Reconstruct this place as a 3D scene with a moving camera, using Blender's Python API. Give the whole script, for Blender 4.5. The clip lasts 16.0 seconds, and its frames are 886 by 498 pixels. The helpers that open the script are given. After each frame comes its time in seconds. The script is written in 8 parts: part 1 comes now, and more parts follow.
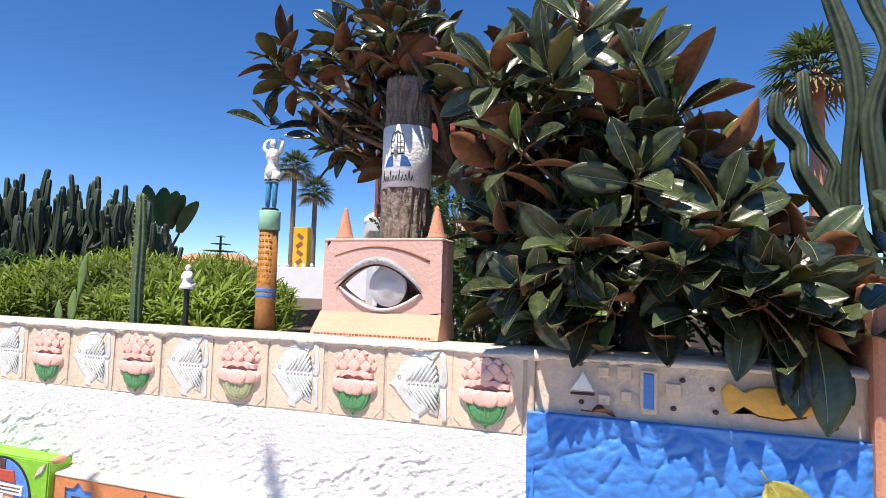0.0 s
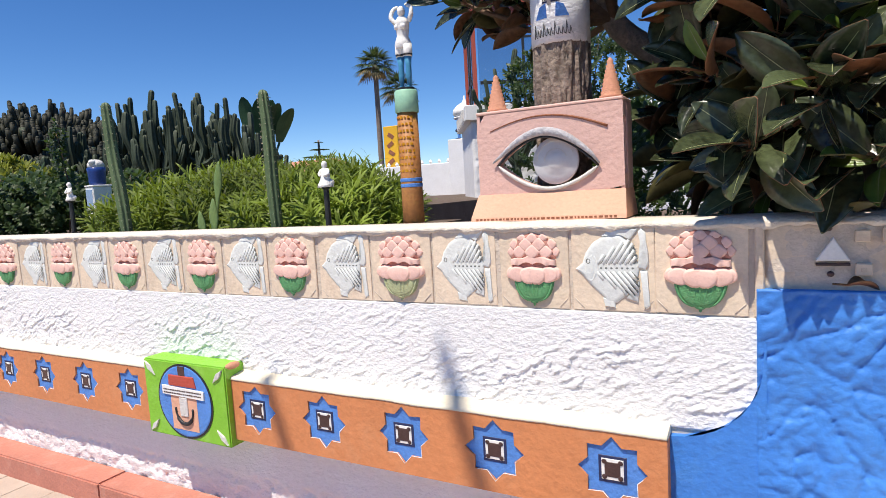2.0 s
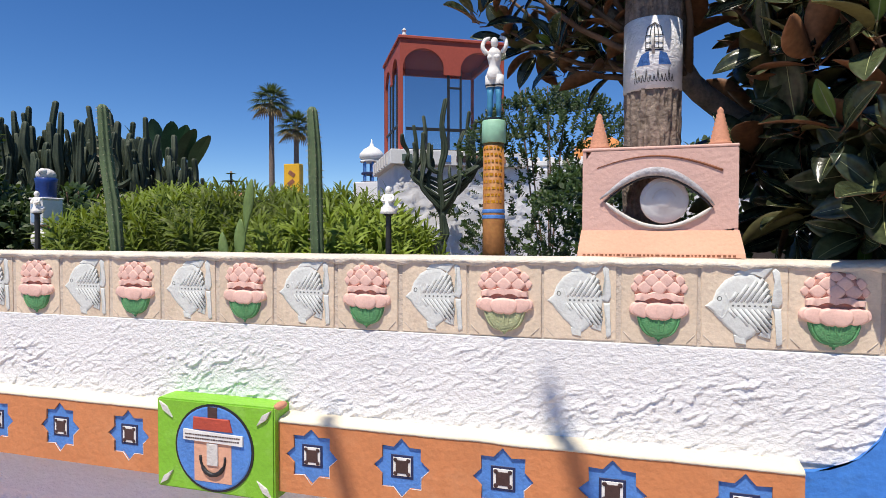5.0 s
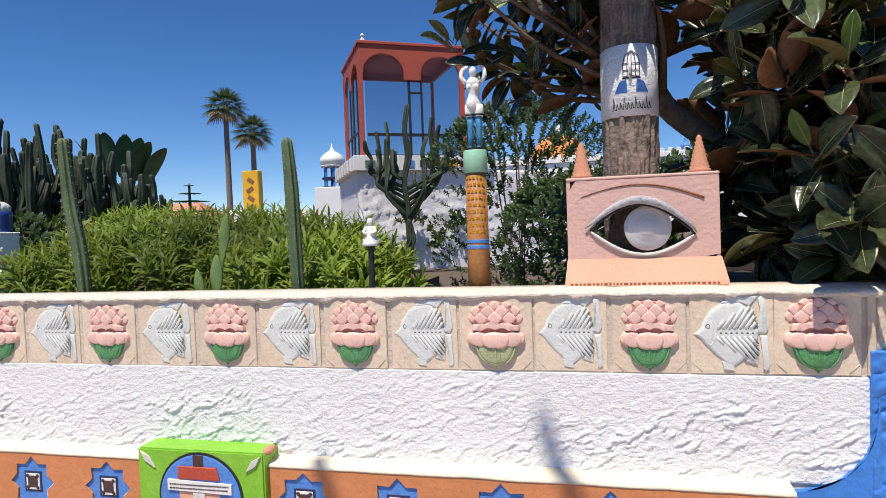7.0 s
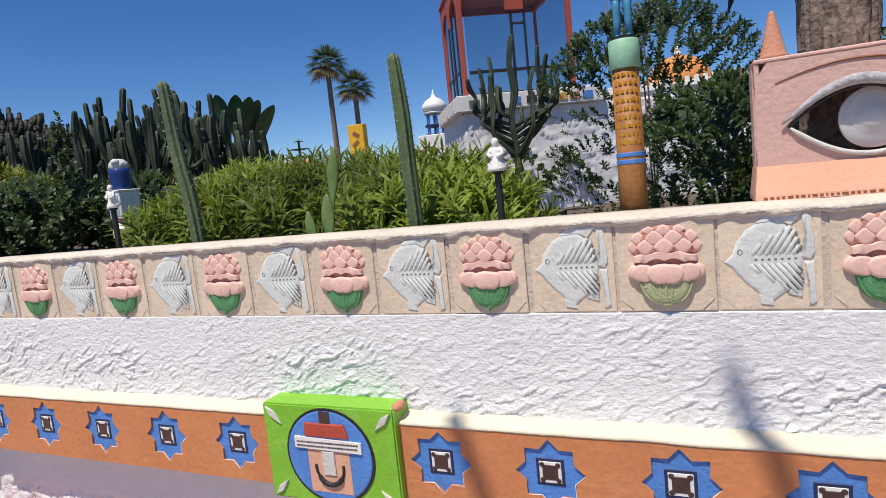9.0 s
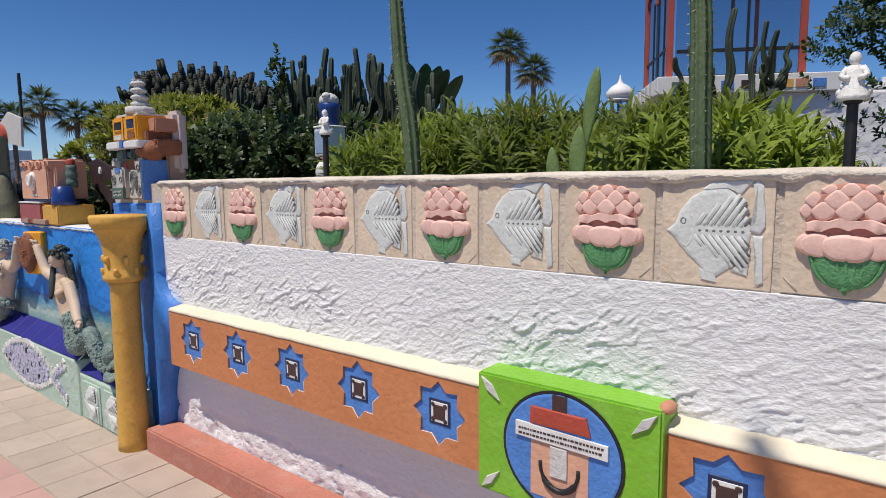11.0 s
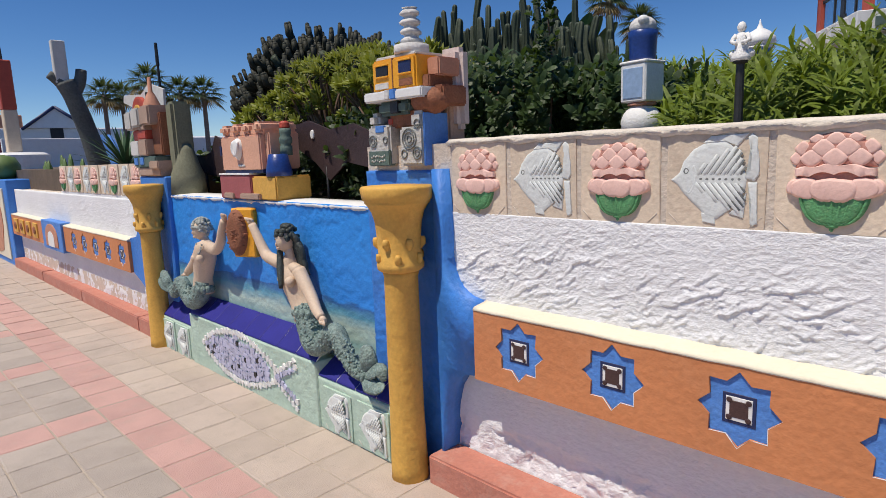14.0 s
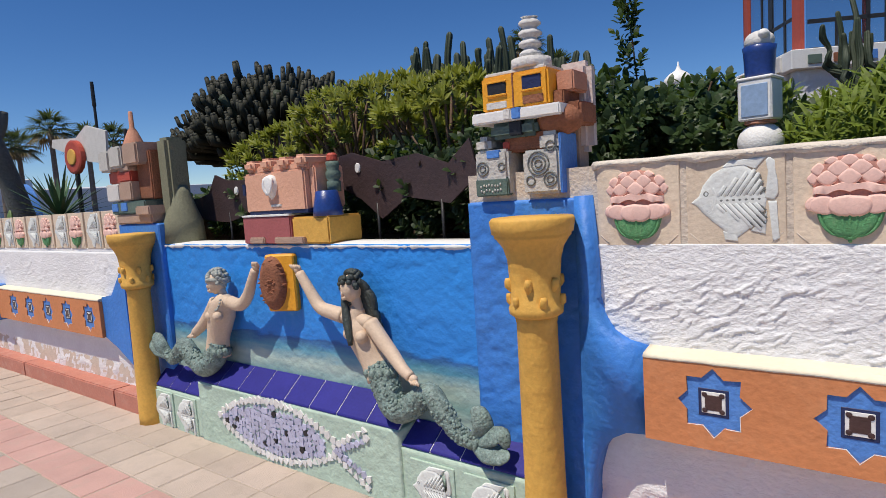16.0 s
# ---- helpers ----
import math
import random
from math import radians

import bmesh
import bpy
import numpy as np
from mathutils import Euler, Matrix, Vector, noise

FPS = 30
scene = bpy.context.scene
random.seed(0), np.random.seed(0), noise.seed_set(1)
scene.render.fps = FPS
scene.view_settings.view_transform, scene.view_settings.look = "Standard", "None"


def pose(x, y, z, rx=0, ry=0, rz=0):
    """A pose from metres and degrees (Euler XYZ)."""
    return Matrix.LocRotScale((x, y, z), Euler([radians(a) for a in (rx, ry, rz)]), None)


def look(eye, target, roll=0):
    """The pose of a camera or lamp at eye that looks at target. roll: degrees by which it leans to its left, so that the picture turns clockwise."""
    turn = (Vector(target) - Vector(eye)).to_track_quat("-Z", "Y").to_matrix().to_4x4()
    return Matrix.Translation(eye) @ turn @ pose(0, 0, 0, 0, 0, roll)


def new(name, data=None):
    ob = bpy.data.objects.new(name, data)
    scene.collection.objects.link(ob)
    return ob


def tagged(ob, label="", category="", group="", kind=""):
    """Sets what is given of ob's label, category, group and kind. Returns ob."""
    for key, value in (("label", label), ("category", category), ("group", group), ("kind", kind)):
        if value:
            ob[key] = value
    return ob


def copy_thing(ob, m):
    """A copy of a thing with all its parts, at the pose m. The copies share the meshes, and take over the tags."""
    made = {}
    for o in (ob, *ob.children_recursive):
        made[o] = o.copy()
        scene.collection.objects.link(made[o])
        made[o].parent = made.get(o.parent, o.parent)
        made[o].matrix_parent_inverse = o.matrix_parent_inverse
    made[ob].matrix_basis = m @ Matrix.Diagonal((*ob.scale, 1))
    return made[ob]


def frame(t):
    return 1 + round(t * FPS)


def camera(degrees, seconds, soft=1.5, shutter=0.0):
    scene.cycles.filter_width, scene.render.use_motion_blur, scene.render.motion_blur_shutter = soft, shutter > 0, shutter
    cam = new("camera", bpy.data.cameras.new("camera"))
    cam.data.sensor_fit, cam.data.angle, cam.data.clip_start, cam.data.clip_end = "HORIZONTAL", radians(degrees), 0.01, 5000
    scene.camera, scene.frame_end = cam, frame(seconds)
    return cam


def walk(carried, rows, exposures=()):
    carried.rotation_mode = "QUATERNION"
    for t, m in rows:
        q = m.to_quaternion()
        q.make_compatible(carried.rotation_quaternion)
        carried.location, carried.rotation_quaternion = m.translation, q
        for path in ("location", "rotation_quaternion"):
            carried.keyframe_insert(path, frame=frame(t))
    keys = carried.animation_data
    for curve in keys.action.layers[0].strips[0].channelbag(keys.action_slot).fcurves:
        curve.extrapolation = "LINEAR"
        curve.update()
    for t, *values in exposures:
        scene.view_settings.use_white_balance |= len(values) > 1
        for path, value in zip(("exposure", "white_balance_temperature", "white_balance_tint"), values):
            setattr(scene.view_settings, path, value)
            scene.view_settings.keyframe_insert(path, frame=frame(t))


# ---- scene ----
cam = camera(73.3, 16.0, soft=0.6)
PATH = [
    (0, (0.527, -1.939, 1.554), (-0.149, -0.063, 1.707), 1.7),
    (0.5, (0.492, -1.925, 1.591), (-0.154, -0.033, 1.573), -0.8),
    (1, (0.445, -1.918, 1.557), (-0.268, -0.053, 1.438), -0.8),
    (1.5, (0.324, -1.873, 1.514), (-0.5, -0.06, 1.32), -1.9),
    (2, (0.153, -1.796, 1.508), (-0.794, -0.046, 1.307), -3.4),
    (2.5, (0.008, -1.784, 1.474), (-0.856, 0.013, 1.319), -1.8),
    (3, (-0.14, -1.847, 1.456), (-1.036, -0.061, 1.365), -1.4),
    (3.5, (-0.235, -1.875, 1.419), (-1.075, -0.063, 1.322), -0.1),
    (3.7, (-0.287, -1.902, 1.412), (-1.107, -0.079, 1.341), 0.3),
    (5.8, (-0.717, -2.043, 1.515), (-1.188, -0.1, 1.459), -0.3),
    (6, (-0.721, -2.041, 1.521), (-1.216, -0.103, 1.478), -0.2),
    (6.5, (-0.732, -2.038, 1.542), (-1.217, -0.098, 1.538), -0.3),
    (7, (-0.71, -2.024, 1.602), (-1.153, -0.075, 1.536), -2.1),
    (7.5, (-0.719, -2.018, 1.572), (-1.099, -0.057, 1.486), -2.8),
    (8, (-0.759, -1.955, 1.562), (-1.149, 0.002, 1.421), -3.9),
    (8.5, (-0.817, -1.814, 1.55), (-1.381, 0.1, 1.404), -5.6),
    (9, (-0.909, -1.715, 1.521), (-1.697, 0.111, 1.304), -5.9),
    (9.2, (-0.954, -1.687, 1.474), (-1.793, 0.116, 1.258), -5.0),
    (11.3, (-1.512, -1.474, 1.355), (-2.751, 0.077, 1.116), -0.6),
    (11.5, (-1.582, -1.486, 1.355), (-2.79, 0.082, 1.07), -1.0),
    (12, (-1.786, -1.498, 1.351), (-2.955, 0.099, 1.057), 0.2),
    (12.5, (-2.006, -1.495, 1.352), (-3.285, 0.031, 1.163), 0.1),
    (13, (-2.274, -1.525, 1.348), (-3.551, -0.002, 1.127), 0.1),
    (13.5, (-2.526, -1.623, 1.349), (-3.82, -0.131, 1.038), -2.1),
    (14, (-2.762, -1.639, 1.332), (-4.161, -0.246, 1.012), -2.1),
    (14.5, (-2.989, -1.633, 1.328), (-4.46, -0.306, 1.061), -0.8),
    (15, (-3.184, -1.719, 1.342), (-4.546, -0.273, 1.107), -2.4),
    (15.5, (-3.361, -1.808, 1.346), (-4.562, -0.234, 1.068), -4.1),
    (16, (-3.576, -1.895, 1.317), (-4.771, -0.303, 1.123), -3.8),
]
EXPOSURES = [(0, 0.62), (0.5, 0.54), (1.5, 0.40), (2.5, 0.22), (3.5, 0.16), (8, 0.12), (9, -0.06), (11.5, -0.26), (16, -0.19)]
walk(cam, [(t, look(eye, target, roll)) for t, eye, target, roll in PATH], EXPOSURES)

# ---- light ----
SUN_WAY = Vector((0.09, 0.37, -0.85)).normalized()  # the way the sunlight travels
sun = new("sun", bpy.data.lights.new("sun", "SUN"))
sun.data.energy, sun.data.angle, sun.data.color = 5.0, radians(0.53), (1.0, 0.915, 0.80)
sun.rotation_mode = "QUATERNION"
sun.rotation_quaternion = SUN_WAY.to_track_quat("-Z", "Y")
world = bpy.data.worlds.new("world")
scene.world = world
world.use_nodes = True
sky = world.node_tree.nodes.new("ShaderNodeTexSky")
sky.sky_type, sky.sun_disc = "NISHITA", False
sky.sun_elevation = math.asin(-SUN_WAY.z)
sky.sun_rotation = math.atan2(-SUN_WAY.x, -SUN_WAY.y)
sky.altitude, sky.air_density, sky.dust_density, sky.ozone_density = 200, 0.75, 0.0, 4.0
back = world.node_tree.nodes["Background"]
back.inputs[1].default_value = 0.117
rich = world.node_tree.nodes.new("ShaderNodeHueSaturation")
rich.inputs["Hue"].default_value, rich.inputs["Saturation"].default_value = 0.507, 1.24
world.node_tree.links.new(sky.outputs[0], rich.inputs["Color"])
world.node_tree.links.new(rich.outputs[0], back.inputs[0])



# ---- materials ----
def mat(name, color, rough=0.7, vary=0.12, scale=6.0, fine=60.0, bump=0.15, bump_scale=None, dirt=None, dirt_amount=0.35,
        metal=0.0, object_random=0.0, gloss=0.5, bump_distance=0.01):
    """A painted, plastered or grown surface: base colour varied at two scales, an optional dirt colour in patches, and fine relief."""
    m = bpy.data.materials.new(name)
    m.use_nodes = True
    n, k = m.node_tree.nodes, m.node_tree.links
    p = n["Principled BSDF"]
    p.inputs["Roughness"].default_value, p.inputs["Metallic"].default_value = rough, metal
    p.inputs["Specular IOR Level"].default_value = gloss
    co = n.new("ShaderNodeNewGeometry").outputs["Position"]
    big, small = n.new("ShaderNodeTexNoise"), n.new("ShaderNodeTexNoise")
    for node, s in ((big, scale), (small, fine)):
        node.inputs["Scale"].default_value, node.inputs["Detail"].default_value = s, 4
        k.new(co, node.inputs["Vector"])
    add = n.new("ShaderNodeMath")
    add.operation = "ADD"
    k.new(big.outputs[0], add.inputs[0]), k.new(small.outputs[0], add.inputs[1])
    last = add.outputs[0]
    if object_random:
        info, mul, add2 = n.new("ShaderNodeObjectInfo"), n.new("ShaderNodeMath"), n.new("ShaderNodeMath")
        mul.operation, mul.inputs[1].default_value = "MULTIPLY_ADD", object_random
        mul.inputs[2].default_value = -object_random / 2
        k.new(info.outputs["Random"], mul.inputs[0])
        k.new(last, add2.inputs[0]), k.new(mul.outputs[0], add2.inputs[1])
        last = add2.outputs[0]
    ramp = n.new("ShaderNodeMapRange")
    ramp.inputs[1].default_value, ramp.inputs[2].default_value = 0.6, 1.4
    k.new(last, ramp.inputs[0])
    mix = n.new("ShaderNodeMix")
    mix.data_type = "RGBA"
    lo, hi = [c * (1 - vary) for c in color], [min(1, c * (1 + vary)) for c in color]
    mix.inputs[6].default_value, mix.inputs[7].default_value = (*lo, 1), (*hi, 1)
    k.new(ramp.outputs[0], mix.inputs[0])
    out = mix.outputs[2]
    if dirt:
        patch, cut, mix2 = n.new("ShaderNodeTexNoise"), n.new("ShaderNodeMapRange"), n.new("ShaderNodeMix")
        patch.inputs["Scale"].default_value, patch.inputs["Detail"].default_value = scale * 1.7, 8
        patch.inputs["Roughness"].default_value = 0.7
        cut.inputs[1].default_value, cut.inputs[2].default_value, cut.inputs[4].default_value = 0.52, 0.75, dirt_amount
        mix2.data_type = "RGBA"
        k.new(co, patch.inputs["Vector"]), k.new(patch.outputs[0], cut.inputs[0])
        k.new(cut.outputs[0], mix2.inputs[0]), k.new(out, mix2.inputs[6])
        mix2.inputs[7].default_value = (*dirt, 1)
        out = mix2.outputs[2]
    k.new(out, p.inputs["Base Color"])
    if bump:
        relief, b = n.new("ShaderNodeTexNoise"), n.new("ShaderNodeBump")
        relief.inputs["Scale"].default_value, relief.inputs["Detail"].default_value = bump_scale or fine, 5
        b.inputs["Strength"].default_value, b.inputs["Distance"].default_value = bump, bump_distance
        k.new(co, relief.inputs["Vector"]), k.new(relief.outputs[0], b.inputs["Height"])
        k.new(b.outputs[0], p.inputs["Normal"])
    return m


WHITE = mat("white_stucco", (0.79, 0.785, 0.785), 0.85, 0.07, 3, 45, 0.42, 85, dirt=(0.62, 0.60, 0.58), dirt_amount=0.25)
# flaky trowel marks: a second, stretched relief on the stucco
n, k = WHITE.node_tree.nodes, WHITE.node_tree.links
turned, flakes, lips = n.new("ShaderNodeMapping"), n.new("ShaderNodeTexNoise"), n.new("ShaderNodeBump")
turned.inputs["Rotation"].default_value, turned.inputs["Scale"].default_value = (0, radians(24), 0), (26, 26, 62)
flakes.inputs["Scale"].default_value, flakes.inputs["Detail"].default_value, flakes.inputs["Roughness"].default_value = 1.0, 6, 0.62
lips.inputs["Strength"].default_value, lips.inputs["Distance"].default_value = 0.40, 0.016
k.new(n.new("ShaderNodeNewGeometry").outputs["Position"], turned.inputs["Vector"])
k.new(turned.outputs[0], flakes.inputs["Vector"]), k.new(flakes.outputs[0], lips.inputs["Height"])
k.new(n["Bump"].outputs[0], lips.inputs["Normal"]), k.new(lips.outputs[0], n["Principled BSDF"].inputs["Normal"])
CREAM = mat("cream_paint", (0.75, 0.67, 0.51), 0.7, 0.06, 5, 60, 0.25, 50, dirt=(0.66, 0.58, 0.44))
COPING = mat("coping_cement", (0.70, 0.62, 0.52), 0.9, 0.15, 5, 70, 0.7, 60, dirt=(0.40, 0.33, 0.27), dirt_amount=0.5)
TAN = mat("sand_cast_tile", (0.685, 0.560, 0.425), 0.85, 0.15, 6, 80, 0.30, 60, dirt=(0.46, 0.32, 0.23), dirt_amount=0.55, object_random=0.45)
GROUT = mat("grout", (0.60, 0.51, 0.42), 0.95, 0.15, 12, 90, 0.5)
PINK = mat("pink_petal_paint", (0.800, 0.520, 0.440), 0.7, 0.10, 25, 140, 0.1, 160, dirt=(0.55, 0.27, 0.21), dirt_amount=0.45, object_random=0.3)
# darker pink: shade and grime between the petals, both put into the colour
PINKGROOVE = mat("dirty_shaded_pink_groove", (0.47, 0.22, 0.17), 0.85, 0.2, 25, 140, 0.2, 120)
LEAFGREEN = mat("green_bulb_paint", (0.10, 0.30, 0.12), 0.7, 0.25, 30, 160, 0.4, 170, dirt=(0.35, 0.45, 0.25))
DULLGREEN = mat("faded_green_paint", (0.42, 0.45, 0.25), 0.75, 0.25, 30, 160, 0.4, 170, dirt=(0.25, 0.32, 0.14))
FISHWHITE = mat("pale_fish_paint", (0.680, 0.700, 0.670), 0.75, 0.10, 18, 120, 0.2, 90, dirt=(0.46, 0.45, 0.40), dirt_amount=0.5)
# grey for the shade painted between fish stripes, and for dots and rings
FISHDARK = mat("grey_groove_shade_and_marks", (0.17, 0.18, 0.17), 0.8, 0.15, 20, 120, 0.3)
ORANGE = mat("orange_wall_paint", (0.58, 0.22, 0.085), 0.75, 0.12, 4, 60, 0.35, 45, dirt=(0.66, 0.33, 0.17), dirt_amount=0.4)
STARBLUE = mat("star_blue_paint", (0.08, 0.23, 0.60), 0.6, 0.18, 12, 90, 0.4, 70, dirt=(0.16, 0.33, 0.66))
NAVY = mat("navy_paint", (0.012, 0.022, 0.085), 0.5, 0.2, 12, 90, 0.3)
BROWN = mat("brown_glaze", (0.06, 0.03, 0.028), 0.35, 0.3, 20, 120, 0.2)
PALE = mat("white_paint", (0.78, 0.77, 0.74), 0.6, 0.08, 10, 90, 0.2, dirt=(0.55, 0.53, 0.50))
BLUE = mat("blue_wall_paint", (0.045, 0.205, 0.62), 0.55, 0.14, 3.5, 50, 0.5, 38, dirt=(0.10, 0.32, 0.72), dirt_amount=0.5)
LIME = mat("lime_green_paint", (0.21, 0.49, 0.03), 0.5, 0.10, 8, 70, 0.3, 60, dirt=(0.42, 0.68, 0.20), dirt_amount=0.3)
RED = mat("red_paint", (0.45, 0.07, 0.04), 0.6, 0.15, 9, 80, 0.3)
BLACK = mat("black_paint", (0.015, 0.015, 0.018), 0.5, 0.2, 9, 80, 0.3)
TERRA = mat("terracotta", (0.52, 0.24, 0.15), 0.85, 0.15, 8, 90, 0.35, dirt=(0.62, 0.38, 0.27))
KERB = mat("red_kerb_paint", (0.48, 0.19, 0.135), 0.8, 0.15, 6, 70, 0.35, 60, dirt=(0.55, 0.36, 0.29), dirt_amount=0.5)
OCHRE = mat("ochre_plaster", (0.68, 0.385, 0.075), 0.7, 0.14, 9, 70, 0.45, 30, dirt=(0.52, 0.25, 0.05), dirt_amount=0.5)
PAVERED = mat("red_paver", (0.52, 0.315, 0.27), 0.9, 0.14, 5, 160, 0.5, 220, dirt=(0.42, 0.34, 0.28), dirt_amount=0.5, object_random=0.5)
PAVETAN = mat("tan_paver", (0.49, 0.40, 0.33), 0.9, 0.14, 5, 160, 0.5, 220, dirt=(0.38, 0.31, 0.25), dirt_amount=0.7, object_random=0.5)
PAVEGREY = mat("grey_paver", (0.43, 0.365, 0.31), 0.9, 0.14, 5, 160, 0.5, 220, dirt=(0.36, 0.30, 0.25), dirt_amount=0.7, object_random=0.5)
SAND = mat("joint_sand", (0.42, 0.35, 0.28), 0.95, 0.2, 8, 120, 0.6)
# made-up dark colour for unseen ground, to weaken light bounced onto the wall
DARKGROUND = mat("dark_unseen_ground", (0.055, 0.054, 0.052), 0.9, 0.25, 2, 90, 0.6, 140)
SOIL = mat("garden_soil", (0.12, 0.085, 0.06), 0.95, 0.3, 6, 60, 0.8)
MINT = mat("mint_plaster", (0.44, 0.56, 0.46), 0.8, 0.12, 7, 60, 0.5, 50, dirt=(0.30, 0.42, 0.33), dirt_amount=0.5)
DEEPTILE = mat("cobalt_glazed_tile", (0.028, 0.026, 0.21), 0.55, 0.15, 9, 90, 0.05, object_random=0.3, gloss=0.25)
PINKWALL = mat("pink_plaster", (0.66, 0.42, 0.36), 0.85, 0.06, 6, 90, 0.35, 60, dirt=(0.55, 0.34, 0.28), dirt_amount=0.3)
PEACH = mat("peach_plaster", (0.68, 0.37, 0.25), 0.85, 0.08, 6, 90, 0.3, 60)
BARK = mat("bark", (0.235, 0.185, 0.150), 0.95, 0.45, 16, 80, 1.0, 55, dirt=(0.085, 0.062, 0.05), dirt_amount=0.8)
SKIN = mat("statue_skin_paint", (0.62, 0.47, 0.34), 0.6, 0.10, 12, 90, 0.25, 80, dirt=(0.50, 0.34, 0.22))
TAIL = mat("statue_tail_paint", (0.17, 0.235, 0.21), 0.6, 0.6, 34, 120, 0.8, 90, dirt=(0.42, 0.47, 0.42), dirt_amount=0.6)
HAIR = mat("statue_hair_paint", (0.035, 0.045, 0.04), 0.6, 0.5, 30, 120, 0.6, 90)
SILVERHAIR = mat("statue_pale_hair_paint", (0.33, 0.35, 0.32), 0.6, 0.4, 30, 120, 0.6, 90)
STATUE = mat("white_statue_stone", (0.76, 0.75, 0.72), 0.7, 0.08, 20, 120, 0.3)
CERBLUE = mat("cobalt_ceramic", (0.018, 0.05, 0.22), 0.3, 0.3, 12, 90, 0.1)
STEEL = mat("dark_steel", (0.03, 0.03, 0.03), 0.5, 0.3, 12, 90, 0.2, metal=0.3)
GLASS = mat("tinted_glass", (0.05, 0.06, 0.08), 0.05, 0.1, 2, 20, 0.0, gloss=0.8)
see, blend = GLASS.node_tree.nodes.new("ShaderNodeBsdfTransparent"), GLASS.node_tree.nodes.new("ShaderNodeMixShader")
see.inputs[0].default_value, blend.inputs[0].default_value = (0.84, 0.89, 0.93, 1), 0.84
GLASS.node_tree.links.new(GLASS.node_tree.nodes["Principled BSDF"].outputs[0], blend.inputs[1])
GLASS.node_tree.links.new(see.outputs[0], blend.inputs[2])
GLASS.node_tree.links.new(blend.outputs[0], GLASS.node_tree.nodes["Material Output"].inputs[0])
REDTOWER = mat("red_tower_paint", (0.42, 0.075, 0.045), 0.7, 0.12, 2, 20, 0.2)
ROOFORANGE = mat("orange_dome_paint", (0.62, 0.25, 0.07), 0.8, 0.1, 2, 20, 0.2)
YELLOW = mat("yellow_sign_paint", (0.75, 0.42, 0.02), 0.5, 0.08, 3, 30, 0.1)
ROBOTORANGE = mat("amber_paint", (0.80, 0.36, 0.02), 0.5, 0.12, 14, 90, 0.3, dirt=(0.55, 0.20, 0.03))
RUST = mat("rusty_brown_paint", (0.26, 0.10, 0.05), 0.8, 0.35, 14, 90, 0.5, dirt=(0.42, 0.13, 0.05))
DARKSHEET = mat("dark_brown_sheet", (0.045, 0.025, 0.025), 0.6, 0.3, 8, 70, 0.3)
GREYPLASTER = mat("pale_grey_plaster", (0.62, 0.60, 0.57), 0.9, 0.1, 10, 90, 0.5, 70, dirt=(0.45, 0.42, 0.38))
OLIVE = mat("olive_plaster", (0.20, 0.20, 0.13), 0.85, 0.2, 8, 70, 0.4)
CACTUS = mat("cactus_skin", (0.085, 0.13, 0.055), 0.6, 0.3, 10, 80, 0.3, dirt=(0.19, 0.20, 0.10), dirt_amount=0.5)
DARKCACTUS = mat("dark_cactus_skin", (0.032, 0.048, 0.024), 0.65, 0.35, 5, 40, 0.3, dirt=(0.13, 0.14, 0.08), dirt_amount=0.5)
PADGREEN = mat("prickly_pad_skin", (0.13, 0.20, 0.055), 0.55, 0.2, 12, 80, 0.3, dirt=(0.24, 0.26, 0.12))
SPINE = mat("pale_spines", (0.42, 0.38, 0.28), 0.8, 0.1, 12, 80, 0)


def leafmat(name, color, rough, shine, vary=0.35, through_color=None, weight=0.25):
    m = mat(name, color, rough, vary, 7, 50, 0.15, 60, object_random=0.5, gloss=shine)
    if through_color:
        n, k = m.node_tree.nodes, m.node_tree.links
        mix, tr = n.new("ShaderNodeMixShader"), n.new("ShaderNodeBsdfTranslucent")
        tr.inputs["Color"].default_value = (*through_color, 1)
        mix.inputs[0].default_value = weight
        k.new(n["Principled BSDF"].outputs[0], mix.inputs[1]), k.new(tr.outputs[0], mix.inputs[2])
        k.new(mix.outputs[0], n["Material Output"].inputs[0])
    return m


RUBBERTOP = leafmat("rubber_leaf_top", (0.052, 0.066, 0.030), 0.27, 0.5, 0.7)
RUBBERYOUNG = leafmat("rubber_leaf_young", (0.12, 0.19, 0.03), 0.35, 0.5, 0.4, (0.30, 0.36, 0.04), 0.25)
RUBBERBACK = leafmat("rubber_leaf_underside", (0.21, 0.10, 0.05), 0.5, 0.35, 0.6, (0.34, 0.14, 0.03), 0.12)
RUBBERGREENBACK = leafmat("rubber_leaf_green_underside", (0.13, 0.12, 0.045), 0.5, 0.35, 0.5, (0.22, 0.26, 0.03), 0.18)
OLEANDER = leafmat("oleander_leaf", (0.140, 0.190, 0.024), 0.55, 0.25, 0.7, (0.30, 0.40, 0.03), 0.2)
SUCCULENT = leafmat("succulent_leaf", (0.21, 0.23, 0.03), 0.5, 0.4, 0.4, (0.32, 0.36, 0.04), 0.25)
HEDGELEAF = leafmat("dark_hedge_leaf", (0.036, 0.064, 0.018), 0.5, 0.4, 0.5, (0.12, 0.2, 0.03), 0.2)
PALMLEAF = leafmat("palm_frond", (0.07, 0.105, 0.04), 0.55, 0.4, 0.35, (0.15, 0.2, 0.05), 0.2)
DRYPALM = leafmat("dry_palm_frond", (0.25, 0.19, 0.09), 0.8, 0.2, 0.3)
AGAVE = leafmat("agave_leaf", (0.06, 0.12, 0.05), 0.5, 0.4, 0.35)
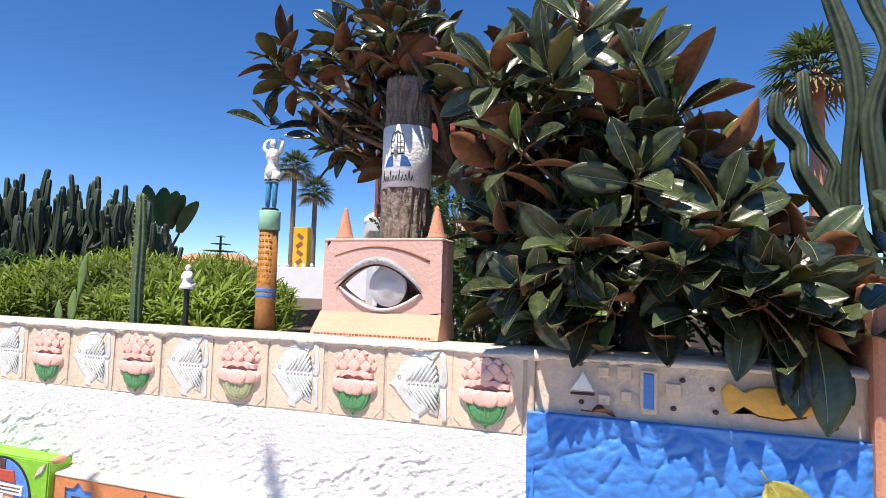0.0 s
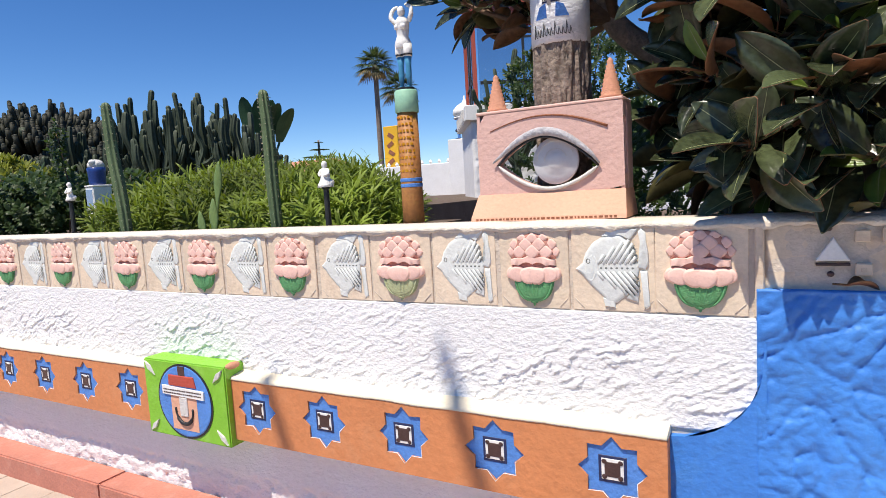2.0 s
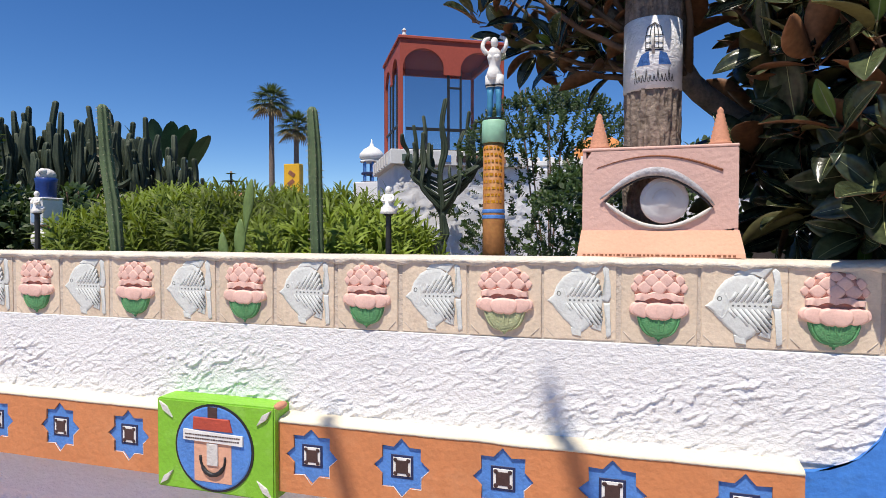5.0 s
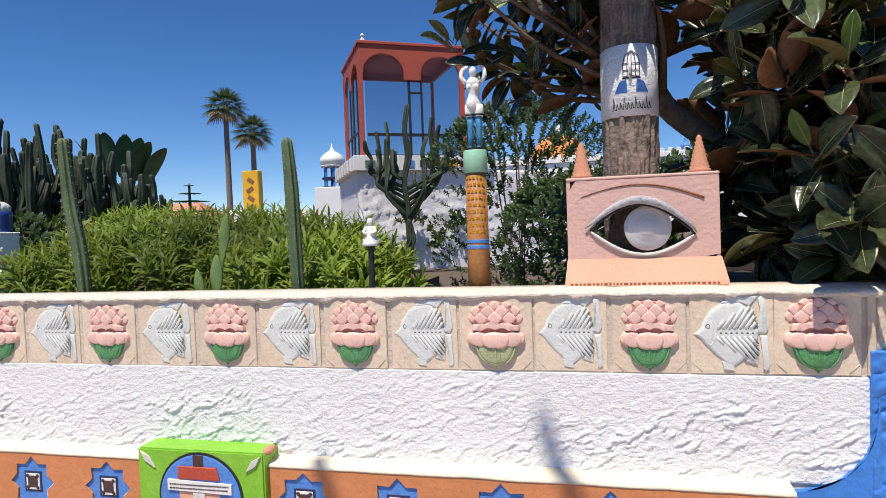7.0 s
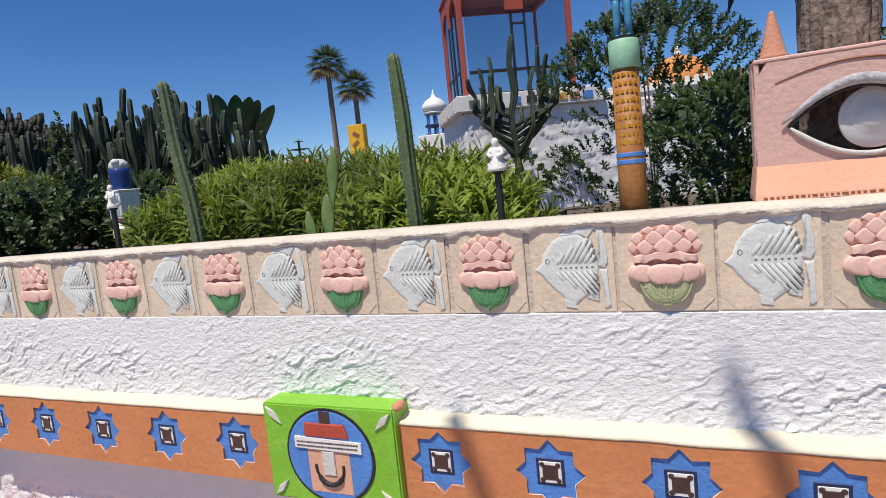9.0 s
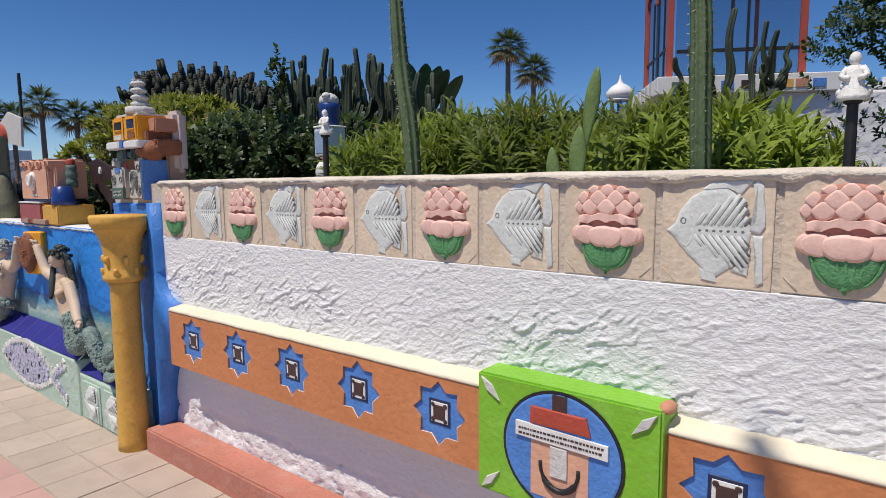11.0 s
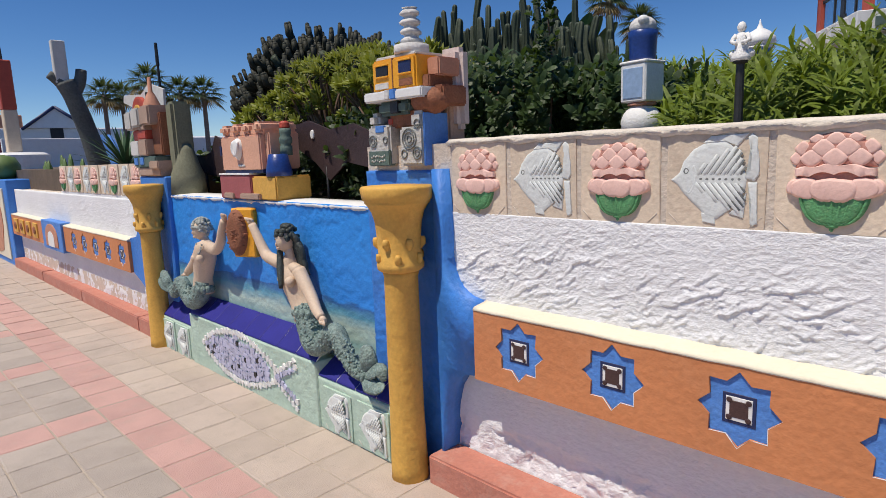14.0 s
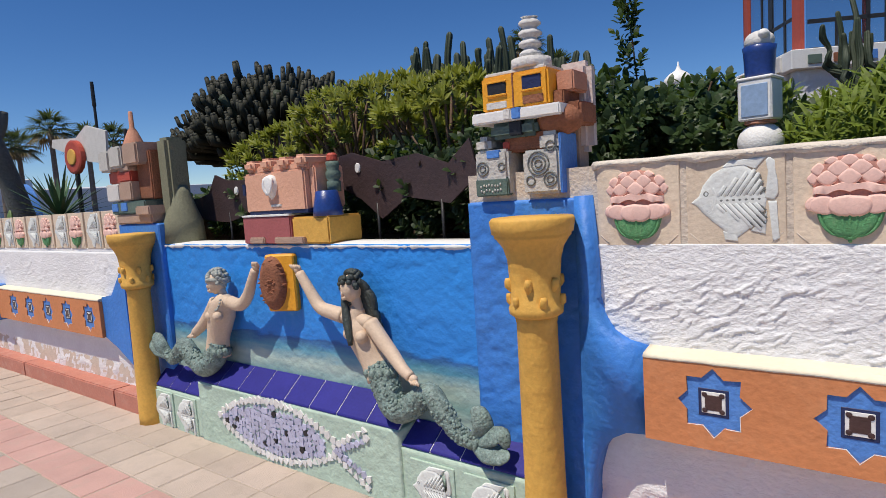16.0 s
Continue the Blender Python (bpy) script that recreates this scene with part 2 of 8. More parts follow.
RUBBERRIB = mat("rubber_leaf_midrib", (0.30, 0.32, 0.14), 0.5, 0.2, 20, 90, 0)
TWIG = mat("twig_bark", (0.16, 0.10, 0.065), 0.9, 0.3, 14, 70, 0.5)


# ---- building tools ----
def thing(name, label, category, at=(0, 0, 0), group="", kind=""):
    ob = new(name)
    ob.empty_display_size = 0.05
    ob.location = at
    return tagged(ob, label, category, group, kind)


def mesh_of(name, bm, material, smooth=None):
    me = bpy.data.meshes.new(name)
    if smooth is not None:
        for f in bm.faces:
            f.smooth = True
        for e in bm.edges:
            if len(e.link_faces) == 2 and e.calc_face_angle(0) > radians(smooth):
                e.smooth = False
    bm.to_mesh(me)
    bm.free()
    for m in (material if isinstance(material, (list, tuple)) else [material]):
        me.materials.append(m)
    return me


def part(name, bm, material, parent=None, label="", smooth=None, kind=""):
    ob = new(name, mesh_of(name, bm, material, smooth))
    if parent is not None:
        ob.parent = parent
    return tagged(ob, label, kind=kind)


def structure(name, bm, material, label="", category="", smooth=None):
    return tagged(part(name, bm, material, None, label, smooth), category=category, kind="structure")


def rng(a, b):
    return random.uniform(a, b)


def add_box(bm, x0, x1, y0, y1, z0, z1, bevel=0.0, m=None, segs=1):
    made = bmesh.ops.create_cube(bm, size=1)["verts"]
    bmesh.ops.transform(bm, verts=made, matrix=Matrix.Translation(((x0 + x1) / 2, (y0 + y1) / 2, (z0 + z1) / 2))
                        @ Matrix.Diagonal((x1 - x0, y1 - y0, z1 - z0, 1)))
    if m is not None:
        bmesh.ops.transform(bm, verts=made, matrix=m)
    if bevel:
        edges = list({e for v in made for e in v.link_edges})
        bmesh.ops.bevel(bm, geom=edges, offset=bevel, segments=segs, affect="EDGES")
    return bm


def box(x0, x1, y0, y1, z0, z1, bevel=0.004, m=None, segs=1):
    return add_box(bmesh.new(), x0, x1, y0, y1, z0, z1, bevel, m, segs)


def add_lathe(bm, profile, n=20, at=(0, 0, 0), m=None, wobble=0.0):
    """A turned shape from (radius, height) pairs."""
    rings = []
    for r, z in profile:
        ring = []
        for i in range(n):
            a = 2 * math.pi * i / n
            q = r * (1 + wobble * noise.noise((math.cos(a) * 2 + at[0] * 9, math.sin(a) * 2, z * 9)))
            v = Vector((at[0] + q * math.cos(a), at[1] + q * math.sin(a), at[2] + z))
            ring.append(bm.verts.new(m @ v if m is not None else v))
        rings.append(ring)
    for a, b in zip(rings, rings[1:]):
        for i in range(n):
            bm.faces.new((a[i], a[(i + 1) % n], b[(i + 1) % n], b[i]))
    bm.faces.new(rings[0][::-1])
    bm.faces.new(rings[-1])
    return bm


def lathe(profile, n=20, at=(0, 0, 0), m=None, wobble=0.0):
    return add_lathe(bmesh.new(), profile, n, at, m, wobble)


def add_tube(bm, points, radii, n=8, mat_index=0, flat=1.0, knots=0):
    """A tube through points, with a radius at each."""
    points = [Vector(p) for p in points]
    if not isinstance(radii, (list, tuple)):
        radii = [radii] * len(points)
    if knots:
        fine_p, fine_r = [], []
        for i in range(len(points) - 1):
            p0, p1, p2, p3 = points[max(i - 1, 0)], points[i], points[i + 1], points[min(i + 2, len(points) - 1)]
            for j in range(knots):
                t = j / knots
                fine_p.append(0.5 * (2 * p1 + (p2 - p0) * t + (2 * p0 - 5 * p1 + 4 * p2 - p3) * t * t + (3 * p1 - p0 - 3 * p2 + p3) * t ** 3))
                fine_r.append(radii[i] * (1 - t) + radii[i + 1] * t)
        points, radii = fine_p + [points[-1]], fine_r + [radii[-1]]
    rings, side = [], None
    for i, p in enumerate(points):
        d = (points[min(i + 1, len(points) - 1)] - points[max(i - 1, 0)]).normalized()
        if side is None:
            side = d.orthogonal().normalized()
        side = (side - d * side.dot(d)).normalized()
        up = d.cross(side)
        rings.append([bm.verts.new(p + radii[i] * (math.cos(a) * side + flat * math.sin(a) * up))
                      for a in (2 * math.pi * j / n for j in range(n))])
    faces = []
    for a, b in zip(rings, rings[1:]):
        for j in range(n):
            faces.append(bm.faces.new((a[j], a[(j + 1) % n], b[(j + 1) % n], b[j])))
    faces += [bm.faces.new(rings[0][::-1]), bm.faces.new(rings[-1])]
    for f in faces:
        f.material_index, f.smooth = mat_index, True
    return bm


def tube(points, radii, n=8, **k):
    return add_tube(bmesh.new(), points, radii, n, **k)


def add_ball(bm, at, size, mat_index=0, turn=None, u=14, v=9):
    m = Matrix.Translation(at) @ (turn if turn is not None else Matrix()) @ Matrix.Diagonal((*size, 1))
    low, high = bm.verts.new(m @ Vector((0, 0, -1))), bm.verts.new(m @ Vector((0, 0, 1)))
    rings = [[bm.verts.new(m @ Vector((math.sin(b) * math.cos(a), math.sin(b) * math.sin(a), -math.cos(b)))) for a in (2 * math.pi * i / u for i in range(u))]
             for b in (math.pi * k / v for k in range(1, v))]
    made = []
    for i in range(u):
        j = (i + 1) % u
        made += [bm.faces.new((low, rings[0][j], rings[0][i])), bm.faces.new((high, rings[-1][i], rings[-1][j]))]
        made += [bm.faces.new((a[i], a[j], b[j], b[i])) for a, b in zip(rings, rings[1:])]
    for f in made:
        f.material_index, f.smooth = mat_index, True
    return bm


def add_plate(bm, outline, y_front, y_back, dome=0.0, rings=1, shrink=0.12, mat_index=0):
    """A plate in the x-z plane from an outline, its rim at y_front (towards -y), swelling by dome towards its middle."""
    outline = [Vector((x, 0, z)) for x, z in outline]
    area = sum(a.x * b.z - b.x * a.z for a, b in zip(outline, outline[1:] + outline[:1]))
    if area < 0:
        outline.reverse()
    c = sum(outline, Vector()) / len(outline)
    n = len(outline)
    loops = [[bm.verts.new((p.x, y_back, p.z)) for p in outline], [bm.verts.new((p.x, y_front, p.z)) for p in outline]]
    if dome:
        for r in range(1, rings + 1):
            t = r / rings
            s = 1 - shrink * t ** 1.6 if rings == 1 else 1 - t * shrink * rings ** 0.5
            h = dome * math.sin(t * math.pi / 2)
            loops.append([bm.verts.new((c.x + (p.x - c.x) * s, y_front - h, c.z + (p.z - c.z) * s)) for p in outline])
    faces = []
    for a, b in zip(loops, loops[1:]):
        for i in range(n):
            faces.append(bm.faces.new((a[i], a[(i + 1) % n], b[(i + 1) % n], b[i])))
    faces.append(bm.faces.new(loops[-1]))
    faces.append(bm.faces.new(loops[0][::-1]))
    for f in faces:
        f.material_index = mat_index
    return bm


def plate(outline, y_front, y_back, dome=0.0, rings=1, shrink=0.12):
    bm = add_plate(bmesh.new(), outline, y_front, y_back, dome, rings, shrink)
    bmesh.ops.triangulate(bm, faces=[f for f in bm.faces if len(f.verts) > 4])
    return bm


def ellipse(cx, cz, rx, rz, n=24, a0=0.0, a1=360.0):
    steps = n if abs(a1 - a0) >= 360 else n + 1
    return [(cx + rx * math.cos(radians(a0 + (a1 - a0) * i / n)), cz + rz * math.sin(radians(a0 + (a1 - a0) * i / n))) for i in range(steps)]


def ridges(x, z, seed=0.0):
    """Trowelled plaster: short overlapping flakes with a sharp lower lip, calmer towards the top."""
    u, w = x * 0.91 + z * 0.41, z * 0.91 - x * 0.41
    warp = noise.noise((u * 6, w * 9, seed)) * 0.030 + noise.noise((u * 16, w * 30, seed + 5)) * 0.013 + noise.noise((u * 45, w * 60, seed + 6)) * 0.005
    total = 0.0
    for f, su, sw, gain, k in ((19.0, 11.0, 21.0, 0.70, 3.0), (36.0, 23.0, 38.0, 0.66, 7.0), (66.0, 44.0, 66.0, 0.40, 13.0)):
        s = (w + warp) * f + 0.5 * noise.noise((u * su * 0.8, w * sw * 0.4, seed + k + 20))
        there = min(1.0, max(0.0, noise.noise((u * su, w * sw * 0.8, seed + k)) * 4.2 + 0.10))
        rise = 1 - (s - math.floor(s))
        total += gain * there * rise ** 2.2
    c = noise.noise((x * 2.2, z * 6, seed + 11))
    calm = max(0.0, z - 0.93) * 6.0 if z < 1.2 else 0.0
    rough = min(1.0, max(0.12, 0.85 + 0.9 * c - calm))
    return total * rough + noise.noise((x * 3, z * 3, seed + 9)) * 0.4 + noise.noise((x * 50, z * 50, seed)) * 0.12


def lumps(x, z, seed=0.0):
    """Lumpy hand-spread plaster with creases."""
    wx, wz = x + 0.03 * noise.noise((x * 9, z * 9, seed + 31)), z + 0.03 * noise.noise((x * 9, z * 9, seed + 37))
    a = noise.noise((wx * 8, wz * 8, seed))
    b = noise.noise((wx * 19, wz * 19, seed + 6))
    crease = -0.75 * math.exp(-abs(a) * 16) - 0.40 * math.exp(-abs(b) * 9)
    c = noise.noise((wx * 40, wz * 44, seed + 8))
    return crease - 0.22 * math.exp(-abs(c) * 7) + noise.noise((x * 30, z * 30, seed + 4)) * 0.25 + noise.noise((x * 5, z * 5, seed + 2)) * 0.7


def coat(x0, x1, z0, z1, y, relief, amp, step=0.011, seed=0.0, keep=None, back=0.03):
    """A coat of plaster with real relief towards -y. keep(x, z) cuts it to a shape."""
    nx, nz = max(2, int((x1 - x0) / step)), max(2, int((z1 - z0) / step))
    bm = bmesh.new()
    grid = []
    for i in range(nx + 1):
        col = []
        for j in range(nz + 1):
            x, z = x0 + (x1 - x0) * i / nx, z0 + (z1 - z0) * j / nz
            edge = min(1.0, min(i, nx - i, j, nz - j) / 2)
            col.append(bm.verts.new((x, y - amp * relief(x, z, seed) * (0.3 + 0.7 * edge), z)))
        grid.append(col)
    for i in range(nx):
        for j in range(nz):
            if keep is None or keep(x0 + (x1 - x0) * (i + 0.5) / nx, z0 + (z1 - z0) * (j + 0.5) / nz):
                bm.faces.new((grid[i][j], grid[i + 1][j], grid[i + 1][j + 1], grid[i][j + 1]))
    bmesh.ops.delete(bm, geom=[v for v in bm.verts if not v.link_faces], context="VERTS")
    rim = [e for e in bm.edges if len(e.link_faces) == 1]
    made = bmesh.ops.extrude_edge_only(bm, edges=rim)["geom"]
    for v in made:
        if isinstance(v, bmesh.types.BMVert):
            v.co.y = y + back
    for f in bm.faces:
        f.smooth = True
    return bm



# ---- ground ----
# unseen beyond the pavement; kept dark so less light bounces into the shadows
bm = bmesh.new()
bmesh.ops.create_grid(bm, x_segments=4, y_segments=4, size=1500)
structure("ground", bm, DARKGROUND, "flat unseen ground beside the pavement, dark to cut bounced light", "ground").location.z = -0.03
bed = bmesh.new()
for x0, x1, y0, y1, z1 in ((-40, -7.62, 0.19, 60, 1.3), (-7.62, -4.87, 0.19, 1.25, 1.04), (-7.62, -4.87, 1.25, 60, 1.3), (-4.87, 30, 0.19, 0.62, 1.3), (-4.87, -1.6, 0.62, 1.75, 1.3), (-1.6, -0.2, 0.62, 1.75, 0.85), (-0.2, 30, 0.62, 1.75, 1.3),
                           (-4.87, -3.9, 1.75, 60, 1.3), (-3.9, 1.05, 1.75, 12, 0.85), (-3.9, 1.05, 12, 60, 1.3), (1.05, 30, 1.75, 60, 1.3)):
    add_box(bed, x0, x1, y0, y1, -0.02, z1)
structure("garden_bed", bed, SOIL, "raised planting bed of dark soil", "garden bed")

# ---- main wall ----
TILE = 0.2616
BAND0, BAND1 = 1.110, 1.372
TILE_WIDTHS = [0.2436 + 0.00246 * i for i in range(17)]  # hand-cast: wider towards the niche
BAND_RIGHT = 0.120
BAND_LEFT = BAND_RIGHT - sum(TILE_WIDTHS)

wall_main = structure("wall_main", box(-4.86, 2.6, 0.0055, 0.2, 0.52, BAND1 - 0.006, 0), GROUT, "long garden wall of white stucco and cast tiles", "wall")


def coping(x0, x1, z, y0=-0.012, y1=0.22):
    """The rough cement top of the wall, with a crumbled front edge."""
    n = int((x1 - x0) / 0.02)
    bm, rows = bmesh.new(), []
    for i in range(n + 1):
        x = x0 + (x1 - x0) * i / n
        w = 0.008 * noise.noise((x * 13, 1, z)) + 0.006 * noise.noise((x * 46, 2, z))
        h = 0.004 * noise.noise((x * 7, 5, z))
        rows.append([bm.verts.new(p) for p in ((x, y0 + 0.012 + w, z - 0.016 + w), (x, y0 + w, z - 0.004 + h), (x, y0 + 0.02 + w, z + 0.008 + h),
                                               (x, (y0 + y1) / 2, z + 0.012 + h), (x, y1, z + 0.008), (x, y1, z - 0.016))])
    for a, b in zip(rows, rows[1:]):
        for j in range(5):
            bm.faces.new((a[j], b[j], b[j + 1], a[j + 1]))
    bm.faces.new(rows[0][::-1]), bm.faces.new(rows[-1])
    return bm


part("coping", coping(BAND_LEFT, 2.6, BAND1), COPING, wall_main, "crumbled cream cement coping", 50)
part("stucco", coat(-4.40, 0.165, 0.77, BAND0 - 0.004, 0.0, ridges, 0.0082, 0.0040, 1.0), WHITE, wall_main, "white rough trowelled stucco")
part("lower_core", box(-4.86, 2.6, 0.07, 0.19, 0, 0.52, 0), GROUT, wall_main)
part("lower_stucco", coat(-4.42, 0.0, 0.06, 0.54, 0.046, lambda x, z, s: lumps(x * 1.6, z * 1.6, s) * (1.6 if z < 0.26 else 0.25), 0.010, 0.012, 4.0),
     WHITE, wall_main, "white stucco, lumpy at its foot")


def star_outline(cx, cz, scale=1.0):
    """An eight-pointed star, slightly uneven."""
    out = []
    for i in range(16):
        a = math.pi * 2 * i / 16
        r = (0.105 if i % 2 == 0 else 0.079) * scale * (1 + 0.07 * noise.noise((i * 1.7 + cx * 3, 0, 0)))
        out.append((cx + r * math.cos(a), cz + r * math.sin(a)))
    return out


def ledge(x0, x1, z0, z1, y, stars, star_z, name="painted_ledge"):
    """The bench-high projecting band: orange face, cream sloping top."""
    ob = thing(name, "orange painted ledge with a cream top along the wall", "wall ledge", kind="structure")
    bm = bmesh.new()
    add_box(bm, x0 + 0.001, x1 - 0.001, y + 0.010, 0.06, z0, z1, 0)
    part("core", bm, ORANGE, ob)
    cuts = [x0] + [c for s in sorted(stars) for c in (s - 0.118, s + 0.118)] + [x1]
    for a, b in zip(cuts[0::2], cuts[1::2]):
        part("face_panel", box(a, b, y, y + 0.012, z0, z1, 0), ORANGE, ob, "orange painted plaster")
    for s in stars:
        bm = bmesh.new()
        zc = star_z
        hole = star_outline(s, zc)
        rim = []
        for p in hole:
            dx, dz = p[0] - s, p[1] - zc
            q = min(0.118 / abs(dx) if abs(dx) > 1e-6 else 99, ((z1 - zc) / dz) if dz > 1e-6 else 99, ((z0 - zc) / dz) if dz < -1e-6 else 99)
            rim.append((s + dx * q, zc + dz * q))
        rim = [min(((s + sx * 0.118, z) for sx in (-1, 1) for z in (z0, z1)), key=lambda c: math.hypot(c[0] - r[0], c[1] - r[1])) if i % 4 == 2 else r for i, r in enumerate(rim)]
        h0, h1 = [bm.verts.new((px, y, pz)) for px, pz in hole], [bm.verts.new((px, y + 0.012, pz)) for px, pz in hole]
        r0 = [bm.verts.new((px, y, pz)) for px, pz in rim]
        for i in range(16):
            j = (i + 1) % 16
            bm.faces.new((h0[j], h0[i], r0[i], r0[j]))
            bm.faces.new((h0[i], h0[j], h1[j], h1[i]))
        part("star_frame", bm, ORANGE, ob, "orange plaster round a star-shaped recess")
    top = bmesh.new()
    rows = []
    n = int((x1 - x0) / 0.03)
    for i in range(n + 1):
        x = x0 + (x1 - x0) * i / n
        w = 0.004 * noise.noise((x * 6, 3, 3)) + 0.002 * noise.noise((x * 25, 3, 3))
        rows.append([top.verts.new(p) for p in ((x, y + 0.004, z1 - 0.006 + w), (x, y - 0.004, z1 + 0.003 + w), (x, y + 0.006, z1 + 0.012 + w), (x, 0.0, z1 + 0.022 + w), (x, 0.03, z1 + 0.022), (x, 0.03, z1 - 0.006))])
    for a, b in zip(rows, rows[1:]):
        for j in range(5):
            top.faces.new((a[j], b[j], b[j + 1], a[j + 1]))
    top.faces.new(rows[0][::-1]), top.faces.new(rows[-1])
    part("ledge_top", top, CREAM, ob, "cream painted top", 50)
    return ob


STARS = (-0.248, -0.632, -0.986, -1.347, -1.701, -2.536, -2.897, -3.265, -3.629, -3.985)
STARS_FAR = (-8.13, -8.50, -8.86, -9.22, -9.57)
ledge(-4.188, -0.09, 0.495, 0.758, -0.075, STARS, 0.640)


def kerb(x0, x1, label="worn red painted kerb at the wall's foot"):
    ob = thing("kerb", label, "kerb", kind="structure")
    x = x0
    while x < x1 - 0.01:
        e = min(x1, x + 1.6)
        part("kerb_stone", box(x + 0.002, e - 0.002, -0.112 + rng(-0.003, 0.003), 0.05, -0.03, 0.118 + rng(-0.003, 0.003), 0.008, segs=2), KERB, ob, smooth=40)
        x = e
    return ob


kerb(-4.43, 0.9)

# blue ends of the main wall
FILLET_R = [(-0.092, 0.748)] + [(-0.092 + 0.245 * math.sin(radians(a)), 0.985 - 0.237 * math.cos(radians(a))) for a in range(10, 91, 10)]
blue_right = thing("wall_blue", "blue painted rough plaster wall section with a curved shoulder", "wall", kind="structure")
part("shoulder", plate(FILLET_R + [(0.16, 1.19), (0.16, 0.02), (-0.092, 0.02)], -0.016, 0.02), BLUE, blue_right)
part("plaster", coat(0.137, 2.6, 0.02, 1.19, -0.02, lumps, 0.013, 0.0065, 8.0, back=0.035), BLUE, blue_right, "lumpy blue plaster")

FILLET_L = [(-4.345, 1.05), (-4.345, 0.93), (-4.33, 0.87), (-4.30, 0.82), (-4.25, 0.79), (-4.19, 0.777)]
ARCH_L = [(-4.19, 0.492), (-4.26, 0.485), (-4.32, 0.45), (-4.36, 0.39), (-4.385, 0.30), (-4.395, 0.20), (-4.40, 0.02)]
blue_left = thing("pillar_blue", "blue painted plaster pillar with a curved flank", "pillar", kind="structure")
bm, rows = bmesh.new(), []
for x, z in [(-4.362, 1.27)] + FILLET_L + ARCH_L[:-1] + [(-4.399, 0.02)]:
    rows.append([bm.verts.new(p) for p in ((-4.41, -0.045, z), (x, -0.045, z), (x, 0.068, z), (-4.41, 0.068, z))])
for a, b in zip(rows, rows[1:]):
    for i in range(4):
        bm.faces.new((a[i], b[i], b[(i + 1) % 4], a[(i + 1) % 4]))
bm.faces.new(rows[0]), bm.faces.new(rows[-1][::-1])
part("plaster", bm, BLUE, blue_left, "rough blue plaster", 40)
part("pillar_core", box(-4.858, -4.405, 0.0, 0.2, 0.02, 1.265, 0.004), BLUE, blue_left)
part("plaster_face", coat(-4.858, -4.404, 0.05, 1.262, -0.010, lumps, 0.008, 0.012, 12.0, back=0.02), BLUE, blue_left)

# ---- mermaid niche ----
MURAL = mat("sea_mural", (0.05, 0.24, 0.70), 0.6, 0.10, 4, 50, 0.5, 40)
n, k = MURAL.node_tree.nodes, MURAL.node_tree.links
geo, sep = n.new("ShaderNodeNewGeometry"), n.new("ShaderNodeSeparateXYZ")
wave, wob, zmix = n.new("ShaderNodeTexNoise"), n.new("ShaderNodeMath"), n.new("ShaderNodeValToRGB")
wave.inputs["Scale"].default_value, wave.inputs["Detail"].default_value = 5, 6
stretch = n.new("ShaderNodeVectorMath")
stretch.operation, stretch.inputs[1].default_value = "MULTIPLY", (1, 1, 5)
k.new(geo.outputs["Position"], stretch.inputs[0]), k.new(stretch.outputs[0], wave.inputs["Vector"])
k.new(geo.outputs["Position"], sep.inputs[0])
wob.operation, wob.inputs[1].default_value = "MULTIPLY_ADD", 0.10
k.new(wave.outputs[0], wob.inputs[0]), k.new(sep.outputs["Z"], wob.inputs[2])
e = zmix.color_ramp.elements
e[0].position, e[0].color = 0.38, (0.40, 0.50, 0.46, 1)
e[1].position, e[1].color = 1.0, (0.025, 0.25, 0.72, 1)
for at, col in ((0.48, (0.20, 0.36, 0.36, 1)), (0.56, (0.42, 0.53, 0.47, 1)), (0.625, (0.10, 0.30, 0.42, 1)), (0.675, (0.03, 0.12, 0.34, 1)), (0.69, (0.03, 0.23, 0.68, 1))):
    el = e.new(at)
    el.color = col
k.new(wob.outputs[0], zmix.inputs[0]), k.new(zmix.outputs[0], n["Principled BSDF"].inputs["Base Color"])

niche = structure("wall_niche", box(-7.5, -4.86, 0.03, 0.2, 0, 1.10, 0), BLUE, "low blue wall painted with a sea mural", "wall")
part("mural", coat(-7.42, -4.855, 0.2, 1.105, 0.0, lumps, 0.007, 0.014, 20.0, back=0.06), MURAL, niche, "blue sky and grey-green sea painted on plaster")
part("niche_top", coping(-7.42, -4.86, 1.10, -0.008, 0.2), PALE, niche, "white painted top edge", 50)

bench = thing("mosaic_bench", "low pale green bench faced with a mosaic fish", "bench", kind="structure")
part("middle_block", coat(-6.70, -5.20, -0.01, 0.335, -0.125, lumps, 0.006, 0.014, 30.0, back=0.13), MINT, bench, "pale green plaster front")
part("low_block", coat(-7.26, -6.70, -0.01, 0.235, -0.115, lumps, 0.004, 0.02, 31.0, back=0.12), MINT, bench)
part("low_block", coat(-5.20, -4.55, -0.01, 0.265, -0.115, lumps, 0.004, 0.02, 32.0, back=0.12), MINT, bench)


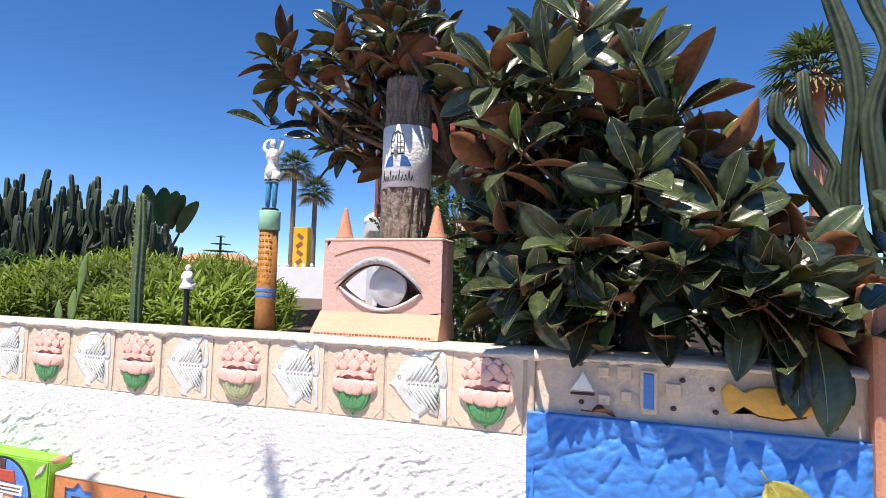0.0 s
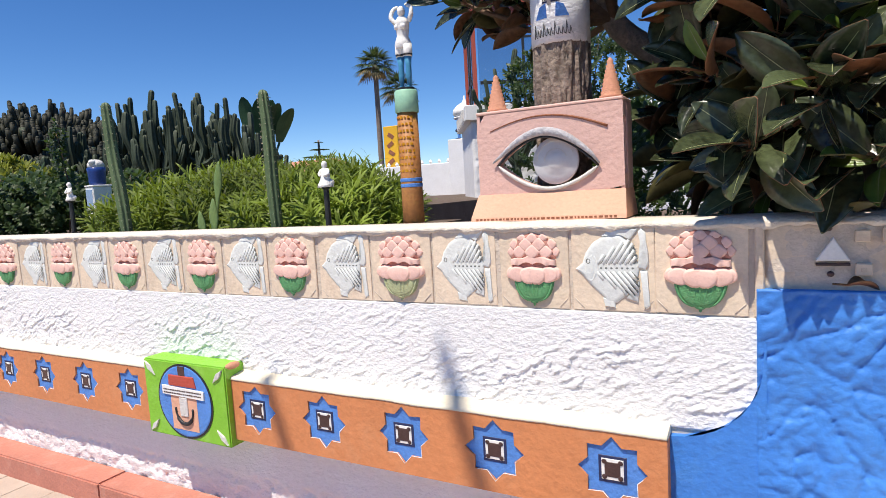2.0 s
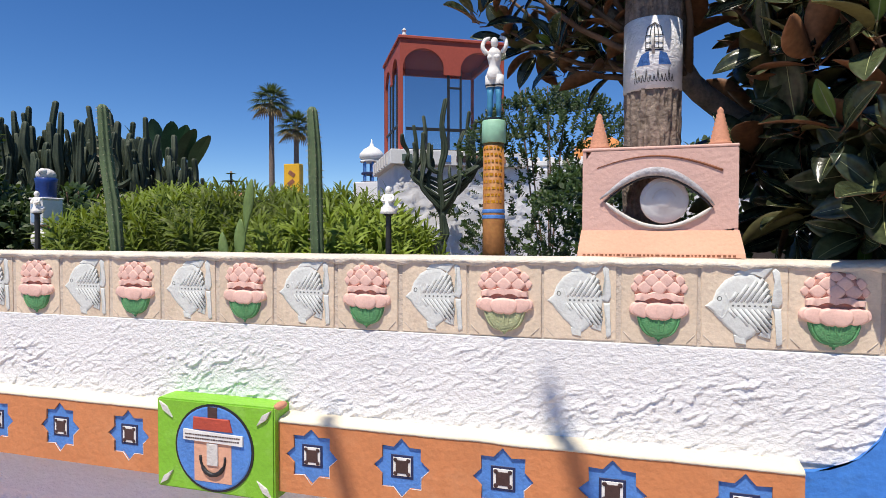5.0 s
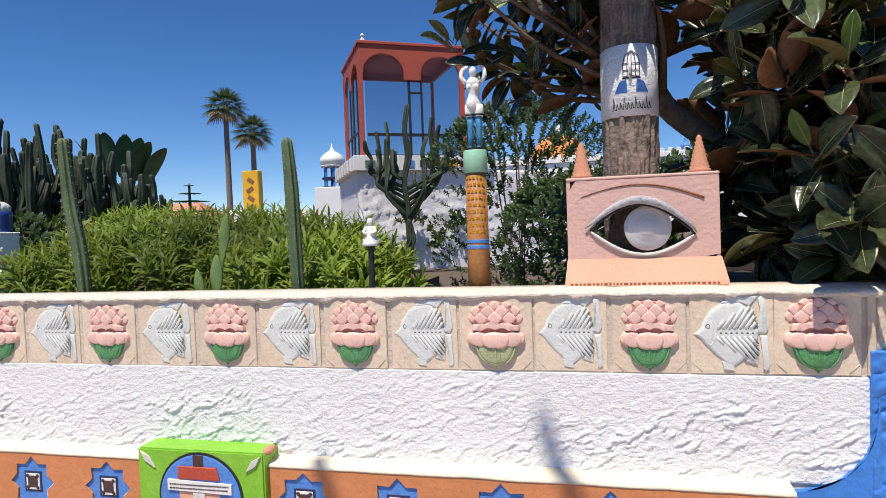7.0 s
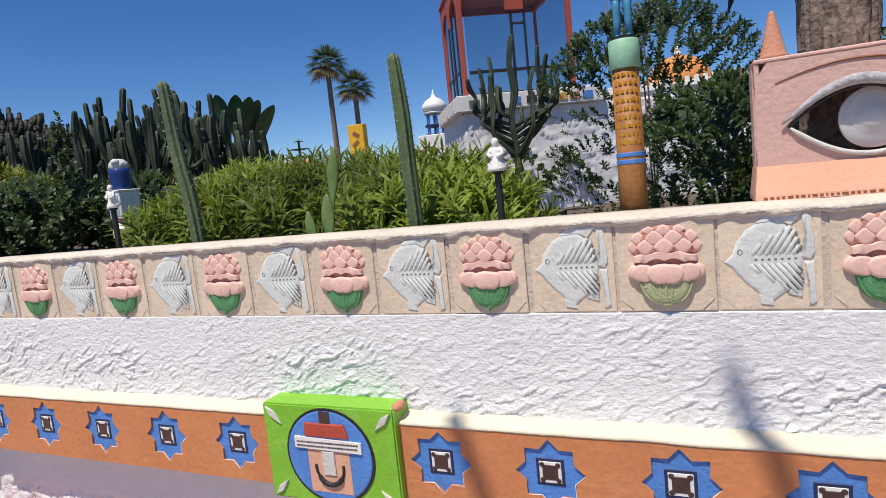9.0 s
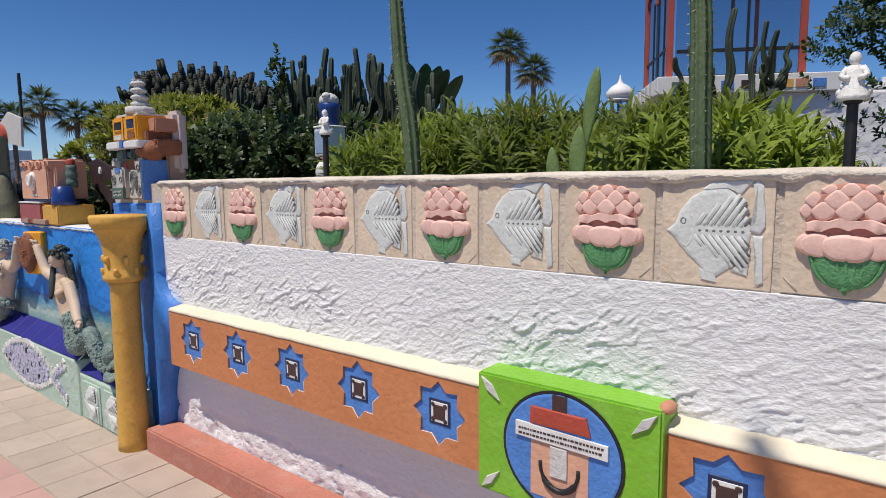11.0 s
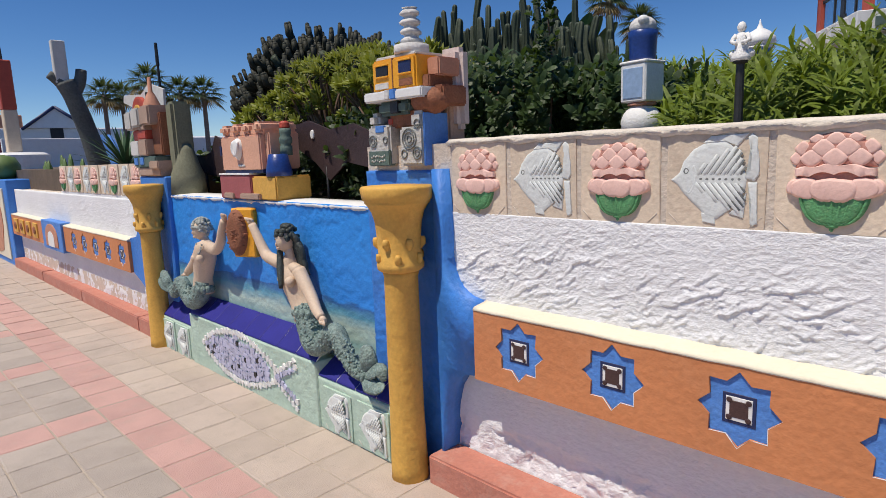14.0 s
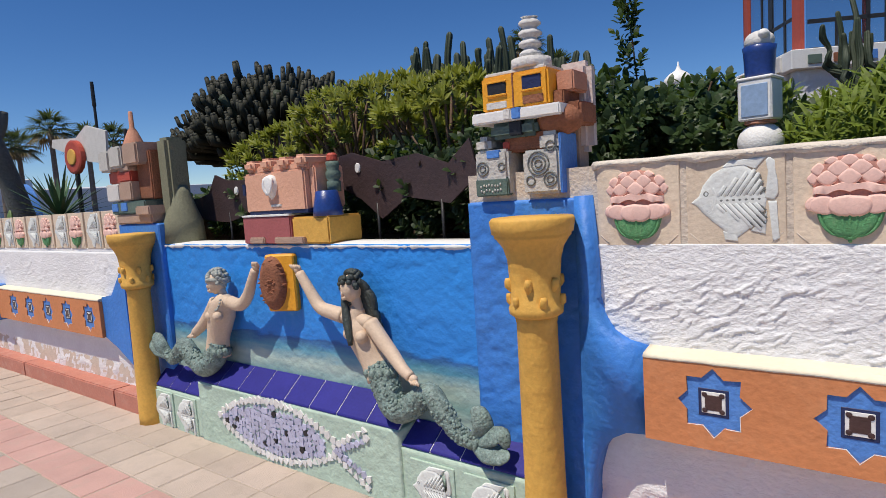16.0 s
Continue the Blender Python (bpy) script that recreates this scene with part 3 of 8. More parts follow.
def bench_tiles(x0, x1, n, z_front, z_back, y_front):
    w = (x1 - x0) / n
    for i in range(n):
        bm = bmesh.new()
        a, b = x0 + i * w + 0.002, x0 + (i + 1) * w - 0.002
        add_box(bm, a, b, y_front, 0.0, 0, 0.012, 0.003)
        for v in bm.verts:
            f = (v.co.y - y_front) / -y_front
            v.co.z += z_front + (z_back - z_front) * f
        part("glazed_tile", bm, DEEPTILE, bench)
    bm = bmesh.new()
    add_box(bm, x0, x1, y_front + 0.004, 0.0, 0, 0.008)
    for v in bm.verts:
        v.co.z += z_front + (z_back - z_front) * (v.co.y - y_front) / -y_front - 0.001
    part("bedding", bm, PALE, bench)


bench_tiles(-6.70, -5.20, 8, 0.336, 0.43, -0.120)
bench_tiles(-7.22, -6.70, 3, 0.238, 0.34, -0.112)
bench_tiles(-5.20, -4.60, 4, 0.268, 0.34, -0.112)


def column(x, top, label):
    """An ochre plaster column: capital with leaf knobs, shaft, base."""
    ob = thing("ochre_column", label, "column", (x, -0.12, 0), "ochre columns")
    part("shaft", lathe([(0.078, -0.02), (0.076, 0.05), (0.070, 0.3), (0.068, top - 0.36), (0.076, top - 0.33)], 24, wobble=0.06), OCHRE, ob, smooth=60)
    part("capital", lathe([(0.078, top - 0.335), (0.092, top - 0.325), (0.094, top - 0.305), (0.084, top - 0.29), (0.086, top - 0.20), (0.092, top - 0.14), (0.104, top - 0.10), (0.122, top - 0.072),
                           (0.130, top - 0.064), (0.128, top - 0.058), (0.136, top - 0.052), (0.140, top - 0.010), (0.134, top)], 28, wobble=0.07), OCHRE, ob, smooth=50)
    for tier, (z, r, s) in enumerate(((top - 0.285, 0.082, 0.010), (top - 0.225, 0.082, 0.009))):
        for i in range(6):
            a = 2 * math.pi * (i + tier / 2) / 6 + 0.25
            c, w = Vector((math.cos(a), math.sin(a), 0)), rng(0.8, 1.15)
            part("leaf_knob", tube([c * (r - 0.014) + Vector((0, 0, z - 0.030)), c * (r + 0.008) + Vector((0, 0, z)), c * (r + s * w) + Vector((0, 0, z + 0.024)), c * (r + s * w * 1.1) + Vector((0, 0, z + 0.018))],
                                   [0.008, 0.015 * w, 0.010, 0.004], 7, knots=2, flat=0.6), OCHRE, ob)
    return ob


column(-4.53, 1.212, "ochre plaster column with a knobbed capital beside the mermaids")
column(-7.27, 1.185, "ochre plaster column with a knobbed capital at the niche's end")

# ---- far stretch of wall ----
pillar_far = structure("pillar_blue_far", box(-7.62, -7.12, -0.03, 0.2, 0.0, 1.235, 0.008), BLUE, "blue painted plaster pillar behind the column", "pillar")
wall_far = structure("wall_far", box(-12.6, -7.62, 0.012, 0.2, 0, 1.04, 0), GROUT, "white stucco garden wall stretch beyond the niche", "wall")
part("stucco", coat(-12.6, -7.62, 0.70, 1.05, 0.0, ridges, 0.010, 0.016, 41.0), WHITE, wall_far)
part("stucco_upper", box(-10.15, -7.62, 0.004, 0.2, 1.05, 1.075, 0.003), WHITE, wall_far)
part("tile_back", box(-10.15, -7.62, 0.014, 0.2, 1.075, 1.33, 0.003), GROUT, wall_far)
part("lower_stucco", coat(-12.6, -7.55, 0.06, 0.52, 0.008, lambda x, z, s: lumps(x * 1.6, z * 1.6, s) * (1.6 if z < 0.26 else 0.25), 0.010, 0.025, 43.0), WHITE, wall_far)
ledge(-12.75, -7.95, 0.455, 0.715, -0.075, STARS_FAR, 0.590)
kerb(-12.6, -7.4)
structure("blue_flank", plate([(-7.95, 0.74), (-7.8, 0.76), (-7.62, 0.95), (-7.6, 0.95), (-7.6, 0.3), (-7.8, 0.40), (-7.95, 0.455)], -0.05, 0.02), BLUE, "blue painted flank of the pillar", "wall")
structure("pillar_painted", box(-14.4, -12.6, -0.09, 0.2, -0.02, 1.18, 0.01), BLUE, "blue wall pillar with a painted panel", "pillar")
structure("wall_end", box(-17.4, -14.4, 0.0, 0.2, -0.02, 1.2, 0.01), WHITE, "white garden wall far along the street", "wall")
structure("pillar_end", box(-18.0, -17.4, -0.09, 0.2, -0.02, 1.22, 0.01), STARBLUE, "dark blue pillar far along the wall", "pillar")
structure("wall_last", box(-40, -18.0, 0.0, 0.2, -0.02, 1.2, 0.01), WHITE, "white garden wall far along the street", "wall")
kerb(-18.0, -14.4)
structure("pillar_red", box(1.07, 1.32, -0.05, 0.22, 0, 1.62, 0.01), TERRA, "terracotta painted pillar at the wall's end", "pillar")



# ---- cast tiles ----
TH = BAND1 - BAND0


def uv(u, v):
    return ((u - 0.5) * TILE, (v - 0.5) * TH)


def tile_slab(parent, material=None):
    s = 0.0008
    bm = box(-TILE / 2 + s, TILE / 2 - s, -0.006, 0.02, -TH / 2 + s, TH / 2 - s, 0.0025)
    part("tile_slab", bm, material or TAN, parent, "cast slab")
    for sx in (-1, 1):
        a, b = uv(0.5 + 0.47 * sx, 0.14), uv(0.5 + 0.36 * sx, 0.03)
        part("corner_groove", tube([(a[0], -0.007, a[1]), (b[0], -0.007, b[1])], 0.0016, 5), GROUT, parent)


def lotus_tile(green, label):
    ob = thing("lotus_tile", label, "wall tile", (0, 0, 0), "relief tiles of the garden wall")
    tile_slab(ob)
    bulb = bmesh.new()
    side = [(0.5 + 0.30 * math.cos(a) ** 0.72, 0.40 - 0.320 * math.sin(a) ** 1.05) for a in (math.pi / 2 * k / 9 for k in range(9))]
    side = side + [(0.5, 0.080)] + [(1 - u, v) for u, v in side[::-1]]
    add_plate(bulb, [uv(*p) for p in side], -0.004, 0.004, 0.020, 4, 0.17)
    part("bulb", bulb, green, ob, smooth=50)
    for i in range(9):
        f = (i - 4) / 4.3
        pts = []
        for j in range(7):
            a = math.pi / 2 * j / 6
            x, z = uv(0.5 + f * 0.285 * math.cos(a) ** 0.75, 0.38 - 0.29 * math.sin(a))
            pts.append((x, -0.0165 - 0.007 * math.cos(f * 1.4) * math.cos(a * 0.8), z))
        part("rib", tube(pts, [0.0036, 0.0040, 0.0040, 0.0036, 0.003, 0.0024, 0.0016], 6), green, ob)
    x, z = uv(0.5, 0.085)
    part("stem_knob", add_ball(bmesh.new(), (x, -0.014, z), (0.015, 0.008, 0.006), u=10, v=6), green, ob)
    part("stem_knob", add_ball(bmesh.new(), (x, -0.012, z - 0.008), (0.005, 0.006, 0.006), u=8, v=6), green, ob)
    dome = [uv(0.5 + 0.325 * math.cos(a), 0.61 + 0.315 * math.sin(a) ** 0.92) for a in (math.pi * k / 20 for k in range(21))]
    # dark dome and backing plate paint the petal gaps shaded and grimy
    part("flower_dome", plate(dome, -0.006, 0.004, 0.012, 4, 0.15), PINKGROOVE, ob, "pink grooves, darkened for grime and painted-in shade", 50)
    part("gap_shade_backing", plate([uv(0.5 + 0.33 * math.cos(a), 0.48 + 0.13 * math.sin(a)) for a in (2 * math.pi * k / 24 for k in range(24))], -0.009, 0.004, 0.004, 2, 0.1), PINKGROOVE, ob, smooth=50)
    rows = ((0.700, ((0.50, 0.20, 0.19), (0.325, 0.19, 0.18), (0.675, 0.19, 0.18), (0.205, 0.11, 0.14), (0.795, 0.11, 0.14))),
            (0.790, ((0.412, 0.185, 0.18), (0.588, 0.185, 0.18), (0.255, 0.14, 0.15), (0.745, 0.14, 0.15))),
            (0.868, ((0.50, 0.18, 0.13), (0.365, 0.14, 0.10), (0.635, 0.14, 0.10))))
    for cv, row in rows:
        for cu, w, h in row:
            cu, w = 0.5 + (cu - 0.5) * 1.08, w * 1.10
            out = []
            for i in range(18):
                a = 2 * math.pi * i / 18
                k = 1.15 if math.sin(a) > 0 else 1.5
                q = (abs(math.cos(a)) ** k + abs(math.sin(a)) ** k) ** (-1 / k)
                out.append(uv(cu + 0.470 * w * q * math.cos(a), cv + 0.470 * h * q * math.sin(a)))
            y = 0.006 + 0.017 * max(0.0, 1 - ((cu - 0.5) / 0.34) ** 2) * max(0.0, 1 - ((cv - 0.64) / 0.34) ** 2)
            part("petal", plate(out, -y, 0.004, 0.0040, 3, 0.17), PINK, ob, smooth=50)

    def frill(name, cu, cv, ru, rv, turn, y, dome):
        """A rounded frill petal: a flattened oval, thicker and flatter on its lower side."""
        out = []
        for i in range(22):
            a = 2 * math.pi * i / 22
            u, v = ru * math.copysign(abs(math.cos(a)) ** 0.75, math.cos(a)), rv * math.sin(a) * (1 + 0.10 * math.cos(3 * a + cu * 9))
            out.append(uv(cu + u * math.cos(turn) - v * math.sin(turn), cv + v * math.cos(turn) + u * math.sin(turn)))
        part(name, plate(out, -y, 0.004, dome, 4, 0.13), PINK, ob, smooth=50)

    def ruffle(v0, v1, u0, u1, lobes, y, sag):
        """A wavy-edged ring of petals across the flower."""
        up, low = [], []
        for i in range(37):
            t = i / 36
            u = u0 + (u1 - u0) * t
            drop = sag * (2 * t - 1) ** 2
            up.append(uv(u, v1 - drop + 0.010 * math.sin(t * math.pi * lobes * 2)))
            low.append(uv(u, v0 - drop + 0.030 * abs(math.cos(t * math.pi * lobes))))
        part("ruffle", plate(low + up[::-1], -y, 0.004, 0.007, 3, 0.06), PINK, ob, smooth=50)

    ruffle(0.545, 0.640, 0.180, 0.820, 3, 0.019, 0.040)
    for s in (-1, 1):
        frill("drooping_petal", 0.5 + s * 0.310, 0.430, 0.080, 0.080, 0.30 * s, 0.015, 0.008)
        frill("drooping_petal", 0.5 + s * 0.235, 0.420, 0.125, 0.098, 0.18 * s, 0.019, 0.009)
    frill("drooping_petal", 0.44, 0.415, 0.135, 0.105, 0.05, 0.024, 0.010)
    frill("drooping_petal", 0.56, 0.413, 0.135, 0.105, -0.05, 0.0245, 0.010)
    return ob


def fish_tile(label="sand-coloured cast tile with a pale striped fish relief", slab=None):
    def uv(u, v):
        return ((u - 0.5) * TILE, ((v - 0.5) * 0.95 - 0.008) * TH)

    ob = thing("fish_tile", label, "wall tile", (0, 0, 0), "relief tiles of the garden wall" if slab is None else "fish tiles of the bench")
    tile_slab(ob, slab)
    body = [(.05, .50), (.14, .58), (.18, .70), (.28, .83), (.42, .91), (.60, .92), (.71, .82), (.77, .65), (.82, .53), (.80, .40), (.73, .27), (.63, .16), (.53, .08), (.44, .09), (.37, .18), (.27, .27), (.17, .38), (.12, .45)]
    part("fish_body", plate([uv(*p) for p in body], -0.010, 0.004, 0.008, 4, 0.07), FISHWHITE, ob, smooth=50)
    fins = {"dorsal_fin": [(.38, .90), (.46, .97), (.82, .985), (.72, .86), (.60, .915)], "belly_fin": [(.38, .15), (.40, .05), (.53, .03), (.52, .12)],
            "anal_fin": [(.66, .15), (.80, .11), (.82, .38), (.76, .26)]}
    for nm, o in fins.items():
        part(nm, plate([uv(*p) for p in o], -0.012, 0.004, 0.004, 2, 0.10), FISHWHITE, ob, smooth=50)
    part("tail_fin", plate([uv(*p) for p in [(.80, .525), (.85, .60), (.855, .76), (.825, .88), (.815, .95), (.85, .985), (.90, .94), (.905, .84), (.925, .72), (.93, .57), (.89, .50)]], -0.014, 0.004, 0.005, 2, 0.08), FISHWHITE, ob, smooth=50)
    part("tail_fin", plate([uv(*p) for p in [(.83, .485), (.915, .485), (.925, .25), (.935, .06), (.885, .03), (.865, .06), (.872, .28)]], -0.014, 0.004, 0.005, 2, 0.08), FISHWHITE, ob, smooth=50)
    for i in range(7):
        s, l = 0.335 + 0.065 * i, (0.12, 0.21, 0.27, 0.29, 0.25, 0.17, 0.09)[i]
        a, b = uv(s, 0.565), uv(s + l * 0.62, 0.565 + l)
        part("stripe", tube([(a[0], -0.0165, a[1]), (b[0], -0.0165, b[1])], [0.0052, 0.0046], 6), FISHWHITE, ob)
        # dark tubes paint in the shade between the upper ridges
        g0, g1 = uv(s + 0.033, 0.565), uv(s + 0.033 + l * 0.56, 0.565 + l * 0.9)
        part("groove_shade", tube([(g0[0], -0.0158, g0[1]), (g1[0], -0.0158, g1[1])], 0.0030, 5), FISHDARK, ob)
        l = (0.10, 0.20, 0.28, 0.31, 0.27, 0.20, 0.10)[i]
        a, b = uv(s - 0.02, 0.47), uv(s - 0.02 + l * 0.80, 0.47 - l)
        part("stripe", tube([(a[0], -0.0165, a[1]), (b[0], -0.0165, b[1])], [0.0052, 0.0046], 6), FISHWHITE, ob)
        # same painted shade between the lower ridges
        g0, g1 = uv(s + 0.013, 0.47), uv(s + 0.013 + l * 0.72, 0.47 - l * 0.9)
        part("groove_shade", tube([(g0[0], -0.0158, g0[1]), (g1[0], -0.0158, g1[1])], 0.0028, 5), FISHDARK, ob)
        x, z = uv(0.37 + 0.063 * i, 0.515)
        part("spine_dot", add_ball(bmesh.new(), (x, -0.0165, z), (0.0052, 0.003, 0.0038), u=8, v=5), FISHDARK, ob)
    gill = [uv(*p) for p in ((.285, .66), (.315, .58), (.31, .48), (.28, .40), (.25, .36), (.22, .38))]
    part("gill", tube([(x, -0.0165, z) for x, z in gill], 0.0035, 6, knots=3), FISHWHITE, ob)
    plate_o = [(.20, .40), (.165, .46), (.175, .56), (.215, .66), (.265, .69), (.285, .60), (.285, .48), (.265, .38), (.235, .355)]
    part("gill_cover", plate([uv(*p) for p in plate_o], -0.0155, 0.004, 0.004, 3, 0.10), FISHWHITE, ob, smooth=50)
    x, z = uv(0.215, 0.600)
    part("eye", tube([(x + 0.006 * math.cos(a), -0.0185, z + 0.007 * math.sin(a)) for a in (i * math.pi / 5 for i in range(11))], 0.002, 5), FISHDARK, ob)
    return ob


lotus = lotus_tile(LEAFGREEN, "sand-coloured cast tile with a pink lotus on a green bulb")
fish = fish_tile()
edge = BAND_RIGHT
for i, width in enumerate(TILE_WIDTHS):
    cx, edge = edge - width / 2, edge - width
    at = pose(cx + rng(-0.001, 0.001), 0.004 + rng(-0.002, 0.002), (BAND0 + BAND1) / 2 + 0.0025 * (cx + 0.5) + rng(-0.0015, 0.0015), 0, rng(-0.5, 0.5), 0)
    at = at @ Matrix.Diagonal((width / TILE, 0.88 if i % 2 == 0 else 0.58, 1, 1))
    if i == 4:
        lotus_tile(DULLGREEN, "sand-coloured cast tile with a pink lotus on a faded bulb").matrix_basis = at
    elif i == 0:
        lotus.matrix_basis = at
    elif i == 1:
        fish.matrix_basis = at
    else:
        copy_thing(lotus if i % 2 == 0 else fish, at)
for i in range(9):
    copy_thing(lotus if i % 2 == 0 else fish, pose(-7.66 - (i + 0.5) * 0.272, 0.004, 1.203))
for x, z in ((-7.12, 0.105), (-6.87, 0.105), (-5.04, 0.12), (-4.77, 0.12)):
    fish_tile("pale green cast tile with a striped fish on the bench", MINT).matrix_basis = pose(x, -0.118, z) @ Matrix.Diagonal((0.86, 0.6, 0.86, 1))


# ---- stars on the ledges ----
def star_tile():
    ob = thing("star_tile", "blue eight-pointed star with a dark square in its middle", "wall ornament", (0, 0, 0), "blue stars on the orange ledge")
    out = star_outline(0, 0, 1.04)
    part("star", plate(out, -0.0015, 0.003), STARBLUE, ob)
    # white line paints in the sunlight on the recess's lower right edge
    part("lit_edge", tube([(out[i % 16][0] * 0.97, -0.008, out[i % 16][1] * 0.97) for i in range(10, 17)], [0.001, 0.0015, 0.0018, 0.0012, 0.0018, 0.0015, 0.001], 4), PALE, ob, "chipped lower right edge, white for the light it catches")
    for nm, h, y, m in (("navy_square", 0.042, -0.0035, NAVY), ("white_square", 0.033, -0.005, PALE), ("brown_square", 0.0235, -0.0065, BROWN)):
        part(nm, box(-h, h, y, 0, -h, h, 0.001), m, ob)
    for sx in (-1, 1):
        for sz in (-1, 1):
            part("corner_dot", add_ball(bmesh.new(), (sx * 0.024, -0.0065, sz * 0.024), (0.008, 0.002, 0.008), u=8, v=5), BROWN, ob)
    return ob


star = star_tile()
first = True
for x in STARS + STARS_FAR:
    m = pose(x, -0.066, 0.640 if x > -5 else 0.59)
    if first:
        star.matrix_basis, first = m, False
    else:
        copy_thing(star, m)


# ---- green box with the house picture ----
def picture_box():
    ob = thing("picture_box", "lime green box on the ledge with a painted round house picture", "painted box", (-2.10, -0.105, 0.641))
    part("box_body", box(-0.266, 0.262, 0, 0.11, -0.176, 0.176, 0.006, segs=2), LIME, ob, "lime green body")
    part("ring", plate(ellipse(0, 0, 0.176, 0.170, 40), -0.003, 0.004), BLACK, ob)
    part("disc", plate(ellipse(0, 0, 0.167, 0.161, 40), -0.005, 0.002, 0.002, 1, 0.03), STARBLUE, ob, "blue painted disc")
    part("chimney", plate([(-0.022, 0.115), (0.02, 0.115), (0.02, 0.160), (-0.022, 0.160)], -0.009, 0), BROWN, ob)
    part("roof", plate([(-0.088, 0.070), (0.088, 0.070), (0.075, 0.118), (-0.085, 0.118)], -0.011, 0, 0.002), RED, ob, "red painted roof")
    part("house_wall", plate([(-0.085, -0.13), (0.082, -0.13), (0.082, 0.05), (-0.085, 0.05)], -0.008, 0), PEACH, ob)
    part("banner", plate([(-0.130, 0.028), (0.135, 0.022), (0.135, 0.060), (-0.130, 0.068)], -0.014, 0), PALE, ob, "white banner with small writing")
    for row in range(2):
        x = -0.12
        while x < 0.120:
            w = rng(0.004, 0.011)
            part("writing_bar", plate([(x, 0.034 + row * 0.014), (x + w, 0.034 + row * 0.014), (x + w, 0.0395 + row * 0.014), (x, 0.0395 + row * 0.014)], -0.0152, -0.013), BROWN, ob)
            x += w + 0.003
    part("smile", tube([(0.055 * math.cos(radians(a)), -0.010, -0.035 + 0.065 * math.sin(radians(a))) for a in range(175, 376, 12)], [0.005] * 4 + [0.009] * 9 + [0.005] * 4, 6), BLACK, ob)
    part("grey_plate", box(-0.026, 0.024, -0.013, 0, -0.065, 0.02, 0.002), GREYPLASTER, ob)
    for sx, sz in ((-1, 1), (1, 1), (-1, -1), (1, -1)):
        c, d = Vector((sx * 0.235, sz * 0.150)), Vector((-sx, -sz)).normalized() * 0.055
        s = Vector((-d.y, d.x)) * 0.22
        o = [c - d * 0.4, c + d * 0.3 + s, c + d * 1.2, c + d * 0.3 - s]
        part("corner_leaf", plate([(p.x, p.y) for p in o], -0.004, 0.003, 0.003), GREYPLASTER, ob, "pale painted corner leaf")
    part("chipped_corner", add_ball(bmesh.new(), (0.258, 0.05, 0.172), (0.020, 0.04, 0.015), u=8, v=6), TERRA, ob)
    return ob


picture_box()

# painted niche picture on the far ledge
far_picture = thing("arch_picture", "blue box on the far ledge with a red painted arch", "painted box", (-10.35, -0.10, 0.60))
part("box_body", box(-0.42, 0.42, 0, 0.1, -0.17, 0.15, 0.006), STARBLUE, far_picture)
part("arch", plate([(-0.26, -0.13)] + ellipse(0, -0.02, 0.26, 0.14, 14, 180, 0) + [(0.26, -0.13)], -0.006, 0, 0.004), TERRA, far_picture)
part("arch_centre", plate([(-0.13, -0.13)] + ellipse(0, -0.04, 0.13, 0.08, 10, 180, 0) + [(0.13, -0.13)], -0.012, 0), PALE, far_picture)
for i in range(4):
    t = thing("brass_tile", "small square ochre relief tile on the far ledge", "wall ornament", (-11.2 - i * 0.36, -0.078, 0.59), "ochre tiles on the far ledge")
    part("tile_plate", box(-0.10, 0.10, -0.015, 0.01, -0.09, 0.09, 0.006), OCHRE, t)
    part("boss", add_ball(bmesh.new(), (0, -0.018, 0), (0.06, 0.012, 0.05), u=8, v=6), RUST, t)
panel = thing("arch_mural", "tall cream panel with a red arch figure on the blue pillar", "mural", (-13.4, -0.095, 0.62))
part("panel_board", box(-0.55, 0.55, -0.012, 0.01, -0.55, 0.44, 0.004), CREAM, panel)
part("panel_shape", plate([(-0.34, -0.1)] + ellipse(0, 0.08, 0.34, 0.28, 14, 180, 0) + [(0.34, -0.1), (0.12, -0.45), (-0.2, -0.5)], -0.02, 0), TERRA, panel)
wheel = thing("wheel_picture", "round dark ring picture on the far white wall", "wall ornament", (-19.0, -0.02, 0.6))
part("ring", plate(ellipse(0, 0, 0.34, 0.36, 24), -0.02, 0.01), BLACK, wheel)
part("ring_centre", plate(ellipse(0, 0, 0.24, 0.26, 24), -0.026, 0.0), PALE, wheel)

# ---- brown panel on the blue section ----
frieze = thing("frieze_panel", "sand-brown relief panel with small set-in shapes", "wall panel", (0, 0.0, 0), kind="")
part("panel_slab", coat(0.158, 1.07, 1.185, BAND1 - 0.004, 0.004, lumps, 0.004, 0.015, 50.0), TAN, frieze, "sand-brown plaster slab")
part("end_joint", box(0.133, 0.156, -0.008, 0.02, BAND0, BAND1 - 0.004, 0.004), TAN, frieze)
part("triangle", plate([(0.272, 1.268), (0.346, 1.268), (0.310, 1.328)], -0.012, 0.006, 0.002), PALE, frieze, "white triangle")
part("triangle_base", box(0.272, 0.346, -0.014, 0.0, 1.255, 1.262, 0.001), BROWN, frieze)
for x, z, s in ((0.372, 1.330, 0.017), (0.434, 1.332, 0.022), (0.434, 1.332, 0.010), (0.375, 1.245, 0.018), (0.375, 1.245, 0.008), (0.44, 1.262, 0.016), (0.575, 1.290, 0.022)):
    part("relief_square", box(x - s, x + s, -0.008 - 0.1 * (0.03 - s), 0.004, z - s * 0.9, z + s * 0.9, 0.003), TAN, frieze)
part("blue_bar_frame", box(0.480, 0.530, -0.010, 0.004, 1.212, 1.345, 0.004), TAN, frieze)
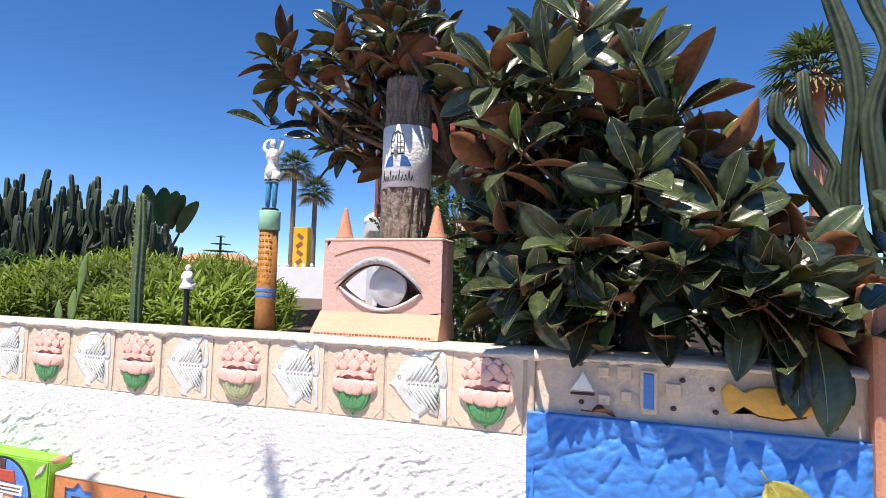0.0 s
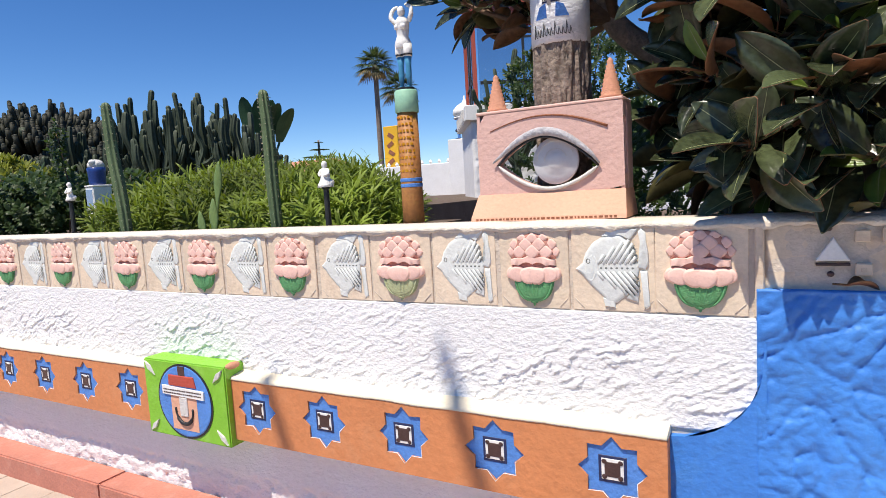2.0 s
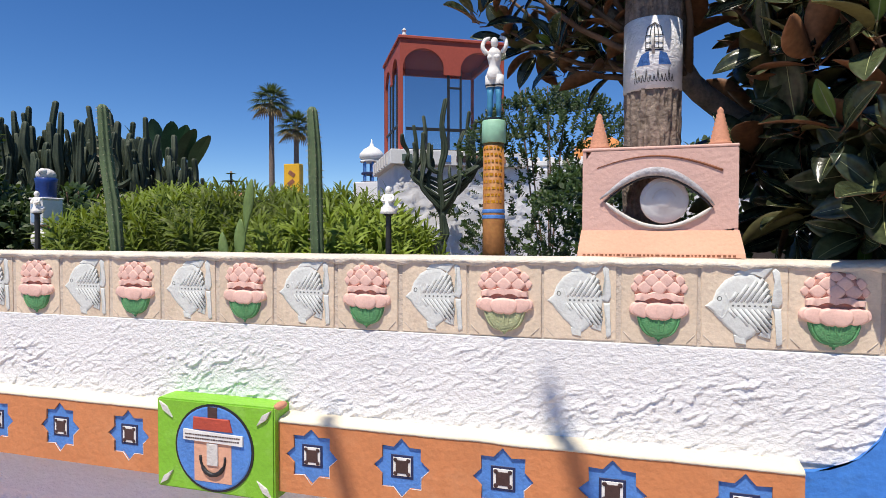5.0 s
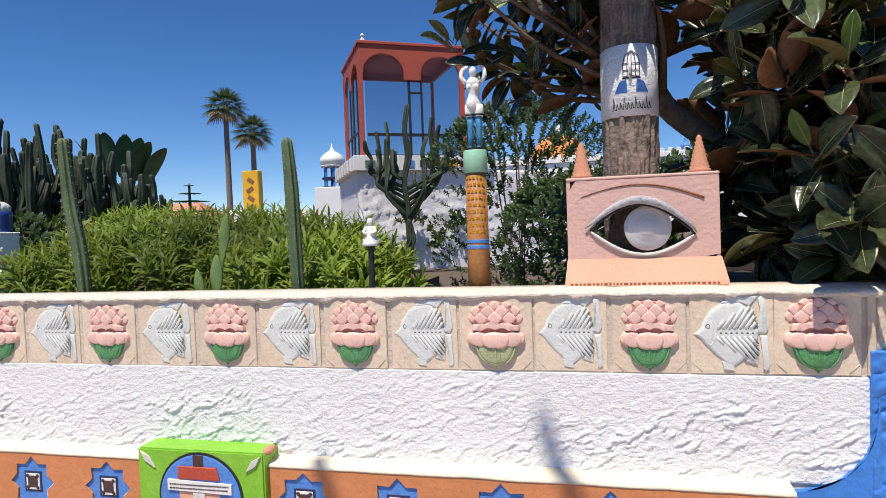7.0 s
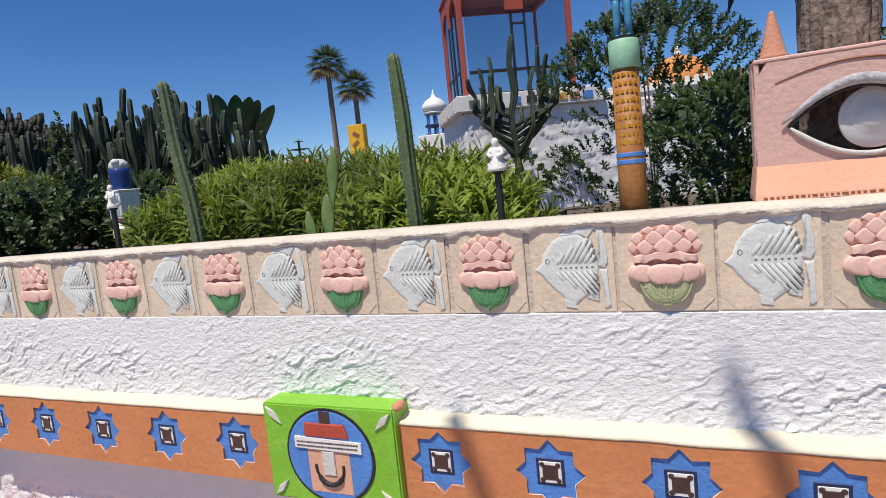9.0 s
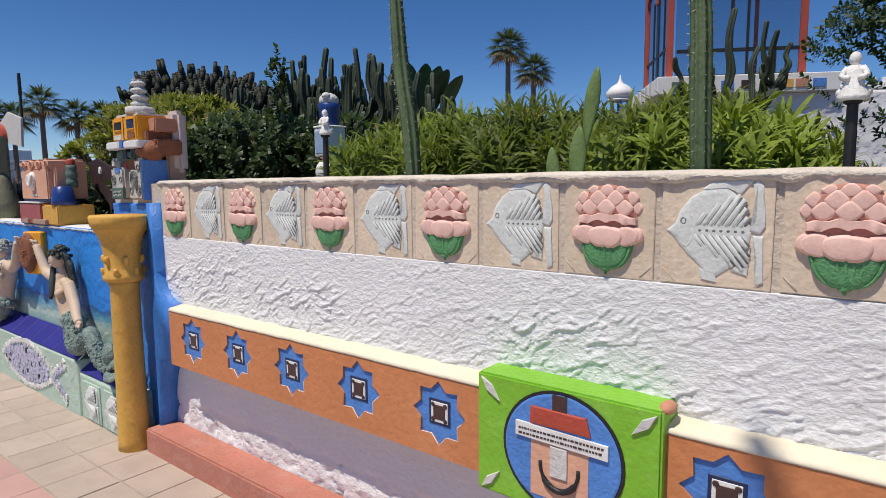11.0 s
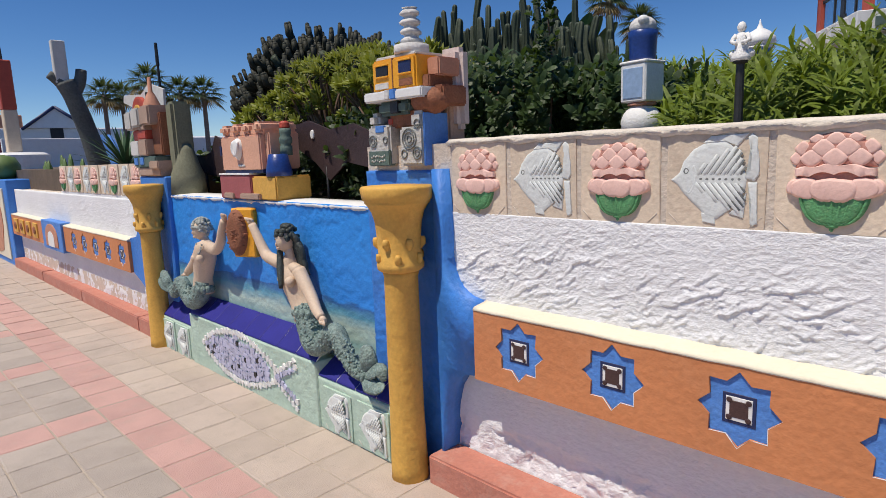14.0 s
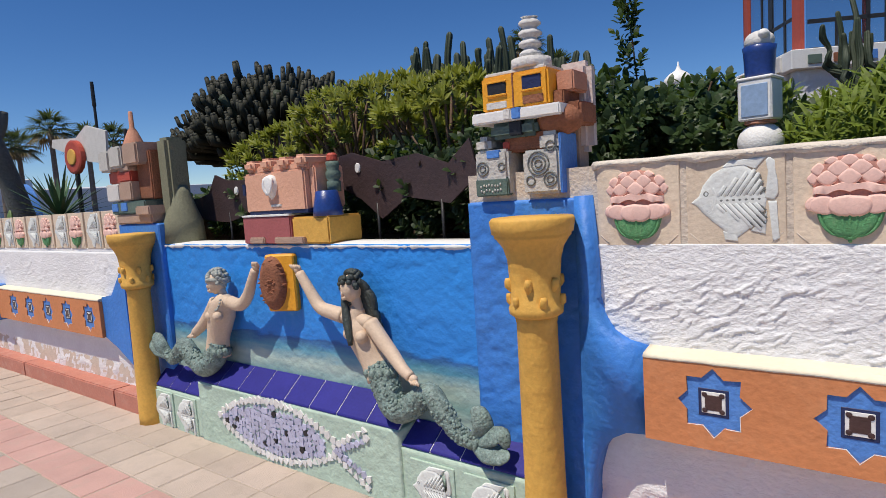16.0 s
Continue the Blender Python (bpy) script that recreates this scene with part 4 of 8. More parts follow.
part("blue_bar", box(0.490, 0.520, -0.014, 0.004, 1.228, 1.335, 0.003), STARBLUE, frieze, "pale blue bar")
for x, z in ((0.305, 1.232), (0.30, 1.350), (0.575, 1.235), (0.60, 1.32), (0.68, 1.30), (0.69, 1.235), (0.985, 1.30), (0.99, 1.25), (0.99, 1.22)):
    part("stud", add_ball(bmesh.new(), (x, 0.0, z), (0.009, 0.006, 0.008), u=8, v=5), BROWN, frieze)
part("fish_shape", plate([(0.705, 1.30), (0.722, 1.325), (0.76, 1.300), (0.80, 1.318), (0.87, 1.322), (0.92, 1.31), (0.965, 1.28), (0.92, 1.245), (0.86, 1.232), (0.80, 1.238), (0.76, 1.262), (0.725, 1.235), (0.712, 1.262)], -0.010, 0.004, 0.006, 3, 0.08),
     OCHRE, frieze, "ochre fish relief", 50)
part("fish_outline", tube([(0.76, -0.008, 1.262), (0.80, -0.009, 1.236), (0.86, -0.009, 1.230), (0.92, -0.009, 1.243)], 0.003, 5), BROWN, frieze)

# tiled seat in front of the blue section
seat = thing("curved_seat", "cream plastered seat with lime green leaf strokes", "bench", (0, 0, 0))
o = [(0.30, 0.0), (0.30, 0.60), (0.42, 0.655), (0.58, 0.70), (0.75, 0.735), (0.95, 0.76), (1.2, 0.77), (1.2, 0.0)]
part("seat_body", plate(o, -0.42, 0.0), CREAM, seat, "cream plaster body")
for x, z, t in ((0.52, 0.683, 25), (0.63, 0.712, 22), (0.74, 0.733, 18), (0.86, 0.749, 12)):
    for yy in (-0.10, -0.19):
        part("leaf_stroke", add_ball(bmesh.new(), (x, yy, z + 0.002), (0.05, 0.014, 0.004), u=10, v=5, turn=Matrix.Rotation(-radians(t), 4, "Y") @ Matrix.Rotation(radians(60), 4, "Z")), LIME, seat)



# ---- eye box on the wall ----
def eye_box():
    ob = thing("eye_box", "pink plaster box pierced by a large painted eye", "sculpture", (-0.49, 0.17, 1.384))
    hw, h, d = 0.255, 0.372, 0.13

    def lid(t, up):
        x = -0.178 + 0.352 * t
        s = math.sin(math.pi * t)
        return (x, 0.197 - 0.022 * t + (0.098 if up else -0.078) * s ** 0.9 - (0 if up else 0.0))

    top = [lid(i / 16, True) for i in range(17)]
    low = [lid(i / 16, False) for i in range(16, -1, -1)][1:-1]
    hole = top + low

    def outer(p):
        c = Vector((0, 0.19))
        dv = Vector(p) - c
        k = min((hw / abs(dv.x)) if abs(dv.x) > 1e-6 else 9, ((h - 0.19) / dv.y) if dv.y > 1e-6 else 9, ((0.19 - 0.09) / -dv.y) if dv.y < -1e-6 else 9)
        return (c.x + dv.x * k, c.y + dv.y * k)

    bm = bmesh.new()
    n = len(hole)
    lay = []
    rim = [outer(p) for p in hole]
    for y in (0.0, 0.045):
        lay.append(([bm.verts.new((x, y, z)) for x, z in hole], [bm.verts.new((x, y, z)) for x, z in rim]))
    for i in range(n):
        j = (i + 1) % n
        bm.faces.new((lay[0][0][i], lay[0][0][j], lay[0][1][j], lay[0][1][i]))
        bm.faces.new((lay[1][0][j], lay[1][0][i], lay[1][1][i], lay[1][1][j]))
        bm.faces.new((lay[0][0][j], lay[0][0][i], lay[1][0][i], lay[1][0][j]))
    bmesh.ops.recalc_face_normals(bm, faces=bm.faces)
    part("front", bm, PINKWALL, ob, "pink plaster front with an almond opening")
    corners = bmesh.new()
    for sx in (-1, 1):
        add_box(corners, min(sx * hw, sx * (hw - 0.012)), max(sx * hw, sx * (hw - 0.012)), 0.002, 0.047, h - 0.05, h - 0.001, 0)
        add_box(corners, sx * hw - (0.012 if sx > 0 else 0), sx * hw + (0.012 if sx < 0 else 0), 0.002, 0.047, 0.088, 0.14, 0)
    part("front_corners", corners, PINKWALL, ob)
    part("side", box(hw - 0.03, hw + 0.002, 0.047, d, 0.0, h, 0.003), PINKWALL, ob)
    part("side", box(-hw - 0.002, -hw + 0.03, 0.047, d, 0.0, h, 0.003), PINKWALL, ob)
    part("lid", box(-hw - 0.002, hw + 0.002, -0.002, d, h, h + 0.012, 0.004), PINKWALL, ob)
    foot = bmesh.new()
    ys = ((-0.060, 0.0, 0.268), (-0.056, 0.014, 0.268), (-0.004, 0.092, 0.258))
    rows = [[foot.verts.new(p) for p in ((-w, y, z), (w, y, z), (w, d, z), (-w, d, z))] for y, z, w in ys]
    for a, b in zip(rows, rows[1:]):
        for i in range(4):
            foot.faces.new((a[i], a[(i + 1) % 4], b[(i + 1) % 4], b[i]))
    foot.faces.new(rows[-1]), foot.faces.new(rows[0][::-1])
    part("foot", foot, PEACH, ob, "peach sloping foot")
    x = -0.25
    while x < 0.24:
        w = rng(0.004, 0.014)
        part("writing_bar", box(x, x + w, -0.0605, -0.055, 0.004, 0.010, 0), RUST, ob)
        x += w + 0.006
    part("upper_lid", tube([(x, -0.010, z + 0.012) for x, z in [(-0.195, 0.19)] + top[1:-1] + [(0.178, 0.165)]], [0.003] + [0.007 + 0.008 * math.sin(math.pi * i / 14) for i in range(15)] + [0.003], 8),
         mat("grey_lid_paint", (0.42, 0.41, 0.43), 0.8, 0.35, 25, 90, 0.6, dirt=(0.2, 0.19, 0.21), dirt_amount=0.7), ob, "grey streaked upper eyelid")
    part("lower_lid", tube([(x, -0.006, z - 0.004) for x, z in [lid(i / 16, False) for i in range(17)]], [0.002] + [0.0065] * 15 + [0.002], 8), GREYPLASTER, ob, "pale grey lower eyelid")
    part("lash_line", tube([(x, -0.006, z - 0.006) for x, z in top], 0.004, 6), BLACK, ob)
    part("brow", tube([(-0.205 + 0.41 * t, -0.001, 0.285 + 0.075 * math.sin(math.pi * (t * 0.75 + 0.12)) - 0.02 * t) for t in (i / 16 for i in range(17))], [0.0015 + 0.003 * (i / 16) for i in range(17)], 5), RUST, ob, "thin brown brow line")
    part("iris_plate", lathe([(0.079, 0), (0.081, 0.003), (0.078, 0.010), (0.052, 0.004), (0.050, 0.006), (0.030, 0.004), (0.028, 0.007), (0.004, 0.006)], 36, m=Matrix.Translation((0.022, 0.030, 0.197)) @ Matrix.Rotation(radians(90), 4, "X")),
         mat("grey_white_plate", (0.62, 0.62, 0.63), 0.4, 0.06, 12, 80, 0.05), ob, "round white plate as iris", 40)
    for r in (0.066, 0.040):
        part("plate_writing", tube([(0.022 + r * math.cos(a), 0.0225, 0.197 + r * math.sin(a)) for a in (math.pi * (0.1 + 0.9 * i / 20) for i in range(21))], 0.0014, 4), GREYPLASTER, ob)
    return ob


eye_box()
for x, y, lab in ((-0.690, 0.235, "small ridged terracotta cone on the eye box"), (-0.285, 0.235, "terracotta cone on the eye box beside the tree")):
    c = thing("terracotta_cone", lab, "finial", (x, y, 1.768), "cones on the eye box")
    prof = [(0.038, 0), (0.038, 0.012)]
    for i in range(8):
        z = 0.014 + i * 0.014
        prof += [(0.032 - i * 0.0032, z), (0.0335 - i * 0.0032, z + 0.010)]
    part("cone_body", lathe(prof + [(0.006, 0.130), (0.002, 0.134)], 16), TERRA, c, smooth=30)


# ---- written post with a figurine ----
def figure_post():
    ob = thing("written_post", "slim rust-brown post with yellow writing and a mint cap", "post", (-1.09, 0.27, 1.30))
    part("shaft", lathe([(0.044, 0), (0.043, 0.2), (0.041, 0.515)], 24, wobble=0.02), mat("rust_ochre_paint", (0.38, 0.16, 0.045), 0.6, 0.3, 12, 60, 0.3, dirt=(0.50, 0.27, 0.05), dirt_amount=0.6), ob, smooth=40)
    for z in (0.222, 0.244):
        part("blue_stripe", lathe([(0.0435, z), (0.0445, z + 0.002), (0.0445, z + 0.012), (0.0435, z + 0.014)], 24), STARBLUE, ob)
    part("cap", lathe([(0.044, 0.515), (0.047, 0.518), (0.046, 0.598), (0.043, 0.602)], 24), mat("mint_paint", (0.30, 0.55, 0.38), 0.5, 0.1, 10, 60, 0.2), ob, "mint green cap", 40)
    part("cap_rim", lathe([(0.036, 0.602), (0.036, 0.612)], 20), BLACK, ob)
    for row in range(9):
        z = 0.49 - row * 0.026
        a = 215 + (row * 37 % 13)
        while a < 318:
            w = rng(8, 20)
            bm = bmesh.new()
            r = 0.0432
            vs = [bm.verts.new((r * math.cos(radians(a + w * t)), r * math.sin(radians(a + w * t)), z + dz)) for dz in (0, 0.010) for t in (0, 0.5, 1)]
            bm.faces.new((vs[0], vs[1], vs[4], vs[3])), bm.faces.new((vs[1], vs[2], vs[5], vs[4]))
            bmesh.ops.solidify(bm, geom=list(bm.faces), thickness=0.001)
            part("writing_bar", bm, YELLOW, ob)
            a += w + 7
    return ob


figure_post()


def figurine():
    bm = bmesh.new()
    for s in (-1, 1):
        add_tube(bm, [(s * 0.018, 0, 0.0), (s * 0.017, 0, 0.05), (s * 0.017, 0.002, 0.085), (s * 0.016, 0, 0.125)], [0.008, 0.012, 0.011, 0.017], 10, 1)
        add_tube(bm, [(s * 0.016, 0, 0.12), (s * 0.017, 0, 0.135), (s * 0.015, 0, 0.165)], [0.018, 0.020, 0.021], 10, 0)
        add_tube(bm, [(s * 0.016, 0, 0.123), (s * 0.016, 0, 0.130)], 0.020, 10, 2)
        add_ball(bm, (s * 0.017, -0.010, 0.0), (0.009, 0.018, 0.007), 1)
        add_ball(bm, (s * 0.014, -0.018, 0.232), (0.012, 0.010, 0.012), 0)
        add_tube(bm, [(s * 0.030, 0, 0.252), (s * 0.046, -0.005, 0.275), (s * 0.040, 0.004, 0.305), (s * 0.020, 0.01, 0.315)], [0.010, 0.009, 0.008, 0.006], 8, 0, knots=3)
    add_tube(bm, [(0, 0, 0.150), (0, 0, 0.170), (0, 0, 0.200), (0, 0, 0.230), (0, 0, 0.252), (0, 0, 0.275)], [0.030, 0.034, 0.023, 0.028, 0.030, 0.011], 14, 0, flat=0.75, knots=3)
    add_ball(bm, (0, -0.002, 0.292), (0.015, 0.018, 0.021), 0)
    ob = new("figurine", mesh_of("figurine", bm, [STATUE, mat("teal_stocking_paint", (0.06, 0.25, 0.42), 0.4, 0.2, 20, 90, 0.1), BLACK]))
    ob.location = (-1.088, 0.27, 1.912)
    return tagged(ob, "white figurine with raised arms and teal stockings on the post", "statuette")


figurine()

# ---- bark column with the painted band ----
trunk = thing("bark_column", "upright bark-covered trunk with a white painted band", "tree trunk", (-0.500, 0.415, 1.28))
bm, rings = bmesh.new(), []
N = 120
for j in range(121):
    z = 1.2 * j / 120
    ring = []
    for i in range(N):
        a = 2 * math.pi * i / N
        f = min(abs(noise.noise((math.cos(a) * 4.6 + noise.noise((0, 0, z * 6)) * 0.4, math.sin(a) * 4.6, z * 2.6))), abs(noise.noise((math.cos(a) * 7.5 + 4, math.sin(a) * 7.5, z * 5.0))) * 1.2)
        r = 0.104 - 0.006 * z + 0.015 * min(1, f * 5.0) - 0.010 + 0.004 * noise.noise((math.cos(a) * 12, math.sin(a) * 12, z * 9))
        ring.append(bm.verts.new((r * math.cos(a), r * math.sin(a), z)))
    rings.append(ring)
for a, b in zip(rings, rings[1:]):
    for i in range(N):
        bm.faces.new((a[i], a[(i + 1) % N], b[(i + 1) % N], b[i]))
bm.faces.new(rings[-1])
part("bark", bm, BARK, trunk, "deeply furrowed brown bark", 80)
BZ = 0.72
part("white_band", lathe([(0.102, BZ), (0.107, BZ + 0.004), (0.107, BZ + 0.262), (0.102, BZ + 0.266)], 40, wobble=0.02), WHITE, trunk, "white painted band", 50)


def on_trunk(a, z, r=0.109):
    return (r * math.sin(radians(a)), -r * math.cos(radians(a)), z)


cage = bmesh.new()
for a in (-16, -8, 0, 8, 16):
    add_tube(cage, [on_trunk(a, BZ + 0.145), on_trunk(a, BZ + 0.19), on_trunk(a * 0.75, BZ + 0.222), on_trunk(0, BZ + 0.238)], 0.0013, 5)
for z in (0.145, 0.168, 0.192):
    add_tube(cage, [on_trunk(a, BZ + z) for a in range(-16, 17, 4)], 0.0013, 5)
part("birdcage_drawing", cage, BLACK, trunk)
bm = bmesh.new()
add_tube(bm, [on_trunk(0, BZ + 0.125, 0.1075), on_trunk(0, BZ + 0.165, 0.1075), on_trunk(0, BZ + 0.195, 0.1075)], [0.012, 0.018, 0.012], 10, flat=0.1)
part("bust_drawing", bm, GREYPLASTER, trunk)


def trunk_patch(corners, material, name, r=0.1085):
    bm = bmesh.new()
    steps = 8
    lo = [on_trunk(corners[0][0] + (corners[1][0] - corners[0][0]) * i / steps, corners[0][1] + (corners[1][1] - corners[0][1]) * i / steps, r) for i in range(steps + 1)]
    hi = [on_trunk(corners[3][0] + (corners[2][0] - corners[3][0]) * i / steps, corners[3][1] + (corners[2][1] - corners[3][1]) * i / steps, r) for i in range(steps + 1)]
    lo, hi = [bm.verts.new(p) for p in lo], [bm.verts.new(p) for p in hi]
    for i in range(steps):
        bm.faces.new((lo[i], lo[i + 1], hi[i + 1], hi[i]))
    bmesh.ops.solidify(bm, geom=list(bm.faces), thickness=0.001)
    part(name, bm, material, trunk)


trunk_patch([(-34, BZ + 0.085), (-8, BZ + 0.085), (-10, BZ + 0.135), (-24, BZ + 0.125)], STARBLUE, "blue_shoulder")
trunk_patch([(8, BZ + 0.085), (34, BZ + 0.085), (24, BZ + 0.125), (10, BZ + 0.135)], STARBLUE, "blue_shoulder")
trunk_patch([(-18, BZ + 0.136), (18, BZ + 0.136), (17, BZ + 0.142), (-17, BZ + 0.142)], NAVY, "cage_base")
script = bmesh.new()
for i in range(11):
    a = -38 + i * 7.2
    add_tube(script, [on_trunk(a, BZ + 0.022), on_trunk(a + 2, BZ + 0.05 + (0.02 if i % 3 == 0 else 0)), on_trunk(a + 4, BZ + 0.028), on_trunk(a + 7, BZ + 0.026)], 0.0013, 4, knots=2)
part("scrawled_writing", script, BLACK, trunk)

pot = thing("rusty_pot", "rusty metal pot with pale roses on top of the trunk", "flower pot", (-0.480, 0.415, 2.478))
part("pot_foot", lathe([(0.05, 0), (0.045, 0.012), (0.02, 0.03), (0.026, 0.045)], 16), RUST, pot)
part("pot_body", lathe([(0.03, 0.045), (0.062, 0.07), (0.075, 0.11), (0.098, 0.17), (0.102, 0.185), (0.092, 0.185), (0.07, 0.15)], 20), RUST, pot, smooth=40)
part("pot_handle", tube([(0.07, 0, 0.09), (0.115, 0, 0.085), (0.12, 0, 0.13), (0.085, 0, 0.15)], 0.010, 8, knots=3), RUST, pot)
for x, y, z in ((-0.09, 0, 0.30), (0.05, -0.02, 0.29)):
    r = part("rose", add_ball(bmesh.new(), (x, y, z), (0.028, 0.028, 0.024), u=8, v=6), PALE, pot, "pale rose")
    for i in range(7):
        a = i * 0.9
        part("rose_petal", add_ball(bmesh.new(), (x + 0.022 * math.cos(a), y + 0.022 * math.sin(a), z + 0.004 * (i % 3)), (0.016, 0.016, 0.02), u=6, v=5), PALE, r)
    part("rose_stem", tube([(x * 0.5, y, 0.16), (x * 0.9, y, 0.23), (x, y, z)], 0.004, 5), AGAVE, pot)


# ---- mermaids ----
def mermaid(name, label, at, head, neck, shoulders, waist, hips, up_arm, low_arm, tail, tail_r, hair, long_hair, flukes):
    bm = bmesh.new()
    head, neck, waist, hips = Vector(head), Vector(neck), Vector(waist), Vector(hips)
    sl, sr = Vector(shoulders[0]), Vector(shoulders[1])
    mid = (sl + sr) / 2
    chest = mid * 0.65 + waist * 0.35
    add_tube(bm, [neck, mid, chest, waist, hips], [0.030, 0.062, 0.074, 0.060, 0.072], 16, 0, flat=0.72, knots=4)
    add_tube(bm, [sl + (sl - sr) * 0.05, mid, sr + (sr - sl) * 0.05], [0.028, 0.036, 0.028], 12, 0, knots=3)
    add_tube(bm, [mid, neck, head], [0.034, 0.024, 0.024], 12, 0, knots=2)
    add_ball(bm, head, (0.047, 0.054, 0.062), 0)
    face = Vector((-0.012, -0.048, -0.012)) if not long_hair else Vector((-0.010, -0.047, -0.018))
    add_ball(bm, head + face, (0.007, 0.010, 0.012), 0, u=8, v=6)
    add_ball(bm, head + Vector((face.x * 0.8, -0.040, -0.036)), (0.015, 0.013, 0.012), 0, u=8, v=6)
    for s in (-1, 1):
        add_ball(bm, head + Vector((face.x + s * 0.018, -0.042, 0.006)), (0.009, 0.006, 0.005), 2, u=8, v=5)
        b = chest + (sr - sl).normalized() * s * 0.036 + Vector((0, -0.046, 0.0))
        add_ball(bm, b, (0.028, 0.027, 0.028), 0, u=12, v=8)
    add_ball(bm, head + Vector((face.x, -0.047, -0.027)), (0.010, 0.004, 0.003), 4, u=8, v=5)
    for i in range(70):
        a, b = rng(0, 2 * math.pi), rng(-0.1, 1.45)
        p = Vector((math.cos(a) * math.cos(b) * 0.052, math.sin(a) * math.cos(b) * 0.057 + 0.006, math.sin(b) * 0.068 + 0.006))
        if p.y < -0.030 and p.z < 0.030:
            continue
        add_ball(bm, head + p, (0.014, 0.014, 0.013), 2, u=6, v=5)
    if long_hair:
        for k in range(12):
            x = -0.050 + 0.0092 * k
            q = 0.012 * (-1) ** k
            add_tube(bm, [head + Vector((x * 0.9, 0.015 - 0.012 * (k % 3), 0.035)), head + Vector((x * 1.25 + q, 0.025, 0.0)), head + Vector((x * 1.3 - q + 0.012, 0.03, -0.045)),
                          mid + Vector((x * 1.3 + q + 0.03, 0.03, 0.015)), mid + Vector((x * 1.3 - q + 0.04, 0.035, -0.035))], [0.014, 0.017, 0.018, 0.016, 0.006], 7, 2, knots=3)
        add_tube(bm, [head + Vector((-0.03, -0.02, -0.03)), mid + Vector((0.0, -0.058, -0.005)), chest + Vector((0.005, -0.082, -0.035))], [0.015, 0.019, 0.010], 7, 2, knots=3)
    else:
        add_tube(bm, [head + Vector((-0.047, -0.012, 0.014)), head + Vector((-0.01, -0.05, 0.02)), head + Vector((0.035, -0.03, 0.018)), head + Vector((0.04, 0.02, -0.02))], 0.012, 7, 2, knots=3)
        for k in range(11):
            t = k / 10
            p = mid + Vector((-0.04 + 0.08 * t, -0.05 + 0.02 * abs(t - 0.5), 0.02 - 0.055 * math.sin(math.pi * t)))
            add_ball(bm, p, (0.007, 0.006, 0.007), 2, u=6, v=5)
    for arm in (up_arm, low_arm):
        add_tube(bm, arm, [0.036, 0.033, 0.030, 0.025, 0.021][:len(arm)], 12, 0, knots=4)
        w = Vector(arm[-1])
        d = (w - Vector(arm[-2])).normalized()
        add_ball(bm, w + d * 0.018, (0.022, 0.017, 0.022), 0, u=8, v=6)
        for f in range(4):
            o = Vector((-0.015 + 0.010 * f, -0.008, 0))
            add_tube(bm, [w + d * 0.02 + o, w + d * 0.045 + o * 1.2 + Vector((0, -0.006, 0))], [0.007, 0.005], 6, 0)
    tail_r = [q * 0.71 for q in tail_r]
    add_tube(bm, tail, tail_r, 18, 1, knots=5)
    pts = [Vector(p) for p in tail]
    for i in range(len(pts) - 1):
        for k in range(70):
            t = rng(0, 1)
            p, r = pts[i].lerp(pts[i + 1], t), tail_r[i] * (1 - t) + tail_r[i + 1] * t
            d = (pts[i + 1] - pts[i]).normalized()
            side = d.orthogonal().normalized()
            side.rotate(Matrix.Rotation(rng(0, 6.28), 3, d))
            add_ball(bm, p + side * r * 0.95, (0.0085, 0.0085, 0.0085), 1, u=6, v=4)
    for i in range(12):
        a = 2 * math.pi * i / 12
        side = Vector((math.cos(a), math.sin(a) * 0.75, 0.05))
        add_ball(bm, hips * 0.8 + waist * 0.2 + side * 0.066, (0.022, 0.022, 0.026), 1, u=6, v=5)
    for f in flukes:
        add_tube(bm, f, [0.030, 0.042, 0.036, 0.010], 10, 1, flat=0.35, knots=4)
    ob = new(name, mesh_of(name, bm, [SKIN, TAIL, hair, RED, RUST]))
    ob.location = at
    return tagged(ob, label, "statue", "pair of mermaid statues")


mermaid("mermaid_statue", "painted mermaid statue with pale cropped hair sitting on the bench", (-6.5, -0.085, 0),
        (0.03, 0.0, 0.905), (0.06, 0.01, 0.84), ((0.0, 0.0, 0.80), (0.14, 0.0, 0.805)), (-0.01, 0, 0.60), (-0.03, 0.0, 0.50),
        [(0.14, 0.0, 0.805), (0.24, -0.01, 0.80), (0.31, -0.01, 0.85), (0.37, -0.02, 0.93), (0.405, -0.02, 0.99)],
        [(0.0, 0.0, 0.80), (-0.08, 0.0, 0.72), (-0.14, -0.01, 0.66), (-0.20, -0.02, 0.615)],
        [(-0.01, 0, 0.575), (-0.04, -0.01, 0.49), (-0.12, -0.03, 0.43), (-0.24, -0.02, 0.46), (-0.33, -0.02, 0.53), (-0.42, -0.02, 0.46), (-0.50, -0.01, 0.42), (-0.58, 0.0, 0.46)],
        [0.068, 0.085, 0.080, 0.068, 0.062, 0.052, 0.040, 0.028], SILVERHAIR, False,
        [[(-0.57, 0, 0.44), (-0.60, -0.02, 0.50), (-0.64, -0.02, 0.545), (-0.66, -0.02, 0.57)], [(-0.57, 0, 0.44), (-0.62, -0.02, 0.47), (-0.68, -0.02, 0.50), (-0.71, -0.02, 0.53)]])
